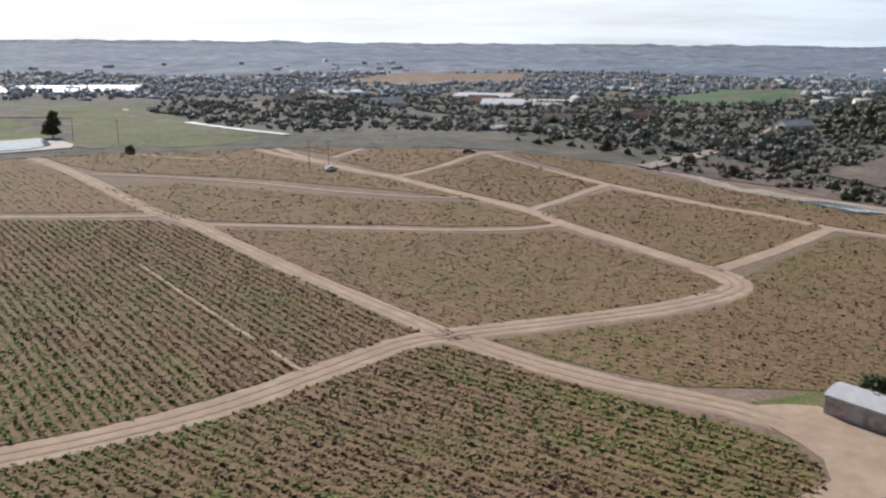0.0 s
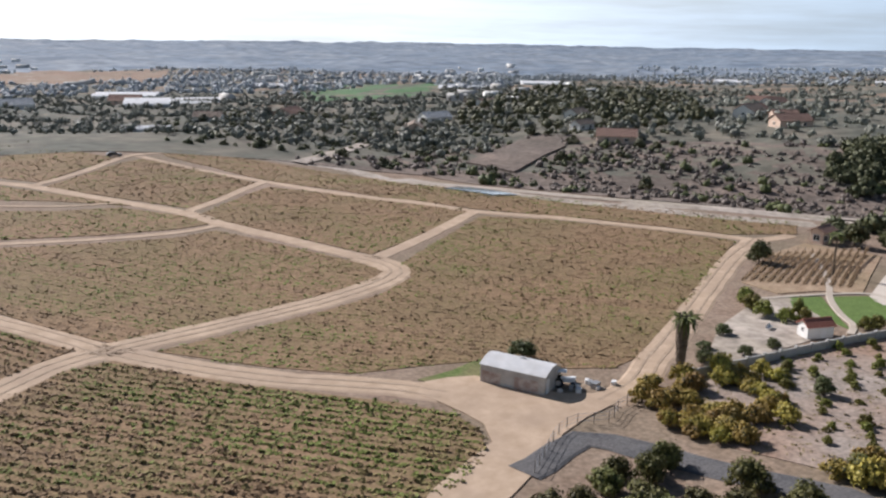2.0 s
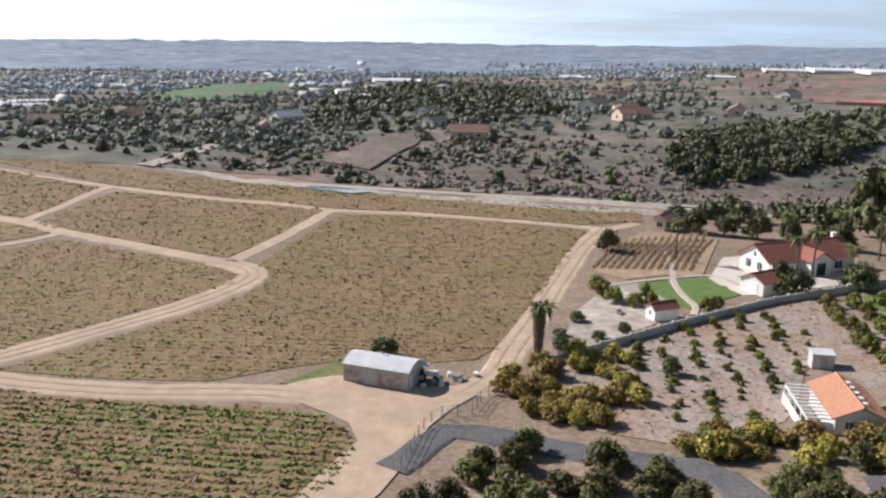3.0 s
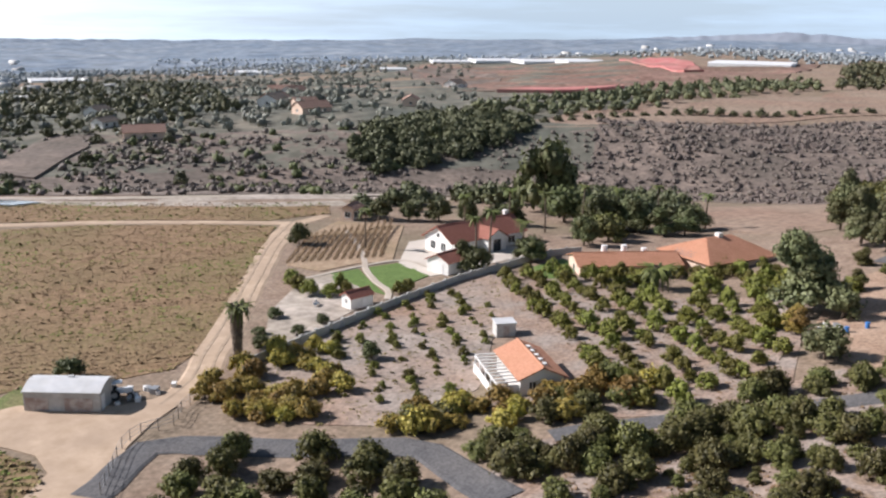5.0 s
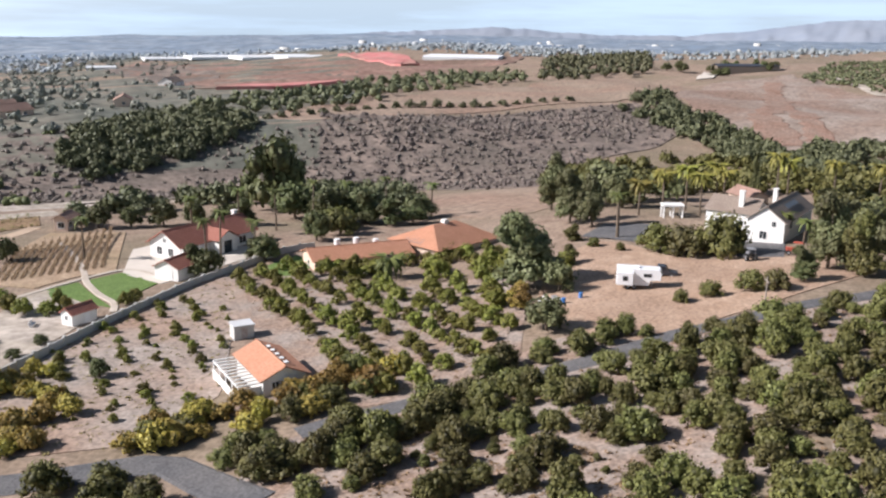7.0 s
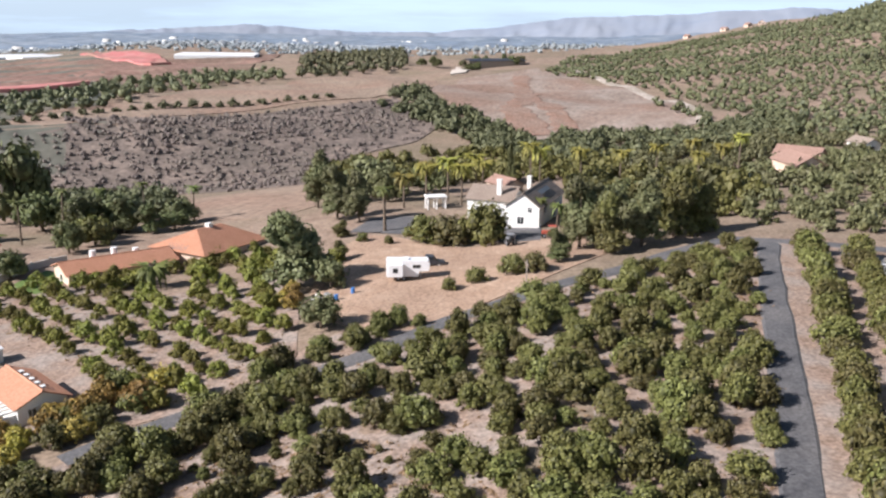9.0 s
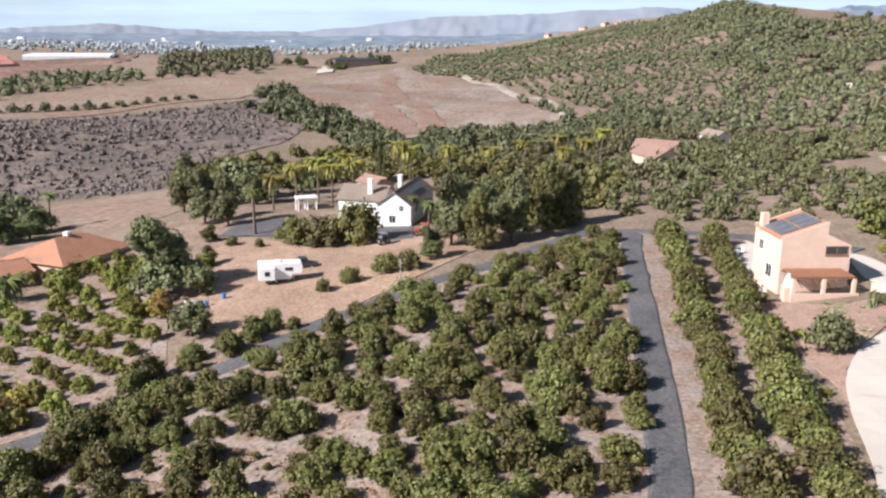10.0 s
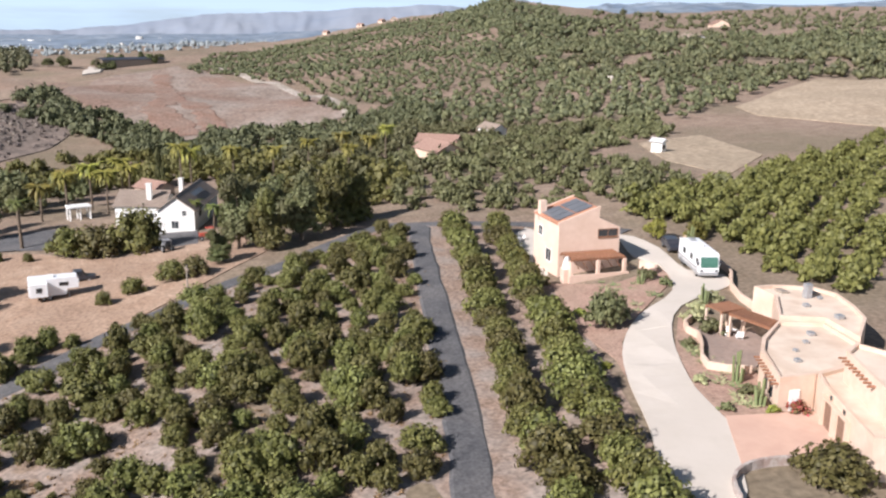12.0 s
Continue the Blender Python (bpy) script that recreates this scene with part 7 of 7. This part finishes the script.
for x, y, r, mat, label in ((60.3, -45.1, 1.15, RED_FLOWER, "red flowering bougainvillea bush"), (60.6, -43.2, 0.8, CITRUS, "small yellow-green shrub"), (86.0, -50.5, 1.3, PALE_AGAVE, "pale flowering shrub"),
                            (83.6, -48.6, 1.4, PALE_AGAVE, "pale flowering shrub"), (79.6, -48.4, 1.6, GREY_LEAF, "grey-green shrub"), (99.6, -51.0, 1.5, GREY_LEAF, "grey-green shrub"),
                            (96.5, -52.0, 1.1, GREY_LEAF, "grey-green shrub"), (64.3, -43.4, 1.1, GREY_LEAF, "grey-green shrub"), (67.7, -40.6, 0.9, PALE_AGAVE, "pale flowering shrub"), (76.6, -44.3, 0.9, GREY_LEAF, "grey-green shrub"), (89.1, -54.0, 1.4, PALE_AGAVE, "pale flowering shrub"), (61.8, -39.6, 0.8, GREY_LEAF, "grey-green shrub"), (66.5, -31.8, 0.6, CITRUS, "small green shrub"), (90.5, -38.5, 0.9, CITRUS, "small green shrub"), (74, -34.4, 0.7, CITRUS, "small green shrub")):
    s = thing("shrub", x, y, 0, label + " in the gravel bed", "shrub")
    v, f, _ = lump_template(6, 220, 0.5, 0.75, int(x * 10), 0.16)
    ob = new("leaves", mesh_from("leaves", v, f, mat))
    ob.parent, ob.scale = s, (r, r, r * 0.9)

# ---- smaller things
for x, y in ((-41.4, 279.9), (-35.5, 280.2), (-139.6, 344), (-119.6, 335.5), (119.5, 4.5)):
    p = thing("utility_pole", x, y, 20, "thin weathered wooden utility pole", "pole")
    h = 9.0 if y > 100 else 4.5
    part("post", tube(bmesh.new(), (0, 0, -0.4), (0, 0, h), 0.13, 0.09, 8), GREY_WOOD, p)
    part("crossarm", cuboid(-0.9, 0.9, -0.05, 0.05, h - 0.6, h - 0.48), GREY_WOOD, p)
fence = thing("yard_fence", 48, 82, 0, "weathered post and wire fence by the yard gate", "fence", z=0)
line = smooth_line([(40.5, 75.8), (44.2, 79.8), (47.2, 83.0), (50.5, 84.6), (54.3, 84.0), (57.0, 86.4), (61, 88.4)], 1.8)
for p, q in zip(line, line[1:]):
    zz = float(land(p.x, p.y))
    part("post", tube(bmesh.new(), (p.x - 48, p.y - 82, zz - 0.3), (p.x - 48, p.y - 82, zz + 1.5), 0.06, 0.05, 6), GREY_WOOD, fence)
    for h in (0.5, 0.95, 1.4):
        part("rail", tube(bmesh.new(), (p.x - 48, p.y - 82, zz + h), (q.x - 48, q.y - 82, zz + h), 0.025, 0.025, 5), GREY_METAL, fence)
for i in range(26):
    x, y = (56.5 + rng.normal() * 2.2, 94.6 + rng.normal() * 1.1) if i < 14 else (121.5 + rng.normal() * 2.0, 32.6 + rng.normal() * 1.6)
    s = rng.uniform(0.25, 0.6)
    mat, name, label = ((GREY_METAL, "scrap_box", "grey metal box in a heap of scrap"), (FRAME, "white_crate", "white crate in a heap of yard clutter"),
                        (GREY_WOOD, "wooden_pallet", "weathered pallet in a heap of yard clutter"), (BLUE_PLASTIC, "blue_drum", "blue plastic drum among yard clutter"))[3 if i in (15, 21) else rng.integers(3)]
    c = thing(name, x, y, rng.uniform(0, 90), label, name.split("_")[1], "yard clutter")
    if name == "blue_drum":
        part("drum", tube(bmesh.new(), (0, 0, 0), (0, 0, 0.9), 0.3, 0.3, 14), mat, c)
    elif name == "wooden_pallet":
        for k in range(5):
            part("board", cuboid(-0.6, 0.6, -0.5 + k * 0.22, -0.36 + k * 0.22, 0.1, 0.14), mat, c)
        for k in (-0.5, 0.4):
            part("runner", cuboid(k, k + 0.1, -0.52, 0.54, 0, 0.1), mat, c)
    else:
        part("case", cuboid(-s, s, -s * 0.7, s * 0.7, 0, s * 1.3, 0.04), mat, c)
        part("lid", cuboid(-s * 1.03, s * 1.03, -s * 0.73, s * 0.73, s * 1.3, s * 1.4, 0.02), mat, c)
for i, (x, y) in enumerate(((127.5, -42.5), (122.5, -41.6), (118.6, -41.2), (129.5, -44.2))):
    tb = thing("patio_table", x, y, 20 * i, "small pale patio table on the terrace", "table")
    part("tabletop", tube(bmesh.new(), (0, 0, 0.72), (0, 0, 0.77), 0.65, 0.65, 18), FRAME, tb)
    part("leg", tube(bmesh.new(), (0, 0, 0.1), (0, 0, 0.72), 0.06, 0.06, 8), GREY_METAL, tb)
    for k in range(3):
        a = 2.1 * k + i
        ch = thing("patio_chair", x + math.cos(a) * 1.1, y + math.sin(a) * 1.1, math.degrees(a) + 90, "pale patio chair at a small table", "chair", "patio chairs")
        part("seat", cuboid(-0.25, 0.25, -0.25, 0.25, 0.42, 0.47, 0.01), FRAME, ch)
        part("backrest", cuboid(-0.25, 0.25, -0.28, -0.23, 0.47, 0.95, 0.01), FRAME, ch)
        for sx in (-0.22, 0.18):
            for sy in (-0.24, 0.2):
                part("leg", cuboid(sx, sx + 0.04, sy, sy + 0.04, 0, 0.42), GREY_METAL, ch)
for x, y, turn in ((78.3, -49.4, 20), (79.0, -50.6, 120), (77.2, -50.2, 250)):
    ch = thing("patio_chair", x, y, turn, "white chair under the red-brown patio cover", "chair", "courtyard chairs")
    part("seat", cuboid(-0.35, 0.35, -0.35, 0.35, 0.3, 0.45, 0.03), FRAME, ch)
    part("backrest", cuboid(-0.35, 0.35, -0.42, -0.32, 0.4, 1.0, 0.03), FRAME, ch)
    for sx in (-0.3, 0.25):
        for sy in (-0.32, 0.27):
            part("leg", cuboid(sx, sx + 0.05, sy, sy + 0.05, 0, 0.3), FRAME, ch)
bench = thing("garden_bench", 94.5, 104.0, 30, "white garden bench in the dry garden", "bench")
part("seat", cuboid(-0.9, 0.9, -0.25, 0.25, 0.4, 0.48, 0.02), FRAME, bench)
part("backrest", cuboid(-0.9, 0.9, 0.22, 0.3, 0.48, 0.95, 0.02), FRAME, bench)
for x in (-0.8, 0.7):
    part("leg", cuboid(x, x + 0.1, -0.2, 0.2, -0.05, 0.4), FRAME, bench)
strip("garden_path", [(138, 142), (128, 128), (121, 119.5), (115.5, 113.5), (110.5, 106), (108, 101), (104, 97.5)], 1.2, PATH, "pale winding garden path", "path", 0.13, 1.5, 0.03)
strip("garden_path", [(104, 117.8), (115.5, 116.4), (125, 113.6), (124.5, 106)], 1.1, PATH, "pale winding garden path", "path", 0.13, 1.5, 0.03)
# vine rows in the small plot
for k in range(13):
    t = k / 12
    a, b2 = Vector((109.5 + 15 * t, 126.5 - 10 * t + 2, 0)), Vector((129.5 + 22 * t, 143.5 - 3 * t, 0))
    vr = thing("vine_row", a.x, a.y, math.degrees(math.atan2(b2.y - a.y, b2.x - a.x)), "bare vine row on a low wire trellis", "vines", "vine rows", z=float(land(a.x, a.y)))
    n = (b2 - a).length
    for i in range(int(n / 3) + 1):
        part("stake", cuboid(i * 3 - 0.04, i * 3 + 0.04, -0.04, 0.04, -0.4, 1.1), GREY_WOOD, vr)
    spots = np.concatenate([TUFTS[i % 8][0] * (0.8, 0.5, 0.7) + (i * 0.7, 0, 0.05) for i in range(int(n / 0.7))])
    faces = np.concatenate([TUFTS[i % 8][1] + 44 * i for i in range(int(n / 0.7))])
    ob = tagged(new("cane", mesh_from("cane", spots, faces, CROP_BROWN)), kind="stuff")
    ob.parent = vr
# pond with its pale rim
pond = [(-186, 310), (-168, 345), (-157, 352), (-150, 350), (-134, 330), (-131, 321), (-146, 311), (-158, 302)]
patch("pond_rim", pond, CONCRETE, "pale lined rim of a farm pond", "pond", 0.5, 8)
patch("pond", [(-180, 312), (-166, 338), (-154, 343), (-148, 341), (-141, 327), (-144, 317), (-156, 309)], WATER, "pale reflecting water of a farm pond", "pond", 0.75, 8)
strip("earth_bank", [(-136, 331), (-129, 325), (-119, 320)], 5, SCRUB_SOIL, "dark overgrown bank beside the pond", "bank", 0.4, 2.0, 0.3)
strip("dirt_track", [(-119, 322), (-110.6, 315), (-100, 307), (-85.5, 302), (-72, 298)], 1.8, TRACK, "pale packed dirt track between the crop fields", "track")
strip("dirt_track", [(-126, 432), (-141, 474), (-173, 556), (-196, 582), (-178, 508), (-169, 454)], 3.2, TRACK, "pale packed dirt track between the crop fields", "track")
strip("hedge_bank", [(-222, 430), (-208, 430), (-190, 426), (-178, 440)], 7, SCRUB_SOIL, "dark overgrown bank across the far grass", "bank", 0.5, 3.0, 0.3)
strip("film_strip", [(-119, 428.7), (-105, 409.7), (-82.5, 376), (-61.3, 360)], 4.5, SHEETING, "white film laid along the field edge", "sheeting", 0.6, 4.0, 0.2)
# boulders on the slope
for x, y, s in ((439, -197, 3.0), (441, -202, 2.4), (390, -189, 2.6), (397, -183, 1.8), (398, -131, 2.2), (303, -93, 1.6), (280, -143, 1.6)):
    b2 = thing("boulder", x, y, rng.uniform(0, 360), "large pale boulder on the hillside", "boulder")
    bm = bmesh.new()
    bmesh.ops.create_icosphere(bm, subdivisions=3, radius=s)
    for v in bm.verts:
        v.co *= 1 + 0.35 * noise.noise(v.co * 0.6 + Vector((x, y, 0)))
        v.co.z *= 0.7
    part("rock", bm, STONE, b2)

# far farms, glasshouses and houses
FAR_TILE = material("faded_far_tiles", (0.27, 0.17, 0.135), (0.36, 0.24, 0.195), 0.5, 0.9)
FARMS = ((212, 366, 10, 20, WHITE_WALL, BROWN_TILE), (208, 330, 16, -30, ADOBE, FAR_TILE), (320, 381, 14, 10, WHITE_WALL, FAR_TILE), (319, 357, 12, -20, ADOBE, FAR_TILE), (234, 410, 12, 30, WHITE_WALL, BROWN_TILE),
         (353, 314, 14, 40, ADOBE, FAR_TILE), (293, 323, 16, -10, ADOBE, FAR_TILE), (315, 377, 18, 30, WHITE_WALL, BROWN_TILE), (242, -59, 13, 15, ADOBE, FAR_TILE), (266, -65, 12, 60, ADOBE, FAR_TILE), (303, -93, 9, 20, WHITE_WALL, BROWN_TILE),
         (217, -112, 3.2, 30, WHITE_WALL, METAL_ROOF), (215, 14, 8, 40, ADOBE, FAR_TILE), (150, 152, 5, 20, ADOBE, FAR_TILE), (180, 470, 16, 10, WHITE_WALL, METAL_ROOF),
         (110, 520, 18, 50, ADOBE, FAR_TILE), (60, 480, 14, -20, WHITE_WALL, BROWN_TILE), (250, 560, 18, 35, WHITE_WALL, FAR_TILE), (420, 480, 18, 15, WHITE_WALL, FAR_TILE), (460, 540, 20, -35, ADOBE, FAR_TILE), (520, 420, 18, 15, WHITE_WALL, BROWN_TILE),
         (150, 420, 14, 70, ADOBE, BROWN_TILE), (-40, 640, 22, 20, WHITE_WALL, METAL_ROOF), (-120, 720, 24, 60, WHITE_WALL, BROWN_TILE), (30, 700, 22, -15, ADOBE, FAR_TILE), (600, -330, 20, 10, WHITE_WALL, BROWN_TILE), (720, -420, 24, -20, ADOBE, FAR_TILE))
for x, y, n, turn, wall, tile in FARMS:
    gable_house("farmhouse", x, y, turn, n, n * 0.6, 3.0, 3.0 + n * 0.16, wall, tile, "far farmhouse with a low pitched roof among trees", "house", 0.5, "far farmhouses",
                windows=(("y-", -n * 0.25, 1.5, 1.6, 1.2), ("y-", n * 0.25, 1.5, 1.6, 1.2), ("x-", 0, 1.5, 1.4, 1.2)))


barn = thing("hill_barn", 722, 58, 118, "long dark open-sided barn on the bare hilltop", "barn")
part("roof", prism(bmesh.new(), [(-7, 4.0), (0, 5.4), (7, 4.0), (7, 4.3), (0, 5.8), (-7, 4.3)], -24, 24), DARK_PAINT, barn, "dark sheet roof")
part("back_wall", cuboid(-23.5, 23.5, 5.8, 6.2, -2, 4.1), GREY_WOOD, barn)
for i in range(7):
    part("post", cuboid(-23.2 + i * 7.7, -22.8 + i * 7.7, -6.4, -6.0, -2, 4.1), GREY_WOOD, barn)
for x, y, n, turn in ((1090, -196, 9, 20), (1098, -212, 12, -10), (1085, -170, 8, 40), (1068, -128, 8, 30)):
    gable_house("hill_house", x, y, turn, n, n * 0.6, 3.0, 3.0 + n * 0.18, ADOBE, FAR_TILE, "pale house with a tile roof on the far ridge", "house", 0.5, "ridge houses",
                windows=(("x-", -1.5, 2.0, 2, 1.6), ("x-", 1.5, 2.0, 2, 1.6), ("y+", 0, 2.0, 2, 1.6)))


def tunnel(x, y, turn, length, width, height, mat, label):
    """A long film-covered crop tunnel house in bays."""
    top = thing("greenhouse", x, y, turn, label, "greenhouse", "far greenhouses")
    bays = max(2, int(width / 14))
    for k in range(bays):
        a = -width / 2 + k * width / bays
        w = width / bays
        prof = [(a, -1.5)] + [(a + w * i / 8, height * 0.6 + height * 0.4 * math.sin(math.pi * i / 8)) for i in range(9)] + [(a + w, -1.5)]
        part("bay", prism(bmesh.new(), prof, -length / 2, length / 2), mat, top)


GLASSHOUSES = ((1080, 790, -40, 84, 60), (1040, 680, -36, 90, 54), (1130, 690, -34, 70, 50), (1010, 610, -32, 60, 40), (934, 364, -77, 80, 56), (824, 762, -47, 32, 22), (1044, 845, -43, 69, 48), (842, 1040, -47, 57, 40), (357, 837, -23, 62, 43), (529, 1011, -20, 55, 39), (36, 816, -11, 51, 36), (60, 671, -5, 65, 42), (174, 913, -3, 29, 20), (24, 412, -11, 22, 10), (174, 921, -11, 32, 22), (-98, 872, 14, 40, 28), (-362, 891, 14, 131, 74))
for x, y, turn, length, width in GLASSHOUSES:
    tunnel(x, y, turn, length, width, 2.6 if math.hypot(x, y) < 600 else 3.2, SHEETING, "far white film-covered greenhouse")
patch("red_crop_cover", [(965, 535), (1034, 552), (910, 418), (812, 362), (800, 376)], RED_COVER, "bright red crop covers on a far slope", "field", 2.0, 30)
patch("red_crop_cover", [(473, 348), (529, 346), (564, 309), (525, 286), (490, 321)], RED_COVER, "bright red crop covers on a far slope", "field", 2.0, 30)


def settlement(outline, count):
    """Small pale far houses with gabled roofs in one mesh."""
    vs, fs, n = [], [], 0
    base = np.array([(-1, -1, -0.5), (1, -1, -0.5), (1, 1, -0.5), (-1, 1, -0.5), (-1, -1, 1), (1, -1, 1), (1, 1, 1), (-1, 1, 1), (-1, 0, 1.6), (1, 0, 1.6)], float)
    tri = np.array([(0, 1, 5), (0, 5, 4), (1, 2, 6), (1, 6, 5), (2, 3, 7), (2, 7, 6), (3, 0, 4), (3, 4, 7), (4, 5, 9), (4, 9, 8), (6, 7, 8), (6, 8, 9), (5, 6, 9), (7, 4, 8)])
    for x, y, r in scatter(outline, count, 3, 6.5, 0.1, 120):
        a = rng.uniform(0, 3.14)
        k = base * (r * rng.uniform(1, 1.8), r * 0.6, 3.2)
        vs.append(np.stack([k[:, 0] * math.cos(a) - k[:, 1] * math.sin(a) + x, k[:, 0] * math.sin(a) + k[:, 1] * math.cos(a) + y, k[:, 2] + float(land(x, y))], 1))
        fs.append(tri + n)
        n += len(base)
    return np.concatenate(vs), np.concatenate(fs)


for outline, count in (([(-420, 760), (-900, 1700), (-100, 2000), (60, 1000), (-120, 760)], 60), ([(60, 620), (100, 1300), (900, 1900), (520, 800), (300, 560)], 44), ([(1150, 330), (1500, 1000), (2600, 900), (2700, 0), (1300, 60)], 40)):
    for part_count, wall in ((count // 3, WHITE_WALL), (count - count // 3, BLOCK_WALL)):
        tagged(new("far_houses", mesh_from("far_houses", *settlement(outline, part_count), wall)), "scattered small far houses across the plain", "houses", "", "stuff")


# ---- further trees and shrubs about the houses
tree("tree", "grey", 200.0, 55.8, 3.6, 13.8, "tall grey-green tree beside the driveway", "tree")
tree("tree", "grey", 180.8, 46.3, 3.8, 11.9, "tall grey-green tree beside the driveway", "tree")
tree("tree", "grey", 175.5, 40.5, 2.9, 10.8, "tall grey-green tree beside the driveway", "tree")
tree("tree", "grey", 146.1, -2.9, 3.6, 12.3, "tall leafy tree beside the white house", "tree")
tree("tree", "avocado", 141.9, -7.1, 2.9, 10.0, "tall leafy tree beside the white house", "tree")
tree("tree", "grey", 146.2, -12.7, 3.8, 11.7, "tall leafy tree beside the white house", "tree")
tree("tree", "avocado", 153.9, -18.6, 3.8, 13.0, "tall leafy tree beside the white house", "tree")
tree("tree", "dark", 136.3, 0.5, 2.1, 5.4, "tall leafy tree beside the white house", "tree")
tree("tree", "avocado", 157.0, -23.1, 3.1, 8.8, "tall leafy tree beside the white house", "tree")
tree("shrub", "avocado", 162.2, 40.9, 1.6, 3.5, "low green shrub beside the driveway", "shrub")
tree("shrub", "avocado", 157.2, 35.7, 1.2, 2.3, "low green shrub beside the driveway", "shrub")
tree("shrub", "avocado", 154.3, 30.3, 1.0, 2.0, "low green shrub beside the driveway", "shrub")
tree("shrub", "avocado", 144.6, 37.0, 1.6, 3.4, "low green shrub beside the driveway", "shrub")
tree("tree", "dark", 158.2, 93.4, 3.4, 6.7, "rounded green tree in the villa garden", "tree")
tree("tree", "dark", 180.3, 93.1, 3.1, 7.9, "rounded green tree in the villa garden", "tree")
tree("tree", "dark", 179.8, 87.4, 2.8, 6.7, "rounded green tree in the villa garden", "tree")
tree("tree", "dark", 184.0, 83.4, 3.3, 5.4, "rounded green tree in the villa garden", "tree")
tree("tree", "dark", 127.6, 99.8, 2.5, 5.8, "rounded green tree in the villa garden", "tree")
tree("tree", "dark", 140.2, 93.9, 3.0, 5.9, "rounded green tree in the villa garden", "tree")
tree("tree", "dark", 181.1, 106.3, 3.0, 7.6, "rounded green tree in the villa garden", "tree")
tree("tree", "dark", 169.4, 118.8, 2.9, 6.9, "rounded green tree in the villa garden", "tree")
tree("shrub", "citrus", 133.3, 71.8, 2.0, 4.3, "bright green shrub before the ranch house", "shrub")
tree("shrub", "citrus", 143.7, 50.9, 1.7, 5.2, "bright green shrub before the ranch house", "shrub")
for tone, outline in FAR_FIELDS[1:]:
    patch("far_field", outline, {"brown": FALLOW, "dry": SCRUB_SOIL}[tone], "far %s field on the valley floor" % tone, "field", 0.9, 12)
for cx, cy in ((690, 80), (712, 104), (735, 50), (760, 78)):
    for k in range(4):
        tree("tree", "dark", cx + rng.uniform(-14, 14), cy + rng.uniform(-14, 14), rng.uniform(3, 5), rng.uniform(5, 8), "dark tree beside the barns on the bare hill", "tree")
stuff("scrub", scatter([(22.0, 354.0), (61.0, 349.0), (99.0, 310.0), (131.0, 264.0), (180.0, 246.0), (246.0, 342.0), (207.0, 424.0), (164.0, 517.0), (107.0, 573.0), (36.0, 485.0)], 420, 0.7, 1.9, 0.35, 25), BUSHES, WOOD_LEAF, "dark shrubs along the foot of the fields", "scrub")
stuff("valley_trees", scatter([(22.0, 354.0), (61.0, 349.0), (99.0, 310.0), (131.0, 264.0), (180.0, 246.0), (246.0, 342.0), (207.0, 424.0), (164.0, 517.0), (107.0, 573.0), (36.0, 485.0)], 110, 1.6, 3.2, 0.35, 40), MID_TREES, WOOD_LEAF, "dark trees along the valley road", "woods")
